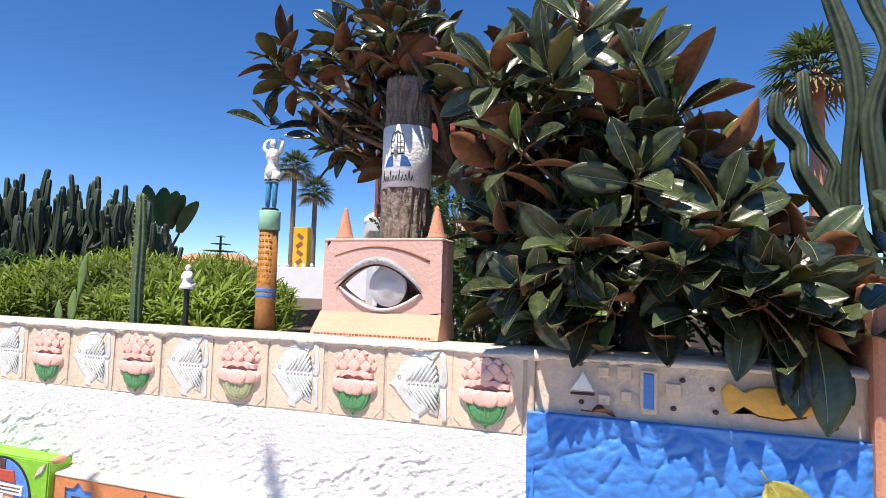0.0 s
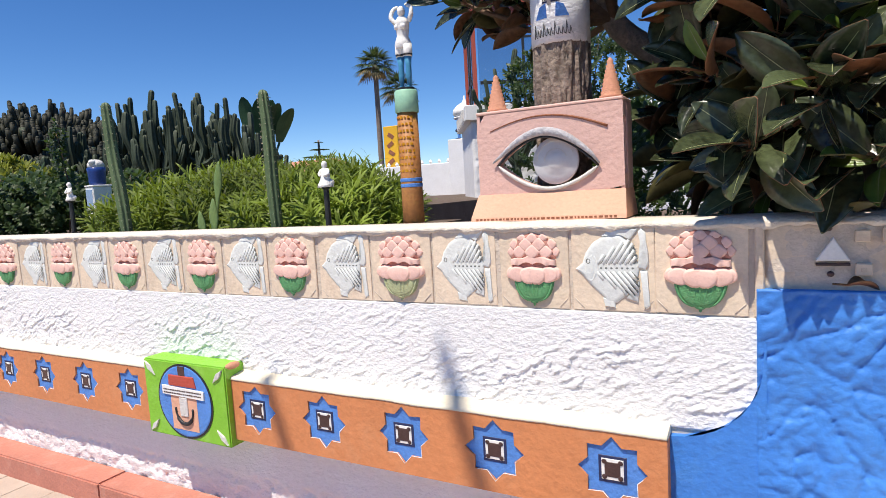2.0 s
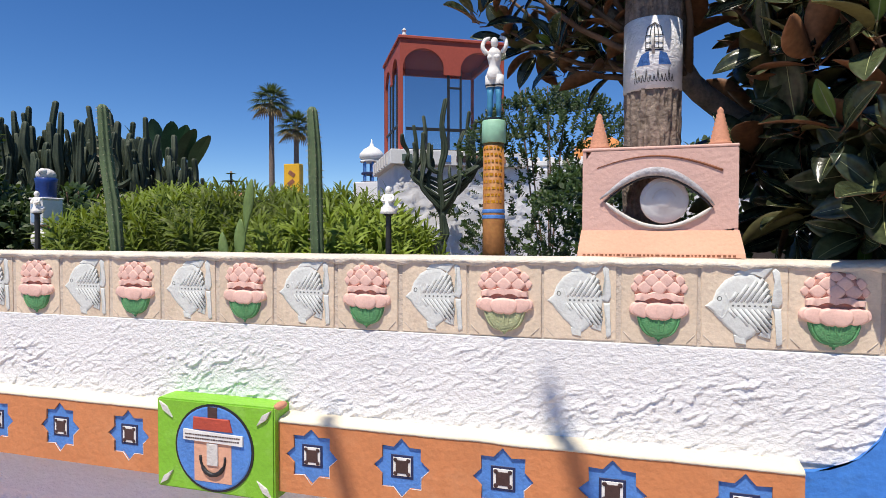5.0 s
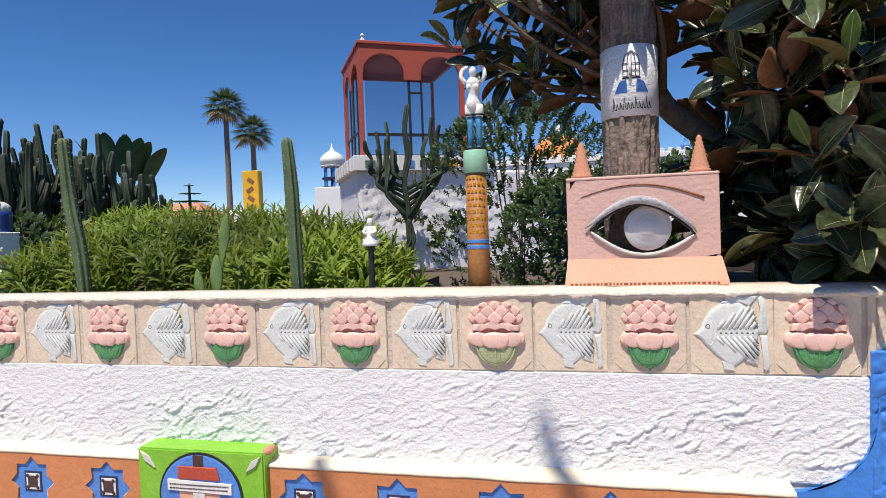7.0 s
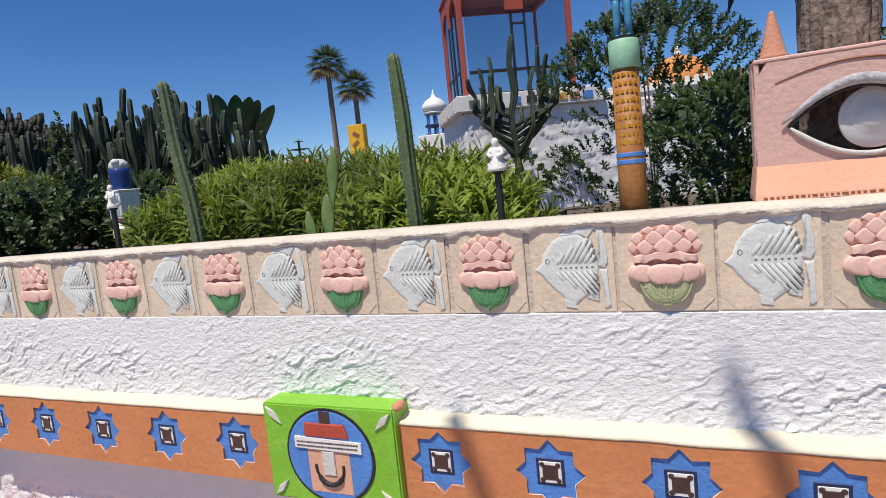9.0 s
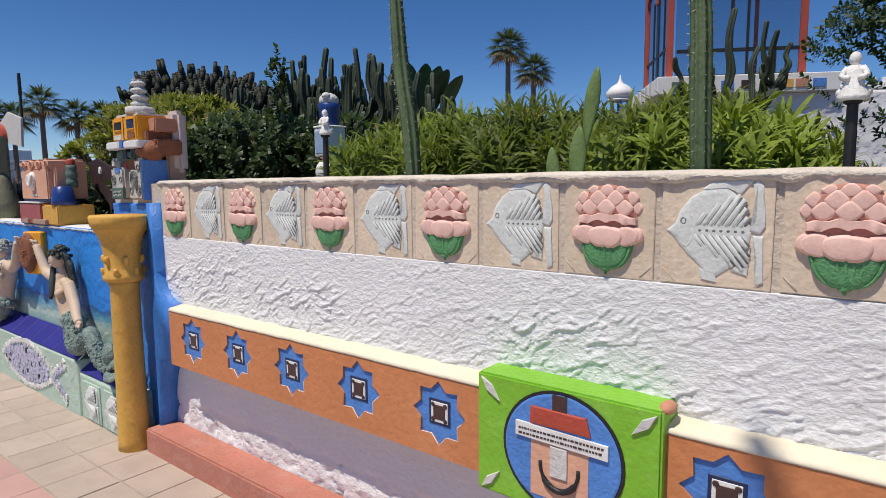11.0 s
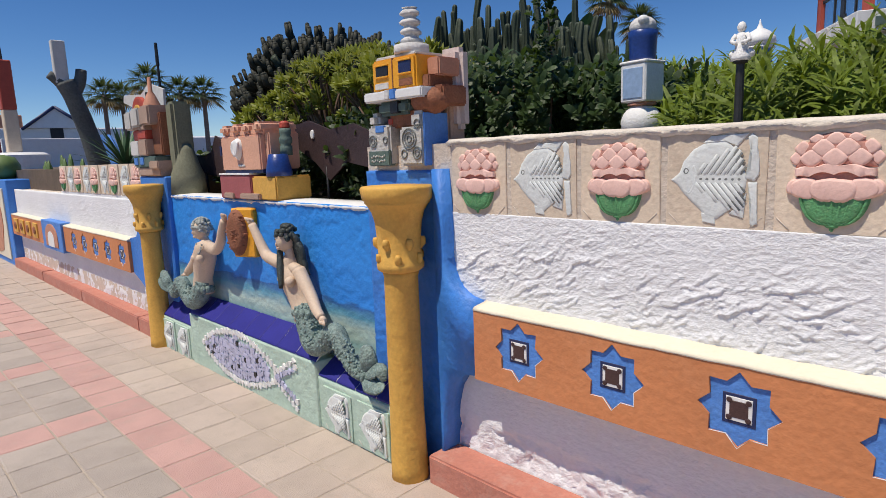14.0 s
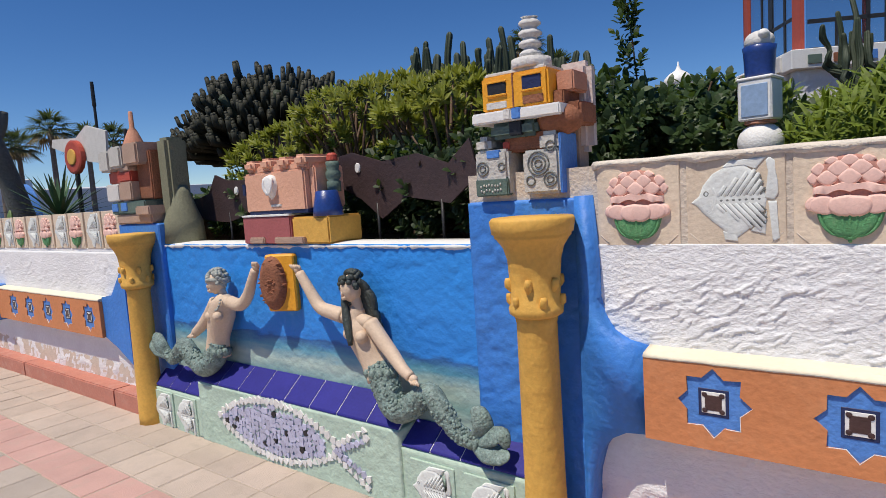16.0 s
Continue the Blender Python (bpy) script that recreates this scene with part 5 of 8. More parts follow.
mermaid("mermaid_statue", "painted mermaid statue with long dark hair leaning over the bench", (-5.4, -0.085, 0),
        (-0.035, -0.01, 0.925), (-0.015, 0.0, 0.845), ((-0.11, 0.0, 0.795), (0.05, 0.0, 0.775)), (0.055, 0, 0.62), (0.10, 0.0, 0.55),
        [(-0.11, 0.0, 0.795), (-0.18, -0.01, 0.81), (-0.25, -0.01, 0.83), (-0.31, -0.015, 0.91), (-0.36, -0.02, 0.985)],
        [(0.05, 0.0, 0.775), (0.12, -0.01, 0.71), (0.18, -0.02, 0.66), (0.25, -0.04, 0.61), (0.30, -0.05, 0.585)],
        [(0.075, 0, 0.595), (0.12, -0.01, 0.52), (0.18, -0.03, 0.43), (0.26, -0.03, 0.44), (0.36, -0.02, 0.52), (0.44, -0.03, 0.45), (0.51, -0.03, 0.38), (0.60, -0.03, 0.36)],
        [0.072, 0.085, 0.075, 0.070, 0.064, 0.056, 0.046, 0.036], HAIR, True,
        [[(0.58, -0.02, 0.37), (0.62, -0.03, 0.43), (0.60, -0.03, 0.48), (0.57, -0.03, 0.49)], [(0.58, -0.02, 0.37), (0.65, -0.03, 0.40), (0.70, -0.03, 0.41), (0.72, -0.03, 0.37)], [(0.58, -0.02, 0.36), (0.65, -0.05, 0.345), (0.71, -0.05, 0.345), (0.74, -0.05, 0.35)]])
plaque = thing("relief_plaque", "amber plaque with a brown rough relief held by mermaids", "plaque", (-6.0, -0.030, 0.92))
plaque.rotation_euler[2] = radians(22)
part("plaque_board", box(-0.055, 0.105, -0.045, 0.02, -0.142, 0.140, 0.008), ROBOTORANGE, plaque, "amber painted board")
bm = bmesh.new()
add_plate(bm, ellipse(-0.015, 0.0, 0.075, 0.135, 24), -0.046, 0.0, 0.03, 4, 0.2)
bmesh.ops.triangulate(bm, faces=[f for f in bm.faces if len(f.verts) > 4])
part("relief", bm, RUST, plaque, "brown rough relief", 60)
for i in range(60):
    a, r = rng(0, 6.28), math.sqrt(rng(0, 1))
    x, z = -0.015 + 0.068 * r * math.cos(a), 0.125 * r * math.sin(a)
    part("relief_lump", tube([(x - 0.012, -0.074 + 0.02 * r, z), (x, -0.082 + 0.02 * r, z + 0.004), (x + 0.014, -0.074 + 0.02 * r, z + 0.006)], [0.004, 0.006, 0.004], 5),
         RUST, plaque)

# mosaic fish on the bench
mosaic = thing("mosaic_fish", "broken-tile mosaic fish in lilac and white shards", "mosaic", (-6.0, -0.1275, 0.18))
LILAC = mat("lilac_shard", (0.46, 0.46, 0.60), 0.4, 0.2, 15, 90, 0.05, object_random=0.6)
WHITESHARD = mat("white_shard", (0.72, 0.71, 0.69), 0.4, 0.15, 15, 90, 0.05, object_random=0.5)


def half(x):
    """Half the fish's height at x along it."""
    return 0.145 * max(0.0, math.sin(math.pi * (x + 0.50) / 0.94)) ** 0.7 if -0.5 < x < 0.42 else 0.0


def shard(x, z, s, material, turn=None):
    k = random.choice((4, 4, 5, 3))
    a0 = rng(0, 6.28) if turn is None else turn
    o = [(x + s * rng(0.75, 1.1) * math.cos(a0 + 2 * math.pi * i / k), z + s * rng(0.75, 1.1) * math.sin(a0 + 2 * math.pi * i / k)) for i in range(k)]
    part("shard", plate(o, -0.004 + rng(-0.0012, 0.0012), 0.008), material, mosaic)


x = -0.46
while x < 0.34:
    h = half(x)
    z = -h + 0.035
    while z < h - 0.03:
        shard(x + rng(-0.006, 0.006), z + rng(-0.005, 0.005), 0.0205, BLACK if random.random() < 0.07 else LILAC)
        z += 0.028
    x += 0.029
for i in range(26):
    x = -0.5 + 0.90 * i / 25
    for s in (-1, 1):
        shard(x, s * half(x), 0.024, WHITESHARD)
for s in (-1, 1):
    for i in range(7):
        t = i / 6
        shard(0.40 + 0.20 * t, s * (0.02 + 0.11 * t) - 0.01, 0.020, WHITESHARD)
        shard(0.41 + 0.17 * t, s * (0.0 + 0.075 * t) - 0.01, 0.019, LILAC)
shard(0.61, 0.09, 0.022, WHITESHARD), shard(0.61, -0.1, 0.022, WHITESHARD)



# ---- rubber tree ----
def leaf_mesh(name, top, under, length=0.20, width=0.082, fold=0.35, curl=0.25):
    """A thick oval leaf with a folded midrib, lying along +x with its upper face up; a top sheet and an underside."""
    bm = bmesh.new()
    n = 8
    rows = []
    for layer in (0.0, -0.0018):
        rr = []
        for i in range(n + 1):
            t = i / n
            w = width / 2 * max(0.03, math.sin(math.pi * min(1, t * 0.97 + 0.02)) ** 0.62) * (1 if t < 0.85 else 1 - (t - 0.85) * 2.5)
            x, z = length * t, -curl * length * t * t + 0.02 * t
            rr.append([bm.verts.new(p) for p in ((x, -w, z + w * fold + layer), (x, -w * 0.5, z + w * fold * 0.35 + layer), (x, 0, z - 0.0015 + layer), (x, w * 0.5, z + w * fold * 0.35 + layer), (x, w, z + w * fold + layer))])
        rows.append(rr)
    for k, rr in enumerate(rows):
        for a, b in zip(rr, rr[1:]):
            for j in range(4):
                f = bm.faces.new((a[j], b[j], b[j + 1], a[j + 1]) if k == 0 else (a[j + 1], b[j + 1], b[j], a[j]))
                f.material_index, f.smooth = k, True
    rim0 = [r[0] for r in rows[0]] + [r[4] for r in rows[0]][::-1]
    rim1 = [r[0] for r in rows[1]] + [r[4] for r in rows[1]][::-1]
    for i in range(len(rim0)):
        j = (i + 1) % len(rim0)
        f = bm.faces.new((rim0[j], rim0[i], rim1[i], rim1[j]))
        f.material_index = 1
    add_tube(bm, [(-0.035, 0, 0.004), (0.0, 0, 0.0)], 0.003, 5, 1)
    for side in (-1, 1):
        rib = [bm.verts.new((length * i / n, side * 0.0013 * (1.3 - i / n), -curl * length * (i / n) ** 2 + 0.02 * i / n + 0.0006)) for i in range(n)]
        if side < 0:
            first_rib = rib
    for i in range(n - 1):
        f = bm.faces.new((first_rib[i], first_rib[i + 1], rib[i + 1], rib[i]))
        f.material_index = 2
    me = mesh_of(name, bm, [top, under, RUBBERRIB])
    return me


LEAVES = [leaf_mesh("leaf", RUBBERTOP, RUBBERBACK, 0.215, 0.100, 0.35, 0.20), leaf_mesh("leaf", RUBBERTOP, RUBBERGREENBACK, 0.200, 0.094, 0.5, 0.30),
          leaf_mesh("leaf", RUBBERTOP, RUBBERGREENBACK, 0.180, 0.090, 0.2, 0.16), leaf_mesh("leaf", RUBBERYOUNG, RUBBERGREENBACK, 0.130, 0.052, 0.45, 0.15)]
rubber = thing("rubber_tree", "dark glossy rubber tree overhanging the wall, brown leaf undersides", "tree", (0, 0, 0))
RT = Vector((0.45, 0.62, 1.28))
part("trunk", tube([RT, RT + Vector((0.02, 0.0, 0.3)), RT + Vector((-0.04, 0.03, 0.7))], [0.08, 0.065, 0.05], 10, knots=3), BARK, rubber)
tips = []


def in_crown(p):
    """The crown: a broad mass over the wall's end, and a bough reaching back over the trunk."""
    if p.x < -0.14 - 0.10 * p.y and p.z < 2.45:
        return False
    if p.x > 0.98 - 0.66 * max(0.0, p.z - 1.72) + 0.22 * (p.y - 0.35):
        return False
    e = ((p.x - 0.38) / 0.88) ** 2 + ((p.y - 0.55) / 0.66) ** 2 + ((p.z + 0.15 * (p.x - 0.3) - 1.98) / 0.82) ** 2
    return e < 1 + 0.25 * noise.noise(p * 2.2)


while len(tips) < 145:
    p = Vector((rng(-0.4, 1.5), rng(0.10, 1.3), rng(1.42, 2.80)))
    if in_crown(p):
        tips.append((p, (p - Vector((0.45, 0.68, 1.75))).normalized()))
for p in ((0.06, 0.0, 1.80), (0.15, -0.08, 1.58), (0.12, -0.10, 2.05), (0.30, -0.10, 1.70), (0.42, -0.12, 1.52), (0.50, -0.12, 1.95), (0.62, -0.12, 1.66), (0.74, -0.10, 1.83), (0.85, -0.08, 1.56), (0.92, -0.02, 1.62),
          (0.22, -0.10, 2.30), (0.50, -0.08, 2.30), (0.30, -0.06, 2.50), (0.60, -0.02, 2.15), (0.0, -0.02, 2.35), (0.0, 0.06, 2.05), (0.98, 0.0, 1.46), (0.98, 0.05, 1.70), (0.72, 0.02, 2.02), (0.62, 0.02, 2.22), (1.04, 0.08, 1.55)):
    p = Vector(p) + Vector((-0.03, 0.10, 0.0))
    tips.append((p, (p - Vector((0.45, 0.75, 1.75))).normalized()))
for i in range(62):
    p = Vector((rng(-1.22, -0.42), rng(0.25, 0.85), rng(2.20, 2.85)))
    if p.x > -0.66 and p.z < 2.42:
        continue
    if p.x < -0.95 and p.z < 2.34:
        continue
    tips.append((p, (p - Vector((-0.35, 0.75, 2.1))).normalized()))
leaf_verts, leaf_faces, leaf_mats = [], [], []
count = 0
for p, out in tips:
    left = p.x < -0.40
    axis = (out * 0.70 + Vector((0, -0.10, 0.55)) + Vector((rng(-.6, .6), rng(-.6, .6), rng(-.4, .3)))).normalized()
    k = random.randint(6, 9)
    lift = random.choice((0.30, 0.15, -0.05, -0.30))
    front = p.y < 0.30 and p.x < 1.1 and not left
    for i in range(k):
        a, up = 2.4 * i + rng(-.3, .3), 0.25 + 0.75 * (i / k) ** 0.8
        side = axis.orthogonal().normalized()
        side.rotate(Matrix.Rotation(a, 3, axis))
        d = (axis * (1 - up) * 1.1 + side * up + Vector((0, 0, lift * up))).normalized()
        nrm = (axis - d * axis.dot(d)).normalized()
        m = Matrix((d, nrm.cross(d), nrm)).transposed().to_4x4()
        m = Matrix.Translation(p - axis * 0.07 * (i / k) + d * 0.03) @ m @ Matrix.Rotation(rng(-.9, .9), 4, "X") @ Matrix.Diagonal((*[rng(0.60, 0.90) if left else rng(0.75, 1.15)] * 3, 1))
        me = LEAVES[3] if (i == 0 and random.random() < 0.5) or random.random() < 0.04 else LEAVES[random.choice((0, 0, 0, 1, 2))]
        if front and count < 290:
            ob = new("leaf", me)
            ob.matrix_basis = m
            ob.parent = rubber
            count += 1
        else:
            off = {id(LEAVES[0]): 0, id(LEAVES[1]): 3, id(LEAVES[2]): 6, id(LEAVES[3]): 9}[id(me)]
            base = len(leaf_verts)
            leaf_verts += [m @ v.co for v in me.vertices]
            for q in me.polygons:
                leaf_faces.append([base + v for v in q.vertices])
                leaf_mats.append(q.material_index + off)
for i in range(15):
    # leaves drooping over the wall top
    x = 0.06 + 0.070 * i + rng(-.02, .02)
    d = Vector((rng(-.35, .35), -0.8, rng(-.75, 0.05))).normalized()
    nrm = (Vector((rng(-.4, .4), -0.2, 1)) - d * Vector((0, -0.2, 1)).dot(d)).normalized()
    nrm = (nrm - d * nrm.dot(d)).normalized()
    ob = new("leaf", LEAVES[random.choice((0, 1, 2))])
    ob.matrix_basis = Matrix.Translation((x, 0.08 + rng(-.05, .04), 1.57 + rng(-.06, .10))) @ Matrix((d, nrm.cross(d), nrm)).transposed().to_4x4() @ Matrix.Diagonal((*[rng(0.95, 1.25)] * 3, 1))
    ob.parent = rubber
for i in range(40):
    # leaves reaching out over the wall, which shade the relief panel
    x, y = 0.20 + 0.024 * i + rng(-.03, .03), rng(-0.20, -0.05)
    d = Vector((rng(-.6, .6), -0.8, rng(-.25, 0.25))).normalized()
    nrm = Vector((rng(-.4, .4), -0.25, 1))
    nrm = (nrm - d * nrm.dot(d)).normalized()
    size = rng(0.75, 1.05)
    ob = new("leaf", LEAVES[random.choice((0, 0, 1, 2))])
    ob.matrix_basis = Matrix.Translation(Vector((x, y, 1.31 - 2.3 * y + rng(-.07, .08))) - d * 0.1 * size) @ Matrix((d, nrm.cross(d), nrm)).transposed().to_4x4() @ Matrix.Diagonal((size, size, size, 1))
    ob.parent = rubber
for x, z, turn, s in ((0.90, 1.47, -0.2, 1.15), (0.955, 1.45, 0.15, 1.25), (0.84, 1.49, 0.5, 1.1)):
    d = Vector((0.3 * turn, -0.45, -0.85)).normalized()
    nrm = Vector((turn, -0.9, 0.45))
    nrm = (nrm - d * nrm.dot(d)).normalized()
    ob = new("leaf", LEAVES[1])
    ob.matrix_basis = Matrix.Translation((x, 0.02, z)) @ Matrix((d, nrm.cross(d), nrm)).transposed().to_4x4() @ Matrix.Diagonal((s, s, s, 1))
    ob.parent = rubber
leafy = bpy.data.meshes.new("foliage")
leafy.from_pydata(leaf_verts, [], leaf_faces)
for m in [RUBBERTOP, RUBBERBACK, RUBBERRIB, RUBBERTOP, RUBBERGREENBACK, RUBBERRIB, RUBBERTOP, RUBBERGREENBACK, RUBBERRIB, RUBBERYOUNG, RUBBERGREENBACK, RUBBERRIB]:
    leafy.materials.append(m)
leafy.polygons.foreach_set("material_index", leaf_mats)
leafy.polygons.foreach_set("use_smooth", [True] * len(leaf_mats))
crown = tagged(new("foliage", leafy), kind="stuff")
crown.parent = rubber
for i, (p, out) in enumerate(tips):
    hub = Vector((-0.35, 0.62, 2.12)) if p.x < -0.40 else Vector((0.42 + 0.1 * math.sin(i), 0.65, 1.75 + 0.15 * math.cos(i)))
    if i % 3 == 0 or p.y < 0:
        bend = hub.lerp(p, 0.55) + Vector((rng(-.08, .08), rng(-.08, .08), rng(-.10, 0.02)))
        part("branch", tube([hub, bend, p - out * 0.02], [0.018, 0.011, 0.006], 6, knots=3), TWIG, rubber)
part("limb", tube([(0.43, 0.65, 1.7), (0.0, 0.72, 1.85), (-0.30, 0.66, 2.05), (-0.42, 0.62, 2.20), (-0.75, 0.52, 2.42), (-0.95, 0.45, 2.62)], [0.05, 0.05, 0.046, 0.042, 0.034, 0.02], 8, knots=4), BARK, rubber, "grey-brown bough")
part("limb", tube([(-0.40, 0.62, 2.18), (-0.40, 0.55, 2.40), (-0.52, 0.5, 2.7)], [0.035, 0.028, 0.015], 8, knots=4), BARK, rubber)
# one yellow leaf hanging before the blue wall, and a dry one on its top
YELLOWLEAF = leafmat("yellow_leaf", (0.24, 0.21, 0.03), 0.5, 0.4, 0.8)
lf = tagged(new("hanging_leaf", leaf_mesh("hanging_leaf", YELLOWLEAF, YELLOWLEAF, 0.15, 0.125, 0.35, 0.15)), "yellowed rubber leaf hanging before the blue wall", "leaf")
ld = Vector((0.55, -0.25, -0.80)).normalized()
ln = (Vector((-0.1, -0.85, 0.5)) - ld * Vector((-0.1, -0.85, 0.5)).dot(ld)).normalized()
lf.matrix_basis = Matrix.Translation((0.815, -0.065, 1.07)) @ Matrix((ld, ln.cross(ld), ln)).transposed().to_4x4()
dry = tagged(new("fallen_leaf", leaf_mesh("fallen_leaf", RUBBERBACK, RUBBERBACK, 0.075, 0.04, 0.8, 0.5)), "curled dry leaf lying on the blue wall top", "leaf")
dry.matrix_basis = pose(0.34, -0.020, 1.208, 10, 0, 20)


# ---- leafy shrubs ----
def sprig_mesh(name, n, length, width, material, droop=0.35, stem=0.22):
    """Vertices and faces of one leafy shoot along +z."""
    vs, fs = [], []
    for i in range(n):
        t = i / n
        a = 2.4 * i
        z0 = stem * (0.15 + 0.85 * t)
        out = Vector((math.cos(a), math.sin(a), 0))
        side = Vector((-math.sin(a), math.cos(a), 0))
        up = 0.35 + 0.9 * t
        l = length * rng(0.75, 1.1)
        b = len(vs)
        for s in (0.0, 0.35, 0.7, 1.0):
            c = Vector((0, 0, z0)) + out * l * s * (1 - 0.3 * t) + Vector((0, 0, l * (up * s - droop * s * s * 1.3)))
            w = width / 2 * (0.35, 1.0, 0.75, 0.05)[int(s * 2.9)] if s < 1 else width * 0.03
            vs += [c - side * w, c + side * w]
        fs += [(b + 2 * j, b + 2 * j + 1, b + 2 * j + 3, b + 2 * j + 2) for j in range(3)]
    return vs, fs


def shrub(name, label, places, kinds, material, twigs, category="shrub", at=(0, 0, 1.29)):
    """A shrub of leafy shoots at places: (point, direction, size)."""
    ob = thing(name, label, category, at)
    o = Vector(at)
    vs, fs = [], []
    for p, d, s in places:
        sv, sf = random.choice(kinds)
        q = Vector((0, 0, 1)).rotation_difference(d).to_matrix() @ Matrix.Rotation(rng(0, 6.28), 3, "Z")
        b = len(vs)
        vs += [p - o + q @ (v * s) for v in sv]
        fs += [tuple(b + i for i in f) for f in sf]
    me = bpy.data.meshes.new("foliage")
    me.from_pydata(vs, [], fs)
    me.materials.append(material)
    f = new("foliage", me)
    f.parent = ob
    tagged(f, kind="stuff")
    for a, b, r in twigs:
        a, b = Vector(a) - o, Vector(b) - o
        part("stem", tube([a, a.lerp(b, 0.5) + Vector((rng(-.05, .05), rng(-.05, .05), 0.03)), b], [r, r * 0.8, r * 0.5], 6, knots=2), TWIG, ob)
    return ob


OL = [sprig_mesh("s", 22, 0.105, 0.013, OLEANDER, 0.40, 0.17) for _ in range(4)]
for cx, cy, rx, ry, top in ((-4.35, 1.65, 0.60, 0.55, 1.62), (-3.35, 1.2, 0.55, 0.8, 1.60), (-2.85, 1.35, 0.60, 0.85, 1.66), (-2.2, 1.15, 0.50, 0.7, 1.58), (-1.95, 0.85, 0.34, 0.46, 1.50), (-3.4, 2.6, 0.7, 0.5, 1.74), (-4.5, 2.7, 0.7, 0.5, 1.80)):
    pl = []
    for i in range(260):
        a, r = rng(0, 6.28), math.sqrt(rng(0, 1))
        x, y = cx + rx * r * math.cos(a), cy + ry * r * math.sin(a)
        h = top - 0.10 - 0.30 * r ** 2.5 + 0.07 * noise.noise((x * 3, y * 3, 0))
        z = h if random.random() < 0.6 else rng(1.32, h)
        pl.append((Vector((x, y, z)), Vector((0.5 * math.cos(a) * r + rng(-.35, .35), 0.5 * math.sin(a) * r - 0.25 + rng(-.35, .35), 0.9)).normalized(), rng(0.8, 1.3)))
    shrub("oleander_shrub", "bright green narrow-leaved shrub behind the wall", pl, OL, OLEANDER, [((cx + rng(-.2, .2), cy + rng(-.2, .2), 1.29), (cx + rng(-.4, .4), cy + rng(-.4, .4), top - 0.15), 0.008) for _ in range(7)])
SU = [sprig_mesh("s", 18, 0.056, 0.019, SUCCULENT, 0.12, 0.050) for _ in range(4)]
for cx, cy, rx, ry, top in ((-6.95, 1.0, 0.60, 0.45, 1.86), (-6.2, 1.0, 0.60, 0.50, 2.06), (-5.55, 0.95, 0.45, 0.45, 1.98)):
    pl, tw = [], []
    for i in range(230):
        a, r = rng(0, 6.28), math.sqrt(rng(0, 1))
        x, y = cx + rx * r * math.cos(a), cy + ry * r * math.sin(a)
        z = top - 0.06 - 0.22 * r ** 2 + 0.06 * noise.noise((x * 4, y * 4, 3)) - (rng(0, 0.28) if random.random() < 0.5 else 0)
        p = Vector((x, y, z))
        pl.append((p, Vector((0.7 * math.cos(a) * r + rng(-.3, .3), 0.7 * math.sin(a) * r - 0.3 + rng(-.3, .3), 0.8)).normalized(), rng(0.75, 1.2)))
        if i % 3 == 0:
            tw.append(((cx + 0.2 * math.cos(a), cy + 0.2 * math.sin(a), 1.29), p, 0.013))
    shrub("succulent_shrub", "yellow-green shrub of leaf rosettes on bare grey stems", pl, SU, SUCCULENT, tw)
HD = [sprig_mesh("s", 14, 0.045, 0.024, HEDGELEAF, 0.3, 0.12) for _ in range(4)]
for cx, cy, rx, ry, top in ((-4.85, 0.95, 0.42, 0.45, 1.80), (-4.35, 1.30, 0.42, 0.35, 1.74), (-1.2, 3.3, 0.75, 0.6, 2.75), (-0.7, 2.4, 0.5, 0.5, 2.0), (-6.9, 0.75, 0.7, 0.36, 1.50), (-6.2, 0.72, 0.6, 0.36, 1.46), (-5.4, 0.75, 0.6, 0.36, 1.60), (0.3, 1.6, 1.2, 0.4, 2.0)):
    pl, tw = [], []
    low = 0.86 if cy > 2 else 1.08 if -7.5 < cx < -5 else 1.3
    for i in range(900 if cy > 2 else 320):
        a, r = rng(0, 6.28), math.sqrt(rng(0, 1))
        x, y = cx + rx * r * math.cos(a), cy + ry * r * math.sin(a)
        h = top - 0.12 - 0.3 * r ** 2.5 * (top - 1.2) + 0.08 * noise.noise((x * 4, y * 4, 5))
        z = h if random.random() < 0.4 else rng(low, h)
        pl.append((Vector((x, y, z)), Vector((math.cos(a) * r + rng(-.4, .4), math.sin(a) * r + rng(-.4, .4) - 0.2, 0.7)).normalized(), rng(0.8, 1.5) * (0.72 if cy > 2 else 1)))
    for j in range(6):
        tw.append(((cx, cy, low - 0.03), (cx + rng(-.3, .3), cy + rng(-.3, .3), top), 0.009))
    shrub("dark_shrub", "dark green small-leaved shrub in the bed", pl, HD, HEDGELEAF, tw)
pl = [(Vector((-4.52 + rng(-.02, .02) + 0.03 * math.sin(i), 0.85 + rng(-.03, .03), 1.72 + 0.026 * i)), Vector((rng(-.6, .6), rng(-.6, .6), 0.6)).normalized(), 0.9) for i in range(15)]
shrub("leafy_shoot", "single thin leafy shoot rising above the shrubs", pl, HD, HEDGELEAF, [((-4.5, 0.85, 1.29), (-4.52, 0.85, 2.10), 0.006)])


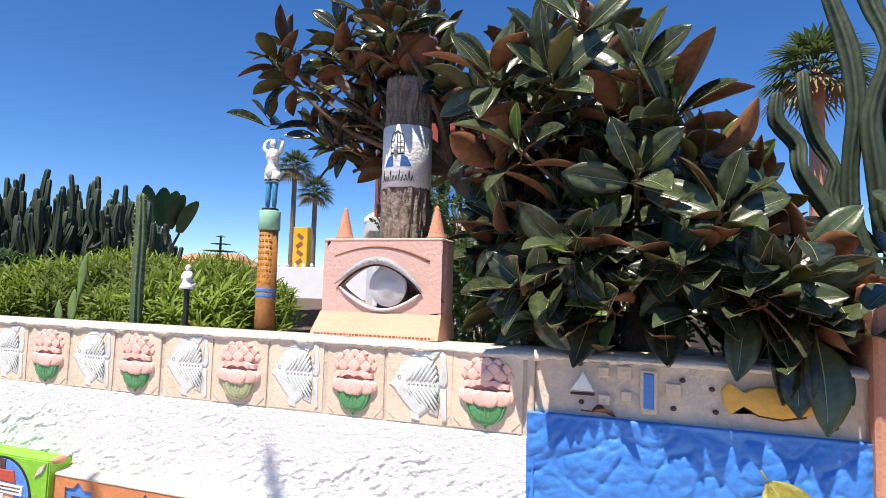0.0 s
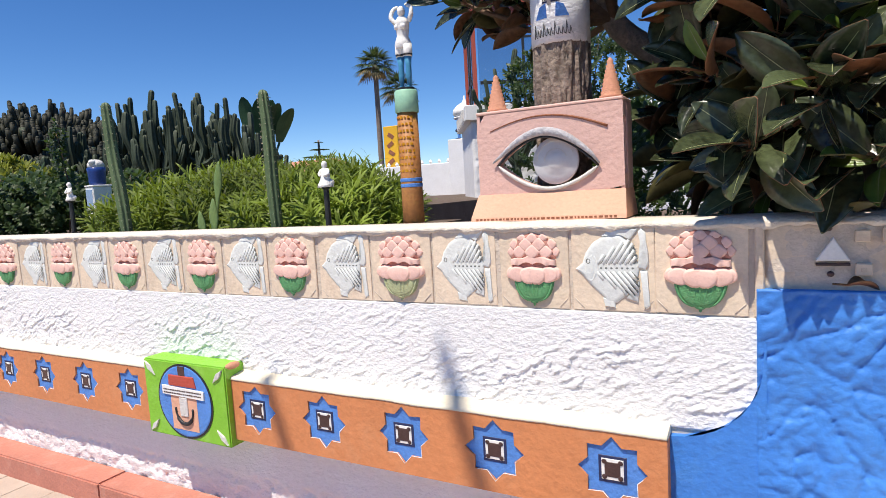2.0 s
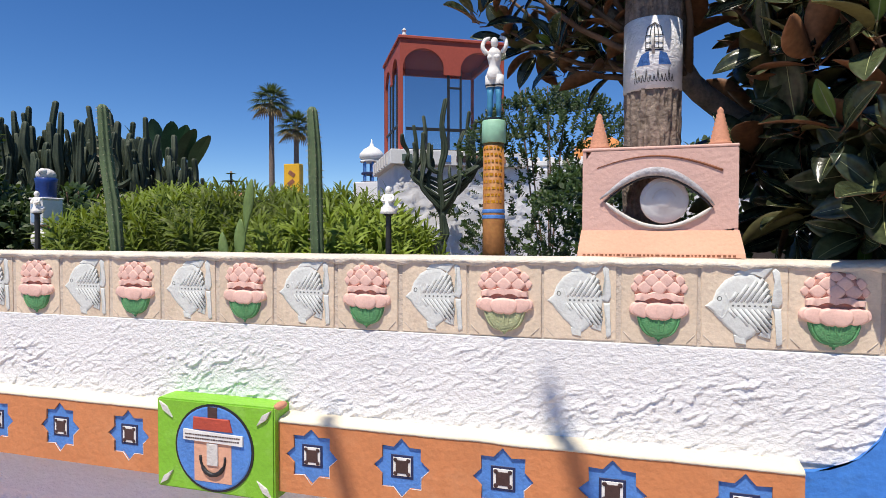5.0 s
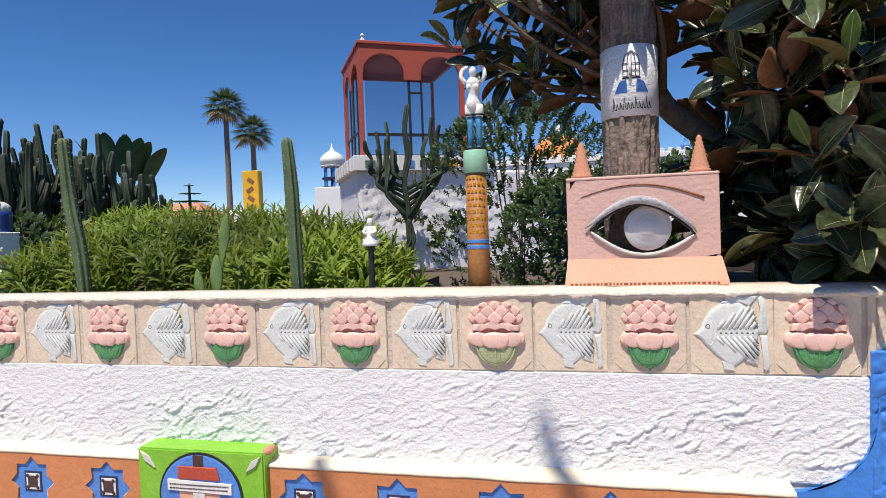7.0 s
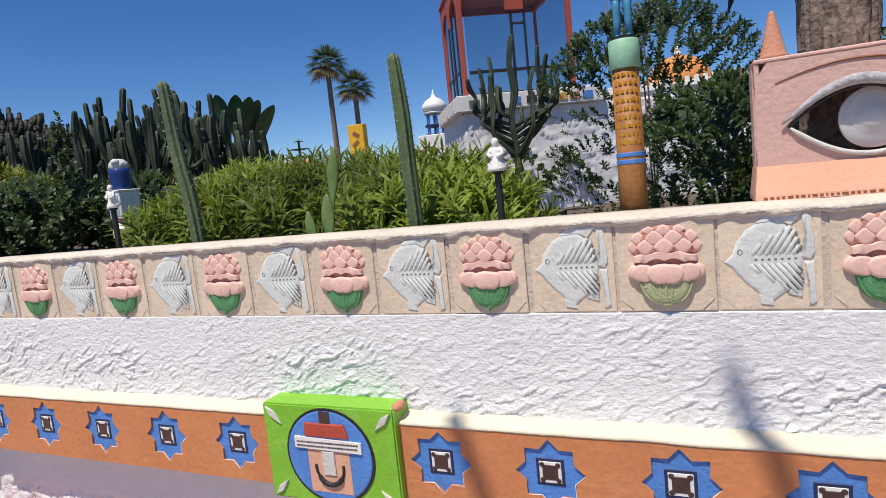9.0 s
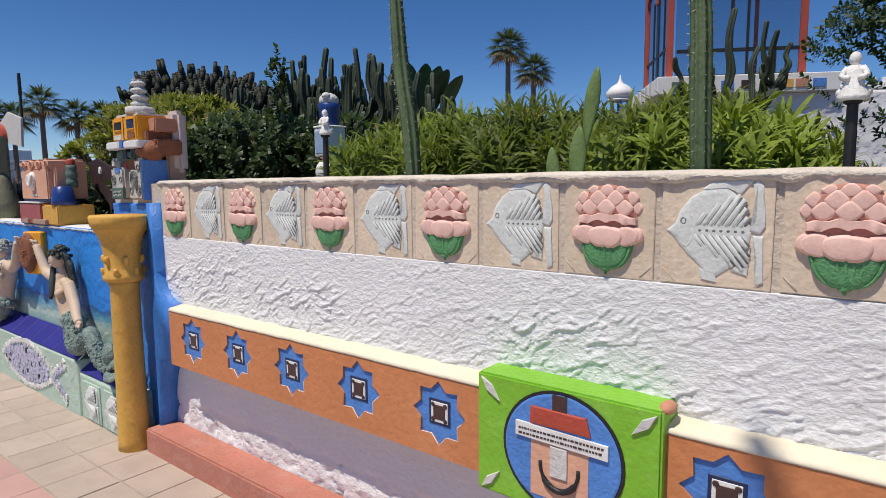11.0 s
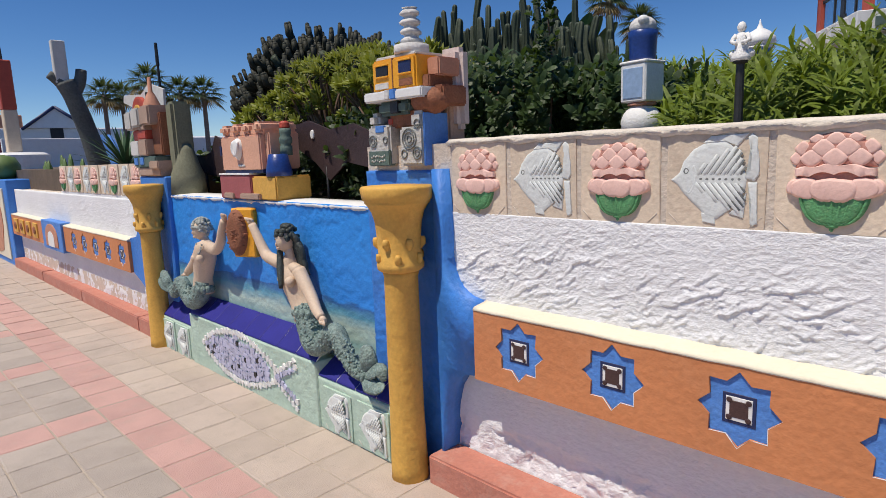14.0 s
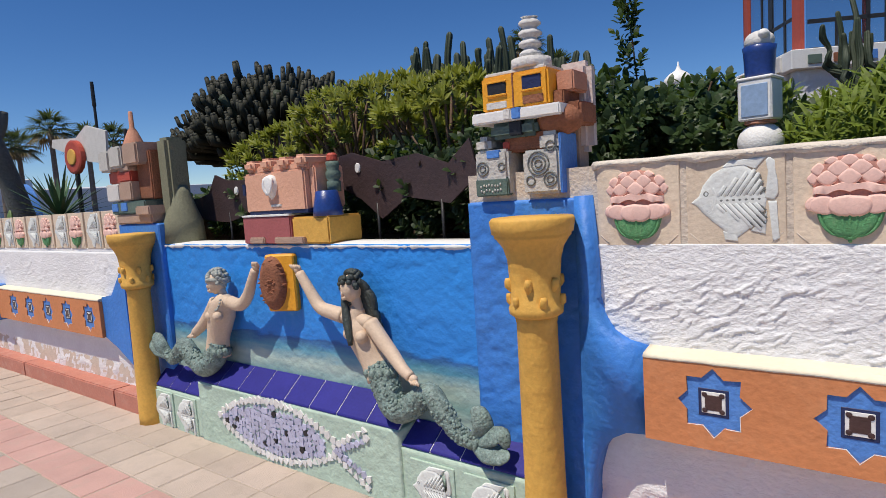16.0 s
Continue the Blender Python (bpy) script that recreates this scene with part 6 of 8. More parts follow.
# ---- cacti ----
def add_cactus(bm, points, radii, ribs=7, depth=0.28, knots=4, mat_index=0):
    pts = [Vector(p) for p in points]
    fine_p, fine_r = [], []
    for i in range(len(pts) - 1):
        for j in range(knots):
            t = j / knots
            p0, p3 = pts[max(i - 1, 0)], pts[min(i + 2, len(pts) - 1)]
            p1, p2 = pts[i], pts[i + 1]
            fine_p.append(0.5 * (2 * p1 + (p2 - p0) * t + (2 * p0 - 5 * p1 + 4 * p2 - p3) * t * t + (3 * p1 - p0 - 3 * p2 + p3) * t ** 3))
            fine_r.append(radii[i] * (1 - t) + radii[i + 1] * t)
    fine_p.append(pts[-1]), fine_r.append(radii[-1])
    d = (fine_p[-1] - fine_p[-2]).normalized()
    for s, q in ((0.35, 0.9), (0.7, 0.65), (0.9, 0.3)):
        fine_p.append(pts[-1] + d * radii[-1] * s), fine_r.append(radii[-1] * q)
    n, rings, side = ribs * 4, [], None
    for i, p in enumerate(fine_p):
        d = (fine_p[min(i + 1, len(fine_p) - 1)] - fine_p[max(i - 1, 0)]).normalized()
        side = d.orthogonal().normalized() if side is None else (side - d * side.dot(d)).normalized()
        up = d.cross(side)
        ring = []
        for j in range(n):
            a = 2 * math.pi * j / n
            r = fine_r[i] * (1 - depth * (0.5 - 0.5 * math.cos(a * ribs)))
            ring.append(bm.verts.new(p + r * (math.cos(a) * side + math.sin(a) * up)))
        rings.append(ring)
    for a, b in zip(rings, rings[1:]):
        for j in range(n):
            f = bm.faces.new((a[j], a[(j + 1) % n], b[(j + 1) % n], b[j]))
            f.material_index, f.smooth = mat_index, True
    bm.faces.new(rings[-1]), bm.faces.new(rings[0][::-1])
    return rings, n


def column_cactus(label, points, radii, ribs=7):
    ob = thing("column_cactus", label, "cactus", points[0], "slim column cacti behind the wall")
    o = Vector(points[0])
    bm = bmesh.new()
    rings, n = add_cactus(bm, [Vector(p) - o for p in points], radii, ribs, 0.34, 8)
    sp = bmesh.new()
    for ring in rings[1:-3]:
        c = sum((v.co for v in ring), Vector()) / n
        for j in range(0, n, 4):
            out = (ring[j].co - c).normalized()
            for k in range(2):
                d = (out + Vector((rng(-.7, .7), rng(-.7, .7), rng(-.7, .7)))).normalized()
                add_tube(sp, [ring[j].co, ring[j].co + d * 0.010], [0.0011, 0.0004], 3)
    part("stem", bm, CACTUS, ob, "ribbed green stem")
    part("spine_fur", sp, SPINE, ob, "pale spines", kind="stuff")
    return ob


column_cactus("slim ribbed green column cactus leaning behind the wall", [(-2.90, 0.25, 1.28), (-2.92, 0.25, 1.55), (-2.97, 0.26, 1.80), (-3.0, 0.27, 2.06)], [0.029, 0.033, 0.032, 0.025])
column_cactus("straight ribbed green column cactus behind the wall", [(-1.885, 0.33, 1.28), (-1.895, 0.33, 1.55), (-1.905, 0.34, 1.80), (-1.92, 0.345, 2.0)], [0.028, 0.031, 0.031, 0.024])


def pad(bm, base, d, length, width, thick=0.016):
    """A flat oval pad standing on base along d, facing -y."""
    d = Vector(d).normalized()
    side = d.cross(Vector((0.15, 1, 0))).normalized()
    nrm = side.cross(d)
    m = Matrix((side, nrm, d)).transposed().to_4x4()
    made = bmesh.ops.create_uvsphere(bm, u_segments=16, v_segments=12, radius=1)["verts"]
    for v in made:
        t = v.co.z * 0.5 + 0.5
        w = 0.65 + 0.5 * t - 0.15 * t * t
        wave = 0.15 * math.sin(t * 7)
        v.co = Vector(base) + m.to_3x3() @ Vector((v.co.x * width / 2 * w, v.co.y * thick + wave * 0.05 * v.co.x, t * length))
    for f in {f for v in made for f in v.link_faces}:
        f.smooth = True
    return bm


op = thing("prickly_pear", "tall flat green cactus blades behind the wall", "cactus", (-2.25, 0.27, 1.28))
part("pad", pad(bmesh.new(), (0.0, 0, 0.0), (0.05, 0, 1), 0.25, 0.064, 0.011), PADGREEN, op)
part("pad", pad(bmesh.new(), (0.02, 0.01, 0.15), (0.16, 0, 1), 0.28, 0.052, 0.011), PADGREEN, op)
part("pad", pad(bmesh.new(), (-0.06, -0.01, 0.0), (-0.10, 0, 1), 0.19, 0.05, 0.010), PADGREEN, op)


def candelabra(name, label, at, arms, material, ribs=5, group=""):
    """A tree cactus of upright arms: (foot offset, bend, tip, radius)."""
    ob = thing(name, label, "cactus", at, group)
    for foot, bend, tip, r in arms:
        bm = bmesh.new()
        mids = [Vector(bend).lerp(Vector(tip), q) + Vector((rng(-.05, .05), rng(-.04, .04), 0)) for q in (0.25, 0.5, 0.75)]
        add_cactus(bm, [foot, bend, *mids, tip], [r * 0.8] + [r * rng(0.75, 1.2) for _ in range(4)] + [r * 0.8], ribs, 0.42, 3)
        if len(arms) > 14 and random.random() < 0.6:
            s = random.choice((-1, 1)) * rng(0.12, 0.22)
            add_cactus(bm, [mids[0], mids[0] + Vector((s, rng(-.1, .1), 0.10)), mids[0] + Vector((s * 1.15, 0, rng(0.25, 0.5)))], [r * 0.6, r * 0.8, r * 0.6], ribs, 0.42, 2)
        part("arm", bm, material, ob)
    return ob


def arms_of(n, spread, top, r, low=0.2):
    out = []
    for i in range(n):
        a, q = rng(0, 6.28), math.sqrt(rng(0.02, 1))
        x, y = spread * q * math.cos(a), spread * q * math.sin(a)
        h = top * (1 - 0.28 * q * q) * rng(0.66, 1.03)
        foot = Vector((x * 0.35, y * 0.35, rng(0, low)))
        out.append((foot, Vector((x * 0.95, y * 0.95, foot.z + 0.25 * h)), Vector((x * 1.05 + rng(-.06, .06), y * 1.05, h)), r * rng(0.8, 1.15)))
    return out


for at, n, spread, top in (((-8.55, 4.3, 1.28), 15, 0.55, 1.75), ((-7.75, 4.0, 1.28), 17, 0.60, 1.98), ((-7.0, 4.2, 1.28), 16, 0.60, 1.85), ((-6.35, 4.4, 1.28), 12, 0.45, 1.50), ((-7.6, 5.0, 1.28), 14, 0.8, 1.9), ((-8.9, 3.4, 1.28), 10, 0.4, 1.45)):
    candelabra("candelabra_cactus", "large dark green many-armed candelabra cactus", at, arms_of(int(n * 2.3), spread * 1.15, top, 0.050), DARKCACTUS, 5, "dark candelabra cacti")
candelabra("candelabra_cactus", "branching candelabra cactus before the white building", (-3.55, 7.9, 0.85),
           [((0, 0, 0), (0, 0, 0.3), (0, 0, 0.9), 0.075), ((0, 0, 0.43), (-0.02, 0, 1.23), (0.05, 0, 2.88), 0.060)] + [((0.0, 0, 0.88 + 0.1 * i), (0.50 * s * (0.5 + 0.14 * i), rng(-.2, .2), 1.28 + 0.08 * i), (0.56 * s * (0.5 + 0.14 * i) + 0.02, rng(-.2, .2), 1.98 + 0.17 * (i * 7 % 5)), 0.042) for i in range(7) for s in (-1, 1)],
           DARKCACTUS, 5, "")
candelabra("candelabra_cactus", "tall upright grey-green cactus beside the tree", (1.42, 0.95, 1.28),
           [((0, 0, 0.2), (0.02, 0, 0.7), (0.06, 0, 1.95), 0.042), ((0, 0, 0.3), (-0.12, 0, 0.6), (-0.20, 0, 1.62), 0.040), ((-0.05, 0, 0.4), (-0.26, 0, 0.75), (-0.40, 0, 1.18), 0.036), ((0.05, 0, 0.3), (0.22, 0.05, 0.6), (0.24, 0.05, 1.8), 0.042),
            ((0, 0, 0), (0, 0, 0.3), (0.02, 0, 0.8), 0.05), ((-.02, 0, .5), (-.05, -.05, .8), (-.06, -.05, 1.85), .040), ((-.04, 0, .5), (-.18, .08, .72), (-.28, .1, 1.3), .036), ((.05, .1, .3), (.14, .1, .7), (.16, .12, 1.9), .04)],
           DARKCACTUS, 5, "")
FINGERSKIN = mat("dark_finger_skin", (0.022, 0.024, 0.012), 0.7, 0.4, 8, 40, 0.3, dirt=(0.10, 0.08, 0.05), dirt_amount=0.5)
# the far dark mass of short fingers
for at, rad, hgt in (((-11.65, 4.6, 1.28), 1.75, 2.25), ((-10.4, 4.9, 1.28), 1.15, 1.75)):
    bush = thing("finger_euphorbia", "large dark rounded bush of short upright fleshy fingers", "cactus", at, "dark finger bushes")
    bm = bmesh.new()
    for i in range(1000):
        a, b = rng(0, 6.28), math.asin(rng(0.02, 1))
        d = Vector((math.cos(a) * math.cos(b), math.sin(a) * math.cos(b), math.sin(b)))
        if d.y > 0.75:
            continue
        p = Vector((d.x * rad, d.y * rad, 0.75 * hgt * 0.5 + d.z * hgt * 0.6)) * (rng(0.80, 0.96) + 0.10 * noise.noise((d.x * 3, d.y * 3, d.z * 3)))
        l = rng(0.05, 0.15)
        e = p + (d * 0.4 + Vector((0, 0, 1))).normalized() * l
        add_tube(bm, [p - d * 0.35, p, e], [0.038, 0.042, 0.034], 6)
        add_ball(bm, e, (0.034, 0.034, 0.032), u=6, v=4)
    part("finger_mass", bm, FINGERSKIN, bush, kind="stuff")
    for i in range(9):
        a = 0.7 * i
        part("limb", tube([(0, 0, 0), (0.3 * rad * math.cos(a), 0.3 * rad * math.sin(a), 0.45 * hgt), (0.7 * rad * math.cos(a), 0.7 * rad * math.sin(a), 0.72 * hgt)], [0.14, 0.10, 0.06], 7, knots=2), DARKCACTUS, bush)


def blade(bm, base, d, length, width, bend, n=7, fold=0.25, mat_index=0):
    d = Vector(d).normalized()
    side = d.cross(Vector((0, 0, 1))).normalized() if abs(d.z) < 0.99 else Vector((1, 0, 0))
    rows = []
    for i in range(n + 1):
        t = i / n
        c = Vector(base) + d * length * t + Vector((0, 0, -bend * length * t * t))
        w = width / 2 * (math.sin(math.pi * (0.12 + 0.86 * t)) ** 0.7)
        rows.append([bm.verts.new(c - side * w + Vector((0, 0, w * fold))), bm.verts.new(c), bm.verts.new(c + side * w + Vector((0, 0, w * fold)))])
    for a, b in zip(rows, rows[1:]):
        for j in range(2):
            f = bm.faces.new((a[j], a[j + 1], b[j + 1], b[j]))
            f.material_index = mat_index
    return bm


strel = thing("bird_of_paradise", "tall paddle-leaved plant beside the dark cacti", "plant", (-8.4, 6.7, 1.28))
for i in range(9):
    a = -0.9 + 0.25 * i
    b = (0.25 * math.sin(a), rng(-.2, .2), 0.0)
    tip = Vector((0.65 * math.sin(a), rng(-.2, .2), 1.15 + 0.25 * math.cos(a)))
    part("leaf_stalk", tube([b, tip * 0.6, tip], [0.035, 0.03, 0.02], 6, knots=2), AGAVE, strel)
    part("leaf_blade", blade(bmesh.new(), tip, (math.sin(a) * 0.7, -0.2, 0.9), 0.95, 0.30, 0.22), AGAVE, strel)
ag = thing("agave", "spiky green rosette plant on the far wall", "plant", (-11.5, 1.1, 1.28))
for i in range(46):
    a, e = 2.4 * i, 0.25 + 1.15 * (i / 46)
    part("leaf_blade", blade(bmesh.new(), (0, 0, 0), (math.cos(a) * math.cos(e), math.sin(a) * math.cos(e), math.sin(e)), rng(0.55, 0.75), 0.045, 0.12, 5), AGAVE, ag)


# ---- palms ----
def palm(label, at, height, spread, trunk_r, n=34, skirt=True, trunk_mat=None):
    ob = thing("palm_tree", label, "palm tree", at, "fan palms")
    part("trunk", lathe([(trunk_r * 1.25, 0), (trunk_r, height * 0.1), (trunk_r * 0.8, height * 0.85), (trunk_r * 1.1, height * 0.97), (trunk_r * 0.5, height)], 10, wobble=0.15), trunk_mat or BARK, ob, smooth=60)
    fr = bmesh.new()
    for i in range(n):
        a = 2.4 * i
        e = 1.35 - 2.0 * (i / n)
        dry = 1 if (skirt and i > n * 0.80) else 0
        d = Vector((math.cos(a) * math.cos(e), math.sin(a) * math.cos(e), math.sin(e)))
        hub = Vector((0, 0, height * 0.985)) + d * spread * 0.42
        add_tube(fr, [(0, 0, height * 0.98), hub], [spread * 0.018, spread * 0.010], 4, dry)
        side = d.cross(Vector((0, 0, 1))).normalized()
        for k in range(13):
            f = (k - 6) / 6
            b = (d * math.cos(f * 1.35) + side * math.sin(f * 1.35)).normalized()
            blade(fr, hub, b + Vector((0, 0, -0.12)), spread * 0.55 * (1 - 0.18 * f * f), spread * 0.055, 0.32, 3, 0.3, dry)
    part("crown", fr, [PALMLEAF, DRYPALM], ob, "fan-shaped fronds")
    return ob


palm("tall slim fan palm against the sky", (-18.46, 26.06, 1.28), 7.2, 1.35, 0.16)
palm("shorter slim fan palm against the sky", (-15.63, 23.74, 1.28), 5.3, 1.15, 0.15)
for x, y, z in ((-33.5, 7.4, 4.5), (-35.2, 8.7, 4.6), (-30.6, 9.7, 4.4), (-30.2, 10.6, 4.4), (-31.0, 8.5, 4.9)):
    palm("fan palm in a distant group", (x, y, 0), z, 1.15, 0.12, 26)
palm("fan palm with an orange-brown trunk behind the tree", (2.02, 4.75, 1.28), 2.62, 0.62, 0.085, 34, True, TERRA)



# ---- block robot on the near pillar ----
def blocks(parent, rows):
    for name, x0, x1, y0, y1, z0, z1, m, bev in rows:
        part(name, box(x0, x1, y0, y1, z0, z1, bev, segs=2), m, parent, smooth=35)


SWIRL = mat("swirl_plaster", (0.52, 0.50, 0.46), 0.85, 0.12, 16, 90, 0.6, 60, dirt=(0.32, 0.33, 0.31), dirt_amount=0.6)
DARKGREEN = mat("dark_green_paint", (0.10, 0.15, 0.125), 0.7, 0.2, 14, 90, 0.3)
TANBLOCK = mat("tan_block", (0.42, 0.29, 0.22), 0.85, 0.15, 10, 90, 0.4)
bot = thing("block_robot", "cast block robot with an amber head on the blue pillar", "sculpture", (-4.6, 0.0, 1.272))
blocks(bot, (("leg", -0.20, -0.06, -0.035, 0.12, 0.012, 0.180, SWIRL, 0.010), ("leg_lump", -0.20, -0.135, -0.034, 0.10, 0.170, 0.232, SWIRL, 0.018), ("leg", -0.002, 0.140, -0.035, 0.11, 0.012, 0.165, SWIRL, 0.010),
             ("leg_lump", 0.062, 0.140, -0.035, 0.10, 0.155, 0.225, SWIRL, 0.016), ("leg_side", 0.138, 0.146, -0.033, 0.10, 0.012, 0.215, STARBLUE, 0.003), ("spine_block", -0.10, 0.150, 0.10, 0.20, 0.0, 0.26, TANBLOCK, 0.01),
             ("leg_band", -0.199, -0.062, -0.038, 0.0, 0.014, 0.078, DARKGREEN, 0.004), ("blue_patch", -0.145, -0.092, -0.039, 0.0, 0.150, 0.178, STARBLUE, 0.002), ("hip", -0.085, 0.10, -0.01, 0.14, 0.165, 0.235, RUST, 0.008),
             ("jaw", -0.13, 0.06, -0.035, 0.14, 0.215, 0.272, DARKGREEN, 0.014), ("jaw_patch", -0.045, 0.005, -0.039, 0.1, 0.222, 0.270, BLACK, 0.003), ("red_patch", -0.09, -0.06, -0.014, 0.1, 0.18, 0.205, RED, 0.003),
             ("tray", -0.19, 0.160, -0.055, 0.14, 0.272, 0.312, PALE, 0.006), ("tray_square", -0.055, -0.025, -0.059, 0, 0.276, 0.314, GREYPLASTER, 0.003), ("tray_square", -0.022, 0.012, -0.060, 0, 0.276, 0.314, STARBLUE, 0.003),
             ("head", -0.155, 0.110, -0.032, 0.14, 0.312, 0.438, ROBOTORANGE, 0.008), ("head_top", -0.150, 0.095, -0.015, 0.14, 0.436, 0.452, GREYPLASTER, 0.005), ("seam", -0.028, -0.022, -0.0345, 0, 0.314, 0.436, RUST, 0.001),
             ("eye_pane", -0.128, -0.052, -0.035, 0, 0.370, 0.412, BLACK, 0.002), ("eye_pane", 0.012, 0.085, -0.035, 0, 0.372, 0.418, NAVY, 0.002), ("cheek_pane", -0.135, -0.052, -0.035, 0, 0.322, 0.346, GREYPLASTER, 0.002), ("cheek_pane", 0.012, 0.092, -0.035, 0, 0.324, 0.352, RUST, 0.002),
             ("side_step", 0.108, 0.150, 0.0, 0.15, 0.312, 0.36, RUST, 0.005), ("side_step", 0.108, 0.175, 0.03, 0.15, 0.355, 0.425, TERRA, 0.006), ("side_step", 0.10, 0.20, 0.02, 0.16, 0.24, 0.318, RUST, 0.008),
             ("back_slab", 0.055, 0.190, 0.13, 0.20, 0.15, 0.470, mat("pale_pink_plaster", (0.62, 0.52, 0.48), 0.85, 0.12, 9, 80, 0.4), 0.022)))
for x0, x1, z in ((-0.130, -0.050, 0.412), (0.010, 0.087, 0.419), (-0.130, -0.050, 0.366), (0.010, 0.087, 0.367)):
    part("pane_frame", box(x0, x1, -0.039, -0.03, z, z + 0.006, 0.001), ROBOTORANGE, bot)
part("shoulder_bowl", add_ball(bmesh.new(), (0.12, 0.03, 0.262), (0.085, 0.07, 0.055)), RUST, bot, "rusty orange bowl")
for x, z, r in ((-0.165, 0.115, 0.024), (-0.165, 0.115, 0.012), (-0.085, 0.118, 0.013), (0.062, 0.118, 0.040), (0.062, 0.118, 0.027), (0.062, 0.118, 0.013), (0.105, 0.062, 0.024), (0.105, 0.062, 0.012), (0.030, 0.06, 0.016), (0.11, 0.175, 0.016)):
    part("swirl", tube([(x + r * math.cos(a), -0.037, z + r * math.sin(a)) for a in (2 * math.pi * i / 14 for i in range(15))], 0.003, 5), FISHDARK, bot)
for i in range(16):
    part("dot", add_ball(bmesh.new(), (-0.175 + 0.012 * (i % 8) + rng(-.002, .002), -0.039, 0.032 + 0.02 * (i // 8) + rng(-.004, .004)), (0.004, 0.003, 0.005), u=6, v=4), SWIRL, bot)
part("neck_disc", lathe([(0.068, 0.452), (0.072, 0.456), (0.070, 0.485), (0.060, 0.488)], 20, (0.015, 0.04, 0)), GREYPLASTER, bot, "grey-blue disc", 40)
prof = []
for i in range(4):
    z = 0.488 + i * 0.035
    w = 0.046 - 0.003 * i
    prof += [(w * 0.62, z), (w, z + 0.008), (w * 1.02, z + 0.016), (w * 0.8, z + 0.024), (w * 0.6, z + 0.030)]
part("spire", lathe(prof + [(0.030, 0.628)], 14, (0.015, 0.04, 0), wobble=0.35), GREYPLASTER, bot, "lumpy stacked stone spire", 60)

# ---- block robot on the far pillar ----
bot2 = thing("block_figure", "stacked cast block figure with a cone hat on the wall", "sculpture", (-7.35, 0.02, 1.237))
blocks(bot2, (("foot_block", -0.26, 0.18, -0.06, 0.16, 0.0, 0.07, TANBLOCK, 0.01), ("foot_step", 0.03, 0.20, -0.08, 0.1, 0.05, 0.11, TANBLOCK, 0.008), ("blue_block", -0.29, 0.14, -0.07, 0.16, 0.065, 0.145, DARKGREEN, 0.008), ("blue_face", -0.28, -0.20, -0.075, 0, 0.085, 0.135, STARBLUE, 0.003), ("blue_face", -0.16, -0.08, -0.075, 0, 0.085, 0.138, STARBLUE, 0.003),
              ("middle_block", -0.34, -0.17, -0.07, 0.16, 0.150, 0.262, GREYPLASTER, 0.008), ("middle_block", -0.16, 0.0, -0.075, 0.16, 0.150, 0.268, TANBLOCK, 0.008), ("middle_core", -0.01, 0.16, -0.02, 0.16, 0.150, 0.45, RUST, 0.008), ("red_block", -0.37, -0.21, -0.03, 0.14, 0.265, 0.345, RED, 0.008), ("red_block", -0.19, -0.02, -0.06, 0.14, 0.270, 0.335, RED, 0.008),
              ("top_shelf", -0.16, -0.02, -0.065, 0.12, 0.335, 0.365, TANBLOCK, 0.006), ("top_block", -0.40, -0.26, -0.075, 0.13, 0.345, 0.480, SWIRL, 0.012), ("top_block", -0.23, -0.08, -0.085, 0.13, 0.360, 0.495, SWIRL, 0.012), ("top_block", -0.05, 0.13, -0.085, 0.13, 0.365, 0.500, TANBLOCK, 0.012), ("back_slab", 0.17, 0.29, 0.02, 0.16, 0.0, 0.515, OLIVE, 0.02)))
part("mound", lathe([(0.125, -0.13), (0.115, 0.0), (0.085, 0.08), (0.06, 0.17), (0.04, 0.22)], 16, (0.26, 0.10, 0)), OLIVE, bot2, smooth=60)
part("cone_hat", lathe([(0.075, 0.49), (0.072, 0.50), (0.030, 0.60), (0.016, 0.62), (0.014, 0.72), (0.010, 0.725)], 14, (-0.17, 0.06, 0)), TERRA, bot2, "terracotta cone", 50)
part("rod", lathe([(0.014, 0.5), (0.013, 0.62), (0.010, 0.63)], 10, (-0.30, 0.08, 0)), STEEL, bot2)

# ---- castle box ----
castle = thing("castle_box", "orange castle-shaped planter with a white emblem on the wall", "sculpture", (-6.0, 0.03, 1.108))
blocks(castle, (("plinth", -0.28, 0.10, -0.05, 0.18, 0.0, 0.14, mat("dusty_red_paint", (0.36, 0.10, 0.10), 0.7, 0.12, 9, 80, 0.2), 0.006), ("plinth_side", 0.10, 0.36, -0.04, 0.18, 0.0, 0.13, OCHRE, 0.008), ("plinth_foot", -0.22, -0.10, -0.062, 0.0, 0.0, 0.035, TANBLOCK, 0.006), ("plinth_foot", -0.02, 0.20, -0.062, 0.0, 0.0, 0.035, TANBLOCK, 0.006),
                ("white_line", -0.28, 0.10, -0.055, 0.18, 0.138, 0.148, PALE, 0.002), ("dark_gap", -0.24, 0.22, -0.03, 0.18, 0.148, 0.168, NAVY, 0.003), ("body", -0.255, 0.21, -0.035, 0.19, 0.160, 0.36, PEACH, 0.008), ("neck", -0.235, 0.225, -0.02, 0.19, 0.355, 0.395, PEACH, 0.008), ("side_wall", 0.205, 0.25, 0.0, 0.19, 0.165, 0.37, PEACH, 0.008), ("tab", -0.05, 0.03, -0.039, 0.0, 0.185, 0.197, GREYPLASTER, 0.002), ("notch", -0.27, -0.245, -0.04, 0.1, 0.25, 0.31, NAVY, 0.003)))
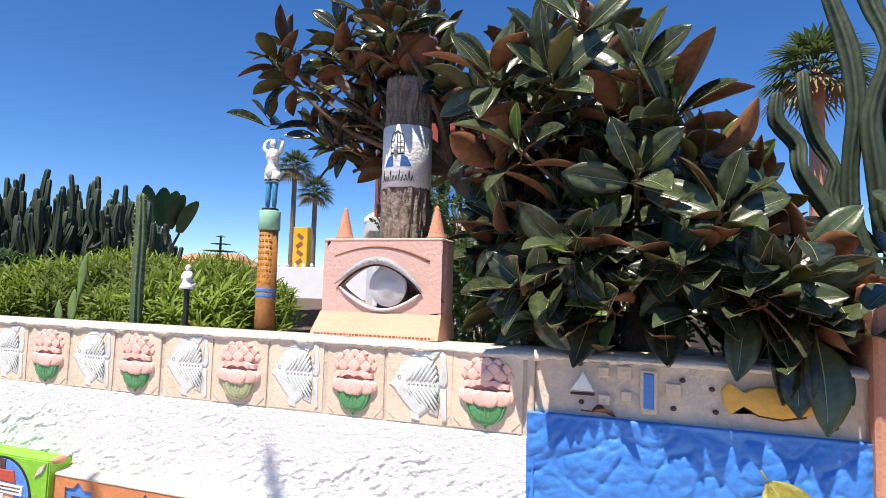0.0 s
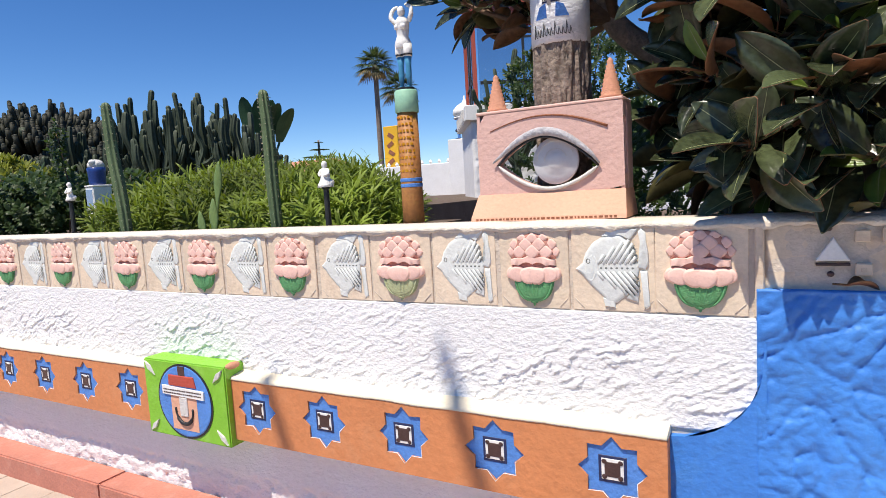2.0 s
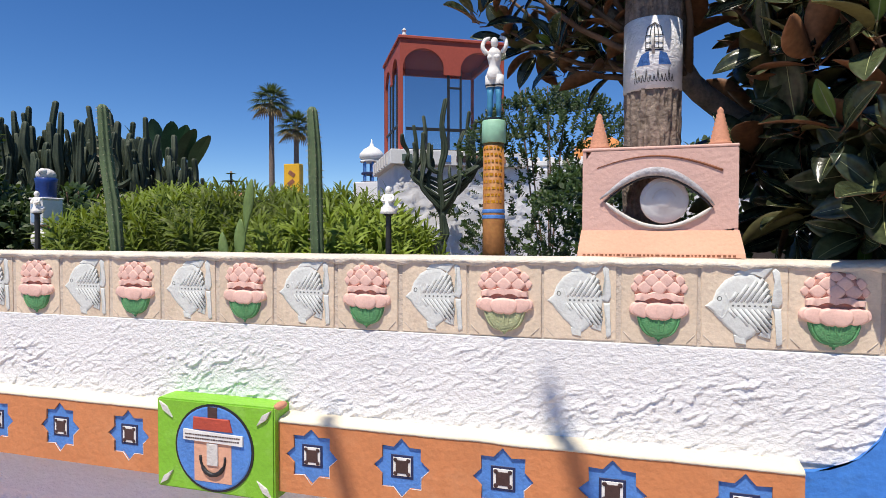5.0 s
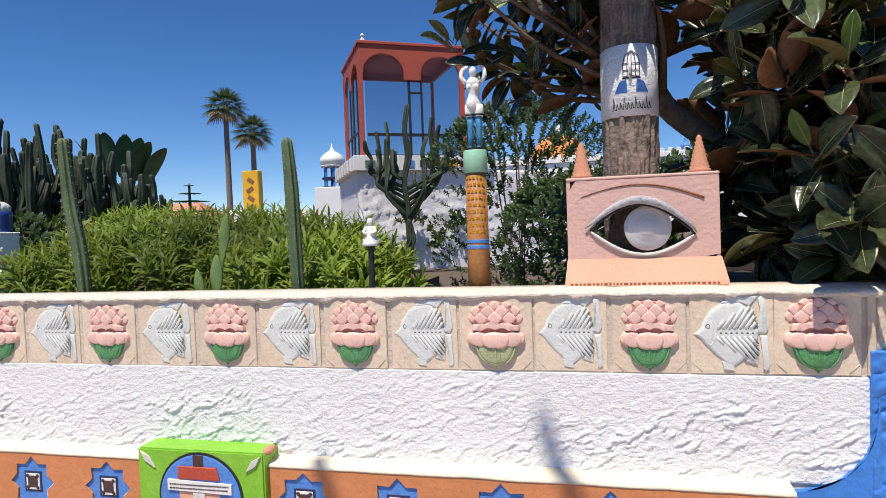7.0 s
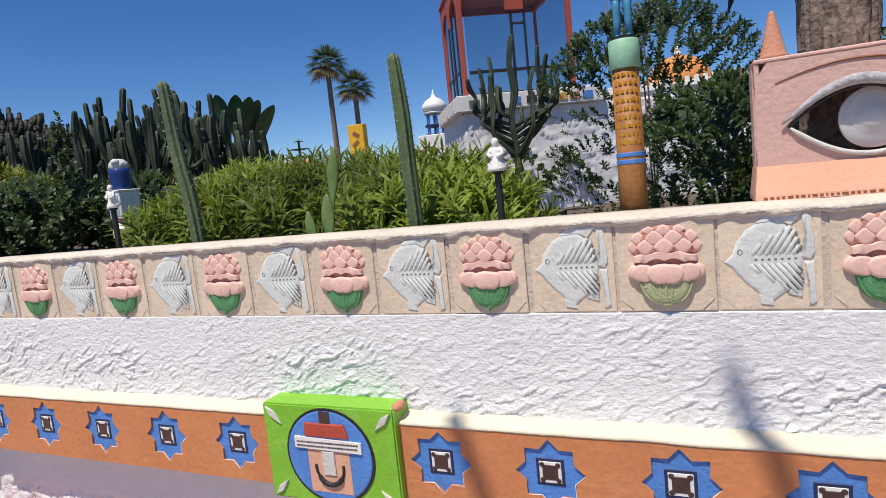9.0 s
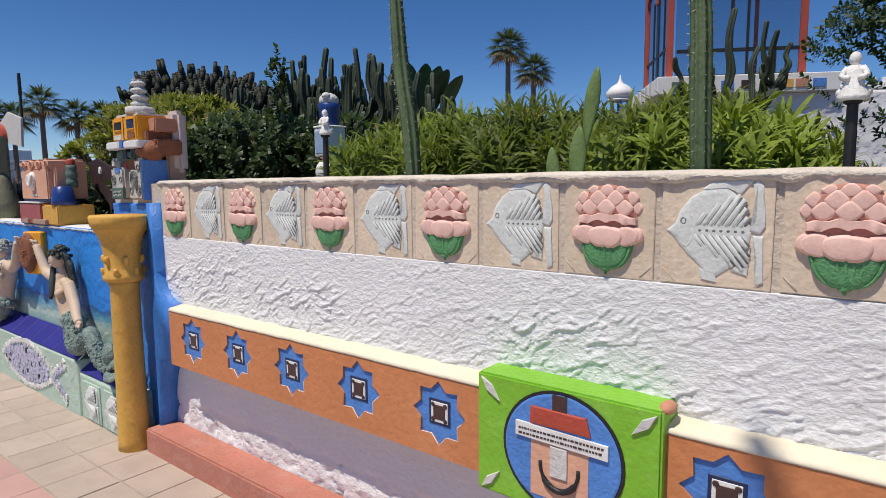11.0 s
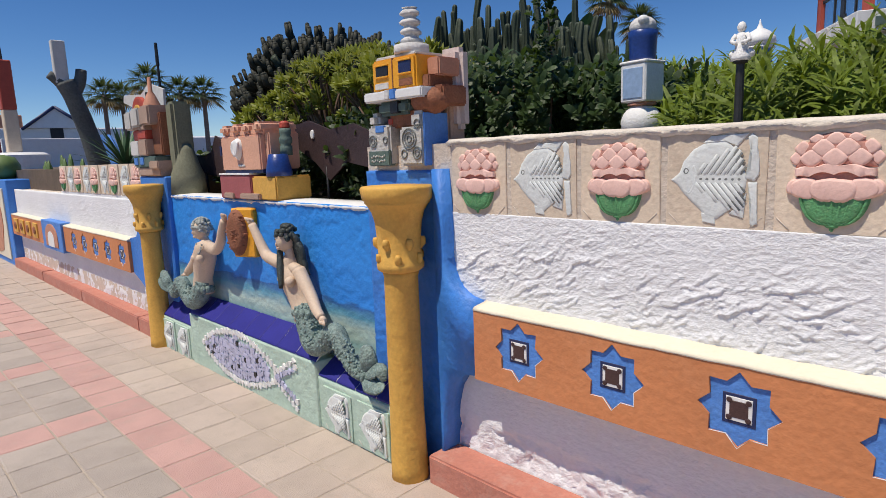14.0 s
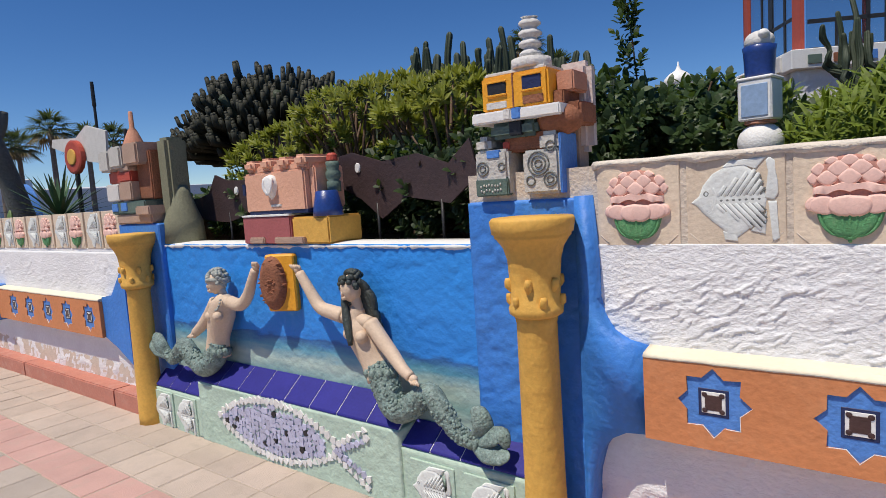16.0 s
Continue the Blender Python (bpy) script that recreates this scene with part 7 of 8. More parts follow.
for i in range(4):
    x = -0.20 + 0.13 * i
    bm = box(x - 0.040, x + 0.040, -0.046, 0.20, 0.37, 0.425 + rng(-0.004, 0.004), 0.016, segs=3)
    part("battlement", bm, PEACH, castle, smooth=40)
part("emblem", plate([(-0.075, 0.335), (-0.03, 0.345), (0.0, 0.335), (0.012, 0.29), (-0.005, 0.245), (-0.03, 0.222), (-0.062, 0.25), (-0.082, 0.295)], -0.045, 0, 0.016, 3, 0.2), PALE, castle, "white relief emblem", 50)
for s in (-1, 1):
    part("emblem_fold", tube([(-0.032 + s * 0.028, -0.056, 0.325), (-0.032 + s * 0.032, -0.062, 0.285), (-0.032 + s * 0.008, -0.058, 0.245)], 0.008, 6, knots=3), PALE, castle)
part("blue_drum", lathe([(0.072, 0.13), (0.070, 0.16), (0.052, 0.245), (0.046, 0.248)], 20, (0.30, 0.02, 0)), CERBLUE, castle, "blue drum", 50)
part("turret", lathe([(0.034, 0.24), (0.034, 0.29), (0.027, 0.295), (0.036, 0.31), (0.036, 0.335), (0.028, 0.345), (0.032, 0.36), (0.032, 0.385)], 14, (0.29, 0.08, 0)), DARKGREEN, castle, smooth=40)
part("turret_red", lathe([(0.024, 0.385), (0.028, 0.39), (0.026, 0.415), (0.016, 0.425)], 12, (0.29, 0.08, 0)), RED, castle)


def sheet_fish(label, at, outline, eye, legs):
    ob = thing("sheet_fish", label, "sculpture", at, "dark sheet fish behind the niche")
    bm = bmesh.new()
    add_plate(bm, outline, -0.006, 0.006)
    bmesh.ops.triangulate(bm, faces=[f for f in bm.faces if len(f.verts) > 4])
    part("sheet", bm, DARKSHEET, ob)
    part("eye", plate(ellipse(eye[0], eye[1], 0.016, 0.026, 14), -0.012, 0.0, 0.004), PALE, ob, "white oval eye")
    for x, h in legs:
        part("prop", tube([(x, 0, -0.26), (x, 0, h)], 0.008, 6), STEEL, ob)
    return ob


sheet_fish("dark brown cut sheet fish on metal props", (-6.98, 0.30, 1.27), [(-0.46, 0.16), (-0.36, 0.11), (-0.2, 0.10), (-0.08, 0.13), (0.0, 0.24), (0.12, 0.20), (0.30, 0.19), (0.40, 0.10), (0.30, -0.02), (0.10, -0.06), (-0.15, -0.04), (-0.32, 0.0), (-0.42, -0.05)], (0.22, 0.13), ((-0.2, 0.0), (0.12, 0.0)))
sheet_fish("dark brown cut sheet fish tilted on metal props", (-5.46, 0.30, 1.28), [(-0.45, 0.24), (-0.30, 0.26), (-0.1, 0.20), (0.12, 0.22), (0.30, 0.16), (0.42, 0.26), (0.46, 0.10), (0.30, -0.02), (0.05, 0.02), (-0.12, -0.08), (-0.25, 0.02), (-0.42, 0.10)], (-0.26, 0.18), ((-0.15, 0.0), (0.25, 0.0)))


# ---- garden statuettes ----
def statuette(bm, scale=1.0):
    add_tube(bm, [(0, 0, 0), (0, 0, 0.012), (0, 0, 0.03), (0, 0, 0.065), (0, 0, 0.082)], [0.036 * scale, 0.034 * scale, 0.024 * scale, 0.018 * scale, 0.014 * scale], 12)
    add_ball(bm, (0, 0, 0.098), (0.013, 0.014, 0.017))
    for s in (-1, 1):
        add_tube(bm, [(s * 0.015, 0, 0.078), (s * 0.026, -0.008, 0.058), (s * 0.008, -0.022, 0.050)], [0.007, 0.007, 0.006], 6, knots=2)
        add_ball(bm, (s * 0.022, 0.01, 0.02), (0.016, 0.015, 0.014))
    return bm


for x, y, z, s, lab in ((-1.535, 0.28, 1.545, 1.0, "small white figure on a black pole"), (-3.41, 0.26, 1.565, 0.8, "small white figure stack on a black pole")):
    pole = tagged(new("black_pole", mesh_of("black_pole", lathe([(0.014, 0), (0.012, z - 1.29), (0.020, z - 1.285), (0.020, z - 1.28)], 10), STEEL)), "thin black metal pole standing in the garden bed", "pole", "statuette poles")
    pole.location = (x, y, 1.28)
    bm = statuette(bmesh.new(), s)
    if s < 1:
        for v in bm.verts:
            v.co *= 0.95
    tagged(part("statuette", bm, STATUE), lab, "statuette", "garden statuettes").location = (x, y, z)
totem = thing("ceramic_totem", "stacked ceramic totem of ball, framed box and blue jar", "sculpture", (-3.98, 0.79, 1.28))
part("ball", add_ball(bmesh.new(), (0, 0, 0.145), (0.085, 0.085, 0.080), u=20, v=12), STATUE, totem, "white ball")
part("ball_foot", lathe([(0.05, 0), (0.045, 0.07)], 14), STATUE, totem)
part("collar", lathe([(0.05, 0.215), (0.06, 0.22), (0.055, 0.232)], 16), TERRA, totem)
turn = Matrix.Rotation(radians(-10), 4, "Z") @ Matrix.Diagonal((0.84, 0.84, 1, 1))
part("framed_box", box(-0.075, 0.075, -0.075, 0.075, 0.23, 0.385, 0.006, turn), PALE, totem, "white framed box")
part("blue_pane", box(-0.058, 0.058, -0.079, -0.07, 0.245, 0.368, 0.002, turn), mat("pale_blue_pane", (0.30, 0.42, 0.60), 0.35, 0.2, 10, 60, 0.1), totem, "pale blue pane")
part("box_lid", box(-0.08, 0.08, -0.08, 0.08, 0.385, 0.397, 0.004, turn), PALE, totem)
part("jar", lathe([(0.052, 0.397), (0.054, 0.41), (0.058, 0.49), (0.062, 0.515), (0.05, 0.52)], 20), CERBLUE, totem, "cobalt blue jar", 40)
part("crest", add_ball(bmesh.new(), (0, 0, 0.535), (0.055, 0.055, 0.042), u=14, v=9), GREYPLASTER, totem)
part("crest_knot", add_ball(bmesh.new(), (0.02, -0.035, 0.555), (0.022, 0.03, 0.02), u=8, v=6), STATUE, totem)



# ---- red tower on the white house ----
house = thing("white_house", "white rough-plastered house with a red arched glass tower", "building", (-4.62, 8.65, 0))
house.rotation_euler[2] = radians(30)
part("base_wall", coat(-0.1, 5.0, 0.6, 2.74, -0.10, ridges, 0.05, 0.05, 70.0, back=0.3), WHITE, house, "white rough plaster wall")
bm = box(-0.1, 5.0, 0.1, 2.6, 0.6, 2.74, 0.0)
part("base_core", bm, WHITE, house)
part("cornice", box(-0.22, 2.5, -0.22, 2.5, 2.74, 3.02, 0.01), PALE, house, "white cornice with set-in tiles")
for i, (x, m) in enumerate(((0.10, DARKGREEN), (0.45, RUST), (0.85, STARBLUE), (1.15, BROWN), (1.45, RUST), (1.72, OCHRE), (1.95, TERRA), (2.2, STARBLUE))):
    part("cornice_tile", box(x - 0.10, x + 0.09, -0.235, -0.2, 2.80, 2.93, 0.004), m, house)
for i in range(6):
    y = 0.1 + 0.36 * i
    part("cornice_step", box(-0.25, -0.2, y, y + 0.16, 2.76, 2.98, 0.004), GREYPLASTER, house)
# tower: posts, arched head panels, glass
W, H0, H1 = 2.08, 3.02, 5.14


def arch_panel(width, z0, z1, spans, t=0.06, mid=4.5):
    """A wall panel in the x-z plane with arched openings: (x0, x1, foot, springing)."""
    bm = bmesh.new()
    spring = max(s[3] for s in spans)
    edges = [0.0]
    for x0, x1, foot, sp in spans:
        add_box(bm, edges[-1], x0, 0, t, z0 if len(edges) == 1 else mid, z1, 0)
        r = (x1 - x0) / 2
        prev = None
        for i in range(17):
            a = math.pi * i / 16
            x, z = (x0 + x1) / 2 - r * math.cos(a), sp + r * 0.95 * math.sin(a)
            if prev:
                v = [bm.verts.new(p) for p in ((prev[0], 0, prev[1]), (x, 0, z), (x, 0, z1), (prev[0], 0, z1), (prev[0], t, prev[1]), (x, t, z), (x, t, z1), (prev[0], t, z1))]
                for f in ((0, 1, 2, 3), (5, 4, 7, 6), (1, 0, 4, 5), (3, 2, 6, 7)):
                    bm.faces.new([v[j] for j in f])
            prev = (x, z)
        edges.append(x1)
    add_box(bm, edges[-1], width, 0, t, z0, z1, 0)
    bmesh.ops.remove_doubles(bm, verts=bm.verts, dist=0.0005)
    bmesh.ops.recalc_face_normals(bm, faces=bm.faces)
    return bm


part("tower_front", arch_panel(W, H0, H1, ((0.06, 0.86, H0, 4.60), (1.19, 1.98, H0, 4.60))), REDTOWER, house, "red arched front")
sd = part("tower_side", arch_panel(2.1, H0, H1, ((0.20, 0.98, H0, 4.55), (1.15, 1.90, H0, 4.55))), REDTOWER, house, "red arched side")
sd.rotation_euler[2], sd.location = radians(90), (0.06, 0.06, 0)
part("side_beam", box(W - 0.06, W, 0.06, 2.16, 5.0, H1, 0), REDTOWER, house)
part("corner_post", box(W - 0.06, W, 2.1, 2.16, H0, 5.0, 0), REDTOWER, house)
for y in (2.1,):
    part("corner_post", box(0.0, 0.06, y, y + 0.06, H0, H1, 0), REDTOWER, house)
    part("back_beam", box(0.06, W, y, y + 0.06, 5.0, H1, 0), REDTOWER, house)
part("tower_roof", box(-0.03, W + 0.03, -0.03, 2.2, H1, H1 + 0.06, 0.01), REDTOWER, house)
part("front_glass", box(0.1, W - 0.05, 0.045, 0.05, H0, 4.95, 0), GLASS, house, "blue-grey tinted glass")
gl = part("side_glass", box(0.048, 0.053, 0.2, 2.0, H0, 4.9, 0), GLASS, house)
for x0, x1, z0, z1 in ((0.12, W - 0.06, 3.42, 3.48), (0.93, 0.98, H0, 4.62), (1.18, 1.22, H0, 4.62), (0.95, 1.2, 4.24, 4.28), (0.95, 1.2, 4.55, 4.62), (0.5, 0.54, H0, 3.42), (1.6, 1.64, H0, 3.42), (0.12, W - 0.06, H0, H0 + 0.05)):
    part("mullion", box(x0, x1, 0.02, 0.045, z0, z1, 0.003), STEEL, house)
for y0, y1, z0, z1 in ((0.2, 2.0, 3.55, 3.6), (0.55, 0.6, H0, 4.6), (1.4, 1.45, H0, 4.6), (0.95, 1.2, H0, 3.2), (1.0, 1.15, H0, 4.6)):
    part("mullion", box(0.02, 0.047, y0, y1, z0, z1, 0.003), STEEL, house)
part("finial", lathe([(0.03, 0), (0.05, 0.03), (0.03, 0.08), (0.045, 0.12), (0.01, 0.17)], 10, (0.1, 0.1, H1 + 0.06)), GREYPLASTER, house)
vine = [(Vector((-3.9 + 0.03 * i + rng(-.1, .1), 8.78 + 0.02 * i, 1.75 + 0.25 * math.sin(i * 0.25) + rng(-.1, .1) - 0.006 * i)), Vector((rng(-.5, .5), -0.8, rng(-.3, .5))).normalized(), rng(1.2, 2.0)) for i in range(46)]
shrub("wall_vine", "dark creeper growing on the white house wall", vine, HD, HEDGELEAF, [], at=(-3.6, 8.8, 1.28))

# rest of the white complex with dome, parapets and pink wall
complex_ = thing("domed_house", "low white house with an orange dome and crenellated parapet", "building", (-0.6, 14.2, 0))
part("house_wall", box(-3.0, 5.5, 0, 4, 0.5, 3.25, 0.02), WHITE, complex_)
part("parapet", box(-3.05, 5.55, -0.06, 0.15, 3.25, 3.38, 0.01), PALE, complex_)
for i in range(42):
    part("merlon", box(-3.0 + i * 0.2, -3.0 + i * 0.2 + 0.11, -0.04, 0.1, 3.38, 3.48, 0.01), PALE, complex_)
part("dome", lathe([(0.80, 3.3), (0.80, 3.52), (0.74, 3.72), (0.58, 3.94), (0.36, 4.08), (0.1, 4.15), (0.06, 4.17)], 28, (-0.55, 1.0, 0)), ROOFORANGE, complex_, "orange plaster dome", 60)
part("dome_finial", lathe([(0.04, 4.15), (0.09, 4.2), (0.06, 4.27), (0.08, 4.31), (0.01, 4.42)], 12, (-0.55, 1.0, 0)), STATUE, complex_)
for i in range(4):
    x = 0.6 + i * 0.75
    part("arch_window", plate([(x, 2.3), (x, 2.75)] + ellipse(x + 0.22, 2.75, 0.22, 0.2, 10, 180, 0) + [(x + 0.44, 2.3)], -0.02, 0.03), BLACK, complex_)
part("lantern_cap", lathe([(0.12, 3.48), (0.14, 3.56), (0.05, 3.66), (0.02, 3.78)], 10, (2.7, 0.5, 0)), STARBLUE, complex_)
wall_back = structure("wall_back", box(-16, -7.2, 15.5, 16, 0.5, 2.35, 0.02), WHITE, "long white boundary wall behind the garden", "wall")
for i in range(26):
    part("merlon", lathe([(0.03, 0), (0.07, 0.06), (0.02, 0.14)], 8, (-15.8 + i * 0.33, 15.6, 2.35)), PALE, wall_back)

minaret = thing("lantern_turret", "white onion-topped lantern turret on blue posts", "turret", (-8.25, 15.75, 0))
part("turret_base", box(-0.45, 0.45, -0.45, 0.45, 0.5, 3.05, 0.02), WHITE, minaret)
for a in range(6):
    x, y = 0.26 * math.cos(a * math.pi / 3), 0.26 * math.sin(a * math.pi / 3)
    part("turret_post", lathe([(0.04, 3.05), (0.04, 3.72)], 8, (x, y, 0)), STARBLUE, minaret)
part("turret_ring", lathe([(0.32, 3.30), (0.34, 3.32), (0.34, 3.36), (0.32, 3.38)], 16), NAVY, minaret)
part("turret_floor", lathe([(0.36, 3.02), (0.36, 3.08)], 16), NAVY, minaret)
part("turret_eave", lathe([(0.36, 3.70), (0.38, 3.73), (0.34, 3.76)], 16), PALE, minaret)
part("turret_onion", lathe([(0.32, 3.76), (0.40, 3.86), (0.38, 3.98), (0.25, 4.12), (0.08, 4.22), (0.03, 4.34), (0.01, 4.45)], 20), PALE, minaret, "white onion cap", 50)

yellow = thing("yellow_sign", "upright yellow sign box with dark lettering bars", "sign", (-11.46, 16.4, 0))
part("sign_box", box(-0.30, 0.30, -0.15, 0.15, 1.9, 3.82, 0.02), YELLOW, yellow)
part("sign_post", box(-0.06, 0.06, -0.06, 0.06, 0.5, 1.9, 0.01), STEEL, yellow)
for i in range(5):
    part("sign_stroke", box(-0.16 + 0.05 * (i % 2), 0.10 + 0.06 * (i % 2), -0.165, -0.14, 2.2 + 0.3 * i, 2.34 + 0.3 * i, 0.005, Matrix.Translation((0, 0, 2.2 + 0.3 * i)) @ Matrix.Rotation(0.6 * (-1) ** i, 4, "Y") @ Matrix.Translation((0, 0, -2.2 - 0.3 * i))), RUST, yellow)
topi = thing("tiered_conifer", "flat-tiered dark conifer above the shrubs", "tree", (-7.75, 7.8, 1.28))
part("trunk", tube([(0, 0, 0), (0, 0, 1.35)], [0.05, 0.02], 7), BARK, topi)
for z, r in ((0.80, 0.62), (1.0, 0.42), (1.15, 0.25), (1.30, 0.10)):
    bm = bmesh.new()
    for i in range(int(60 * r) + 8):
        a = 2.4 * i
        blade(bm, (0, 0, z), (math.cos(a), math.sin(a), 0.12), r * rng(0.75, 1.0), 0.09, 0.1, 4)
    part("tier", bm, HEDGELEAF, topi)
hut = thing("low_house", "low pale house roof behind the shrubs", "building", (-9.6, 9.6, 0))
part("hut_wall", box(-0.9, 0.9, -0.4, 0.8, 0.5, 2.1, 0.02), WHITE, hut)
bm = bmesh.new()
v = [bm.verts.new(p) for p in ((-1.05, -0.5, 2.08), (1.05, -0.5, 2.08), (1.05, 0.9, 2.08), (-1.05, 0.9, 2.08), (-0.7, 0.2, 2.4), (0.7, 0.2, 2.4))]
for f in ((0, 1, 5, 4), (2, 3, 4, 5), (3, 0, 4), (1, 2, 5), (3, 2, 1, 0)):
    bm.faces.new([v[i] for i in f])
part("hut_roof", bm, TERRA, hut)

# ---- far along the street ----
dead = thing("dead_tree", "bare forked grey trunk with a pale slab", "tree", (-12.62, 1.0, 1.28))
GREYBARK = mat("grey_bark", (0.11, 0.115, 0.105), 0.9, 0.3, 5, 40, 0.6)
part("trunk", tube([(0.0, 0.1, 0), (0.0, 0.0, 0.5), (0.02, -0.14, 1.0), (0.0, -0.22, 1.22)], [0.15, 0.125, 0.12, 0.13], 12, knots=4), GREYBARK, dead)
part("fork", tube([(0.0, -0.20, 1.12), (-0.02, -0.30, 1.24), (-0.02, -0.40, 1.32)], [0.10, 0.075, 0.06], 10, knots=3), GREYBARK, dead)
part("fork", tube([(0.0, -0.14, 1.05), (0.02, -0.04, 1.22), (0.02, 0.0, 1.40)], [0.10, 0.08, 0.07], 10, knots=3), GREYBARK, dead)
part("pale_slab", box(-0.05, 0.05, -0.34, -0.17, 1.2, 1.78, 0.01), GREYPLASTER, dead, "pale upright slab")
disc = thing("red_disc_sign", "round red disc on a pale board with rods", "sculpture", (-11.75, 1.45, 1.28))
part("post", lathe([(0.03, 0), (0.03, 0.9)], 8), STEEL, disc)
part("board", plate([(-0.75, 0.95), (0.3, 0.68), (0.75, 0.62), (0.8, 1.0), (0.3, 1.12), (0.0, 1.0), (-0.7, 1.05)], 0.03, 0.06), GREYPLASTER, disc)
part("disc", plate(ellipse(0, 0.76, 0.24, 0.21, 24), -0.03, 0.02, 0.01), RED, disc, "deep red disc")
part("disc_centre", plate(ellipse(0, 0.76, 0.12, 0.10, 18), -0.05, 0.0, 0.006), OCHRE, disc)
part("rod", lathe([(0.02, 1.0), (0.018, 1.4), (0.026, 1.42), (0.022, 1.72)], 8, (0.0, 0.3, 0)), STEEL, disc)
tall = thing("striped_post", "tall red and ochre painted post far along the wall", "post", (-19.65, 1.3, 0))
part("post_base", lathe([(0.7, 0), (0.7, 1.62), (0.6, 1.68)], 16), PALE, tall)
part("post_lower", box(-0.14, 0.14, -0.14, 0.14, 1.68, 2.65, 0.02), TAN, tall)
part("post_upper", box(-0.145, 0.145, -0.145, 0.145, 2.65, 3.75, 0.02), RED, tall)
part("post_tip", lathe([(0.03, 3.75), (0.02, 4.05)], 6), STEEL, tall)
for x, y, h in ((-26.7, 1.35, 4.1), (-24.6, 1.65, 3.85)):
    t = thing("painted_totem", "painted totem post with stacked figures far away", "post", (x, y, 0), "far painted totems")
    part("totem_foot", box(-0.5, 0.5, -0.5, 0.5, 0, 1.7, 0.02), STARBLUE, t)
    part("totem_shaft", box(-0.17, 0.17, -0.17, 0.17, 1.7, h - 0.9, 0.02), RED, t)
    part("totem_top", box(-0.15, 0.15, -0.15, 0.15, h - 0.9, h - 0.2, 0.02), PINKWALL, t)
    part("totem_crown", lathe([(0.14, h - 0.2), (0.19, h - 0.1), (0.07, h + 0.05), (0.10, h + 0.1), (0.02, h + 0.3)], 10), GREYPLASTER, t)
pots = thing("barrel_cactus", "round ribbed green cactus on the blue pillar", "cactus", (-13.6, 0.05, 1.17))
part("barrel", lathe([(0.16, 0), (0.24, 0.1), (0.25, 0.2), (0.18, 0.32), (0.05, 0.36)], 20, wobble=0.1), PADGREEN, pots, smooth=60)
for x, y, sx in ((-12.2, 0.4, 1.0), (-11.7, 0.5, 1.2)):
    o = thing("prickly_pear", "small prickly pear clump behind the far wall", "cactus", (x, y, 1.28), "far prickly pears")
    for i in range(5):
        part("pad", pad(bmesh.new(), (0.14 * (i - 2), rng(-.1, .1), -0.25 + 0.05 * (i % 2)), (0.15 * (i - 2), 0, 1), 0.34 * sx, 0.20 * sx, 0.03), PADGREEN, o)
villa = thing("white_villa", "white gabled villa with a tiled roof edge far away", "building", (-46.5, 8.3, 0))
villa.rotation_euler[2] = radians(80)
part("villa_wall", box(-3.2, 4.5, 0, 6, 0, 3.7, 0.05), WHITE, villa)
bm = bmesh.new()
v = [bm.verts.new(p) for p in ((-1.6, -0.2, 3.7), (1.6, -0.2, 3.7), (0, -0.2, 4.9), (-1.6, 6, 3.7), (1.6, 6, 3.7), (0, 6, 4.9))]
for f in ((0, 1, 2), (5, 4, 3), (0, 2, 5, 3), (2, 1, 4, 5), (1, 0, 3, 4)):
    bm.faces.new([v[i] for i in f])
part("villa_gable", bm, WHITE, villa)
for s in (-1, 1):
    part("roof_edge", tube([(s * 1.8, -0.25, 3.62), (0, -0.25, 4.98)], 0.10, 5), NAVY, villa, "dark blue roof edge")
part("villa_wing", box(4.5, 11.5, 0.6, 6, 0, 3.1, 0.05), WHITE, villa)
part("villa_window", box(-0.35, 0.35, -0.05, 0.1, 2.9, 3.7, 0.01), BLACK, villa)
part("villa_terrace", box(-3.6, -1.7, 0.1, 5, 3.7, 4.5, 0.05), TERRA, villa)
structure("wall_villa", box(-41.3, -41, 4.5, 30, 0, 2.85, 0.02), WHITE, "long white boundary wall of the villa", "wall")
ring = thing("blue_arch", "blue painted arch sculpture behind the far wall", "sculpture", (-15.0, 1.9, 1.0))
part("arch", plate(ellipse(0, 0.1, 0.62, 0.78, 24, 0, 180), -0.06, 0.06), STARBLUE, ring)

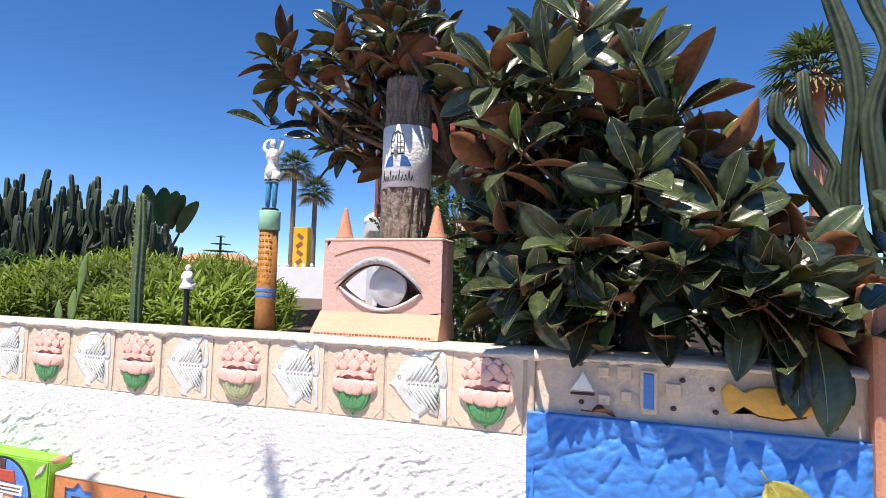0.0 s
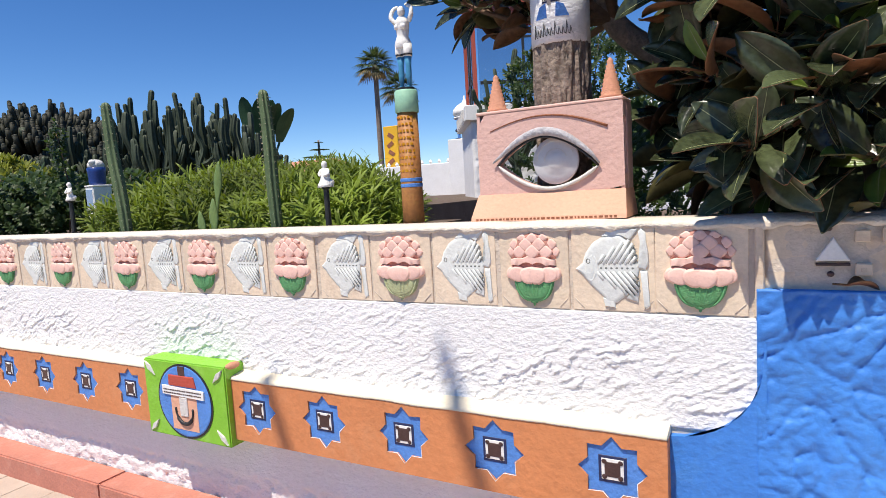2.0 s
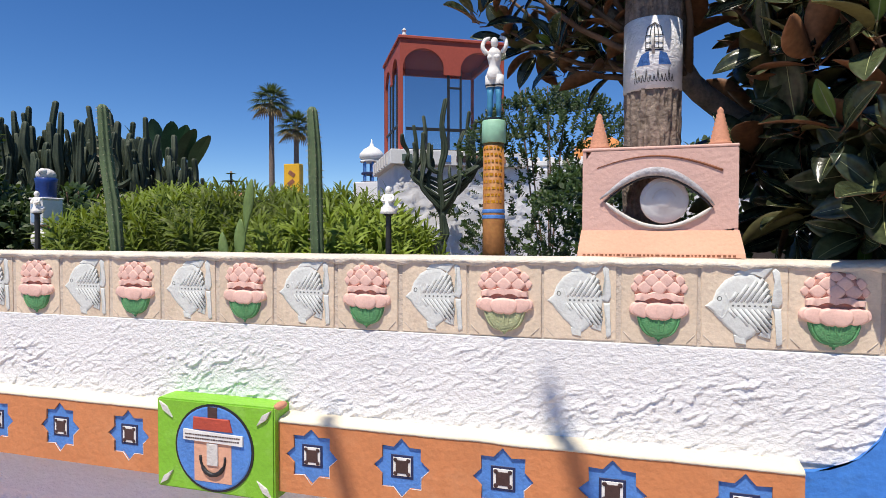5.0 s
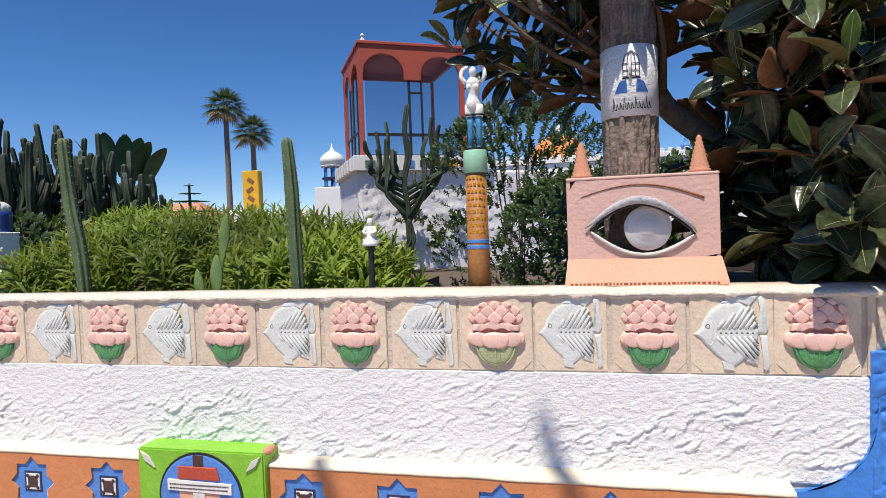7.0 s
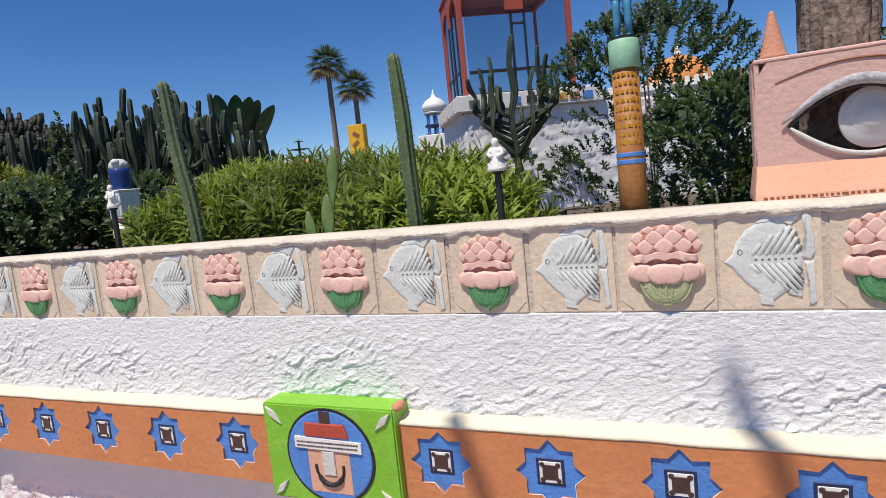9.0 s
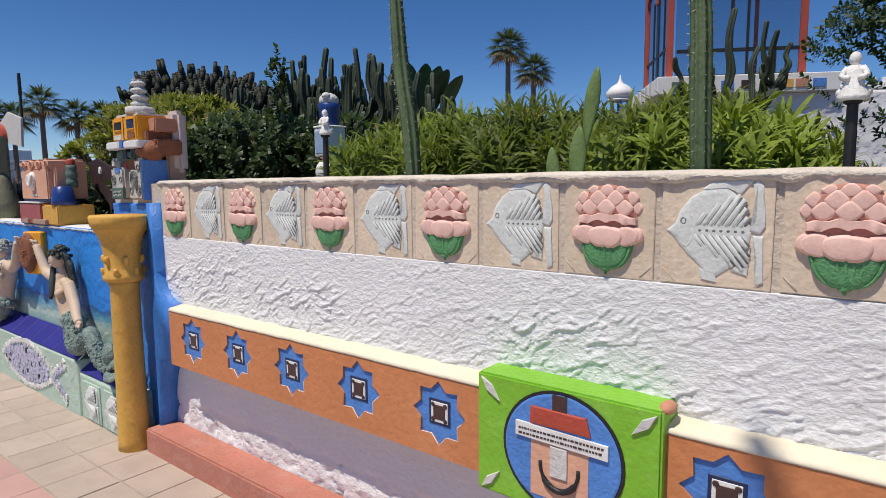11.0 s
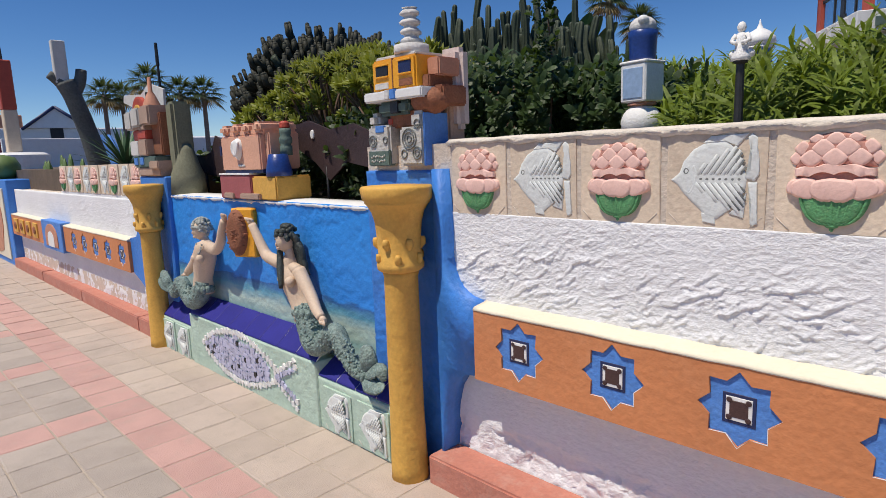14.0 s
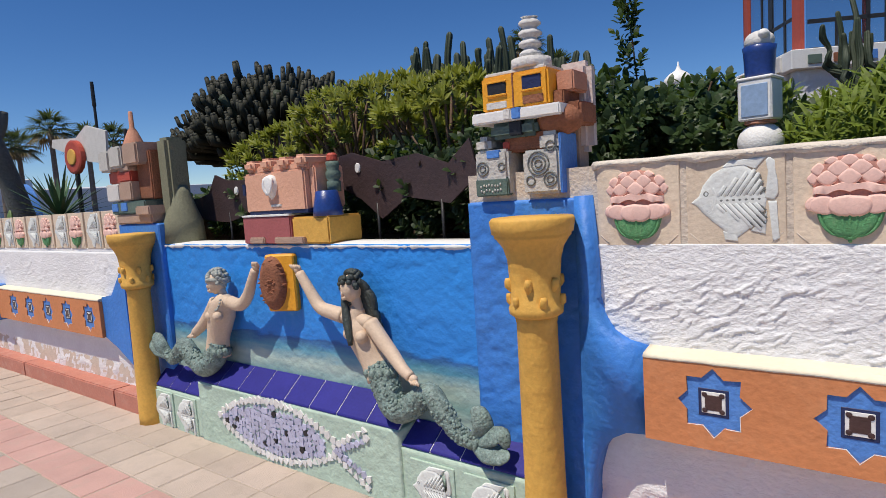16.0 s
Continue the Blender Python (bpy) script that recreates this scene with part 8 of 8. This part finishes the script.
# two unseen leaning poles, added on the street side to cast shadows on the wall
for bx, top, z, r in ((0.61, -1.52, 7.35, 0.034), (-0.19, -2.33, 7.14, 0.030)):
    lamp = thing("leaning_lamp_pole", "slim leaning grey pole, added unseen on the street side to cast a shadow", "street lamp", (bx, -2.8, 0), "street lamp poles")
    part("pole", tube([(0, 0, -0.02), ((top - bx) / 2, 0, z / 2), (top - bx, 0, z)], [r * 1.3, r * 1.1, r], 10), STEEL, lamp)
    part("pole_foot", lathe([(0.14, -0.01), (0.14, 0.02), (0.07, 0.05), (0.06, 0.2)], 14), STEEL, lamp)



# ---- paving ----
pavement = structure("pavement", box(-60, 12, -4.0, -0.02, -0.06, -0.003, 0), SAND, "sandy bedding of the paved pavement", "pavement")
PW, PL = 0.24, 0.24
paver = {}
for key, m in (("red", PAVERED), ("tan", PAVETAN), ("grey", PAVEGREY)):
    paver[key] = mesh_of("paver", box(-PL / 2 + 0.0025, PL / 2 - 0.0025, -PW / 2 + 0.0025, PW / 2 - 0.0025, -0.03, 0, 0.005), m)


def paver_kind(row, col):
    if row in (2, 7):
        return "red"
    if 2 < row < 7 and (col + 26) % 5 == 0:
        return "red"
    return "tan" if row < 2 else "grey"


rest = {key: ([], []) for key in paver}
for row in range(0, 16):
    y = -0.10 - PW * (row + 0.5)
    for col in range(-60, 12):
        x = col * PL
        key = paver_kind(row, col)
        if -8.6 < x < -4.6 and y > -2.4:
            ob = new("paver", paver[key])
            ob.location = (x, y, rng(-0.002, 0.002))
            ob.rotation_euler = (rng(-0.006, 0.006), rng(-0.006, 0.006), rng(-0.01, 0.01))
            ob.parent = pavement
        else:
            vs, fs = rest[key]
            b = len(vs)
            h = rng(-0.002, 0.002)
            x0, x1, y0, y1 = x - PL / 2 + 0.0025, x + PL / 2 - 0.0025, y - PW / 2 + 0.0025, y + PW / 2 - 0.0025
            vs += [(x0, y0, -0.02), (x1, y0, -0.02), (x1, y1, -0.02), (x0, y1, -0.02), (x0 + .003, y0 + .003, h), (x1 - .003, y0 + .003, h), (x1 - .003, y1 - .003, h), (x0 + .003, y1 - .003, h)]
            fs += [(b + 4, b + 5, b + 6, b + 7)] + [(b + i, b + (i + 1) % 4, b + 4 + (i + 1) % 4, b + 4 + i) for i in range(4)]
for key, m in (("red", PAVERED), ("tan", PAVETAN), ("grey", PAVEGREY)):
    me = bpy.data.meshes.new("pavers")
    me.from_pydata(rest[key][0], [], rest[key][1])
    me.materials.append(m)
    ob = new("pavers", me)
    ob.parent = pavement
    tagged(ob, kind="stuff")
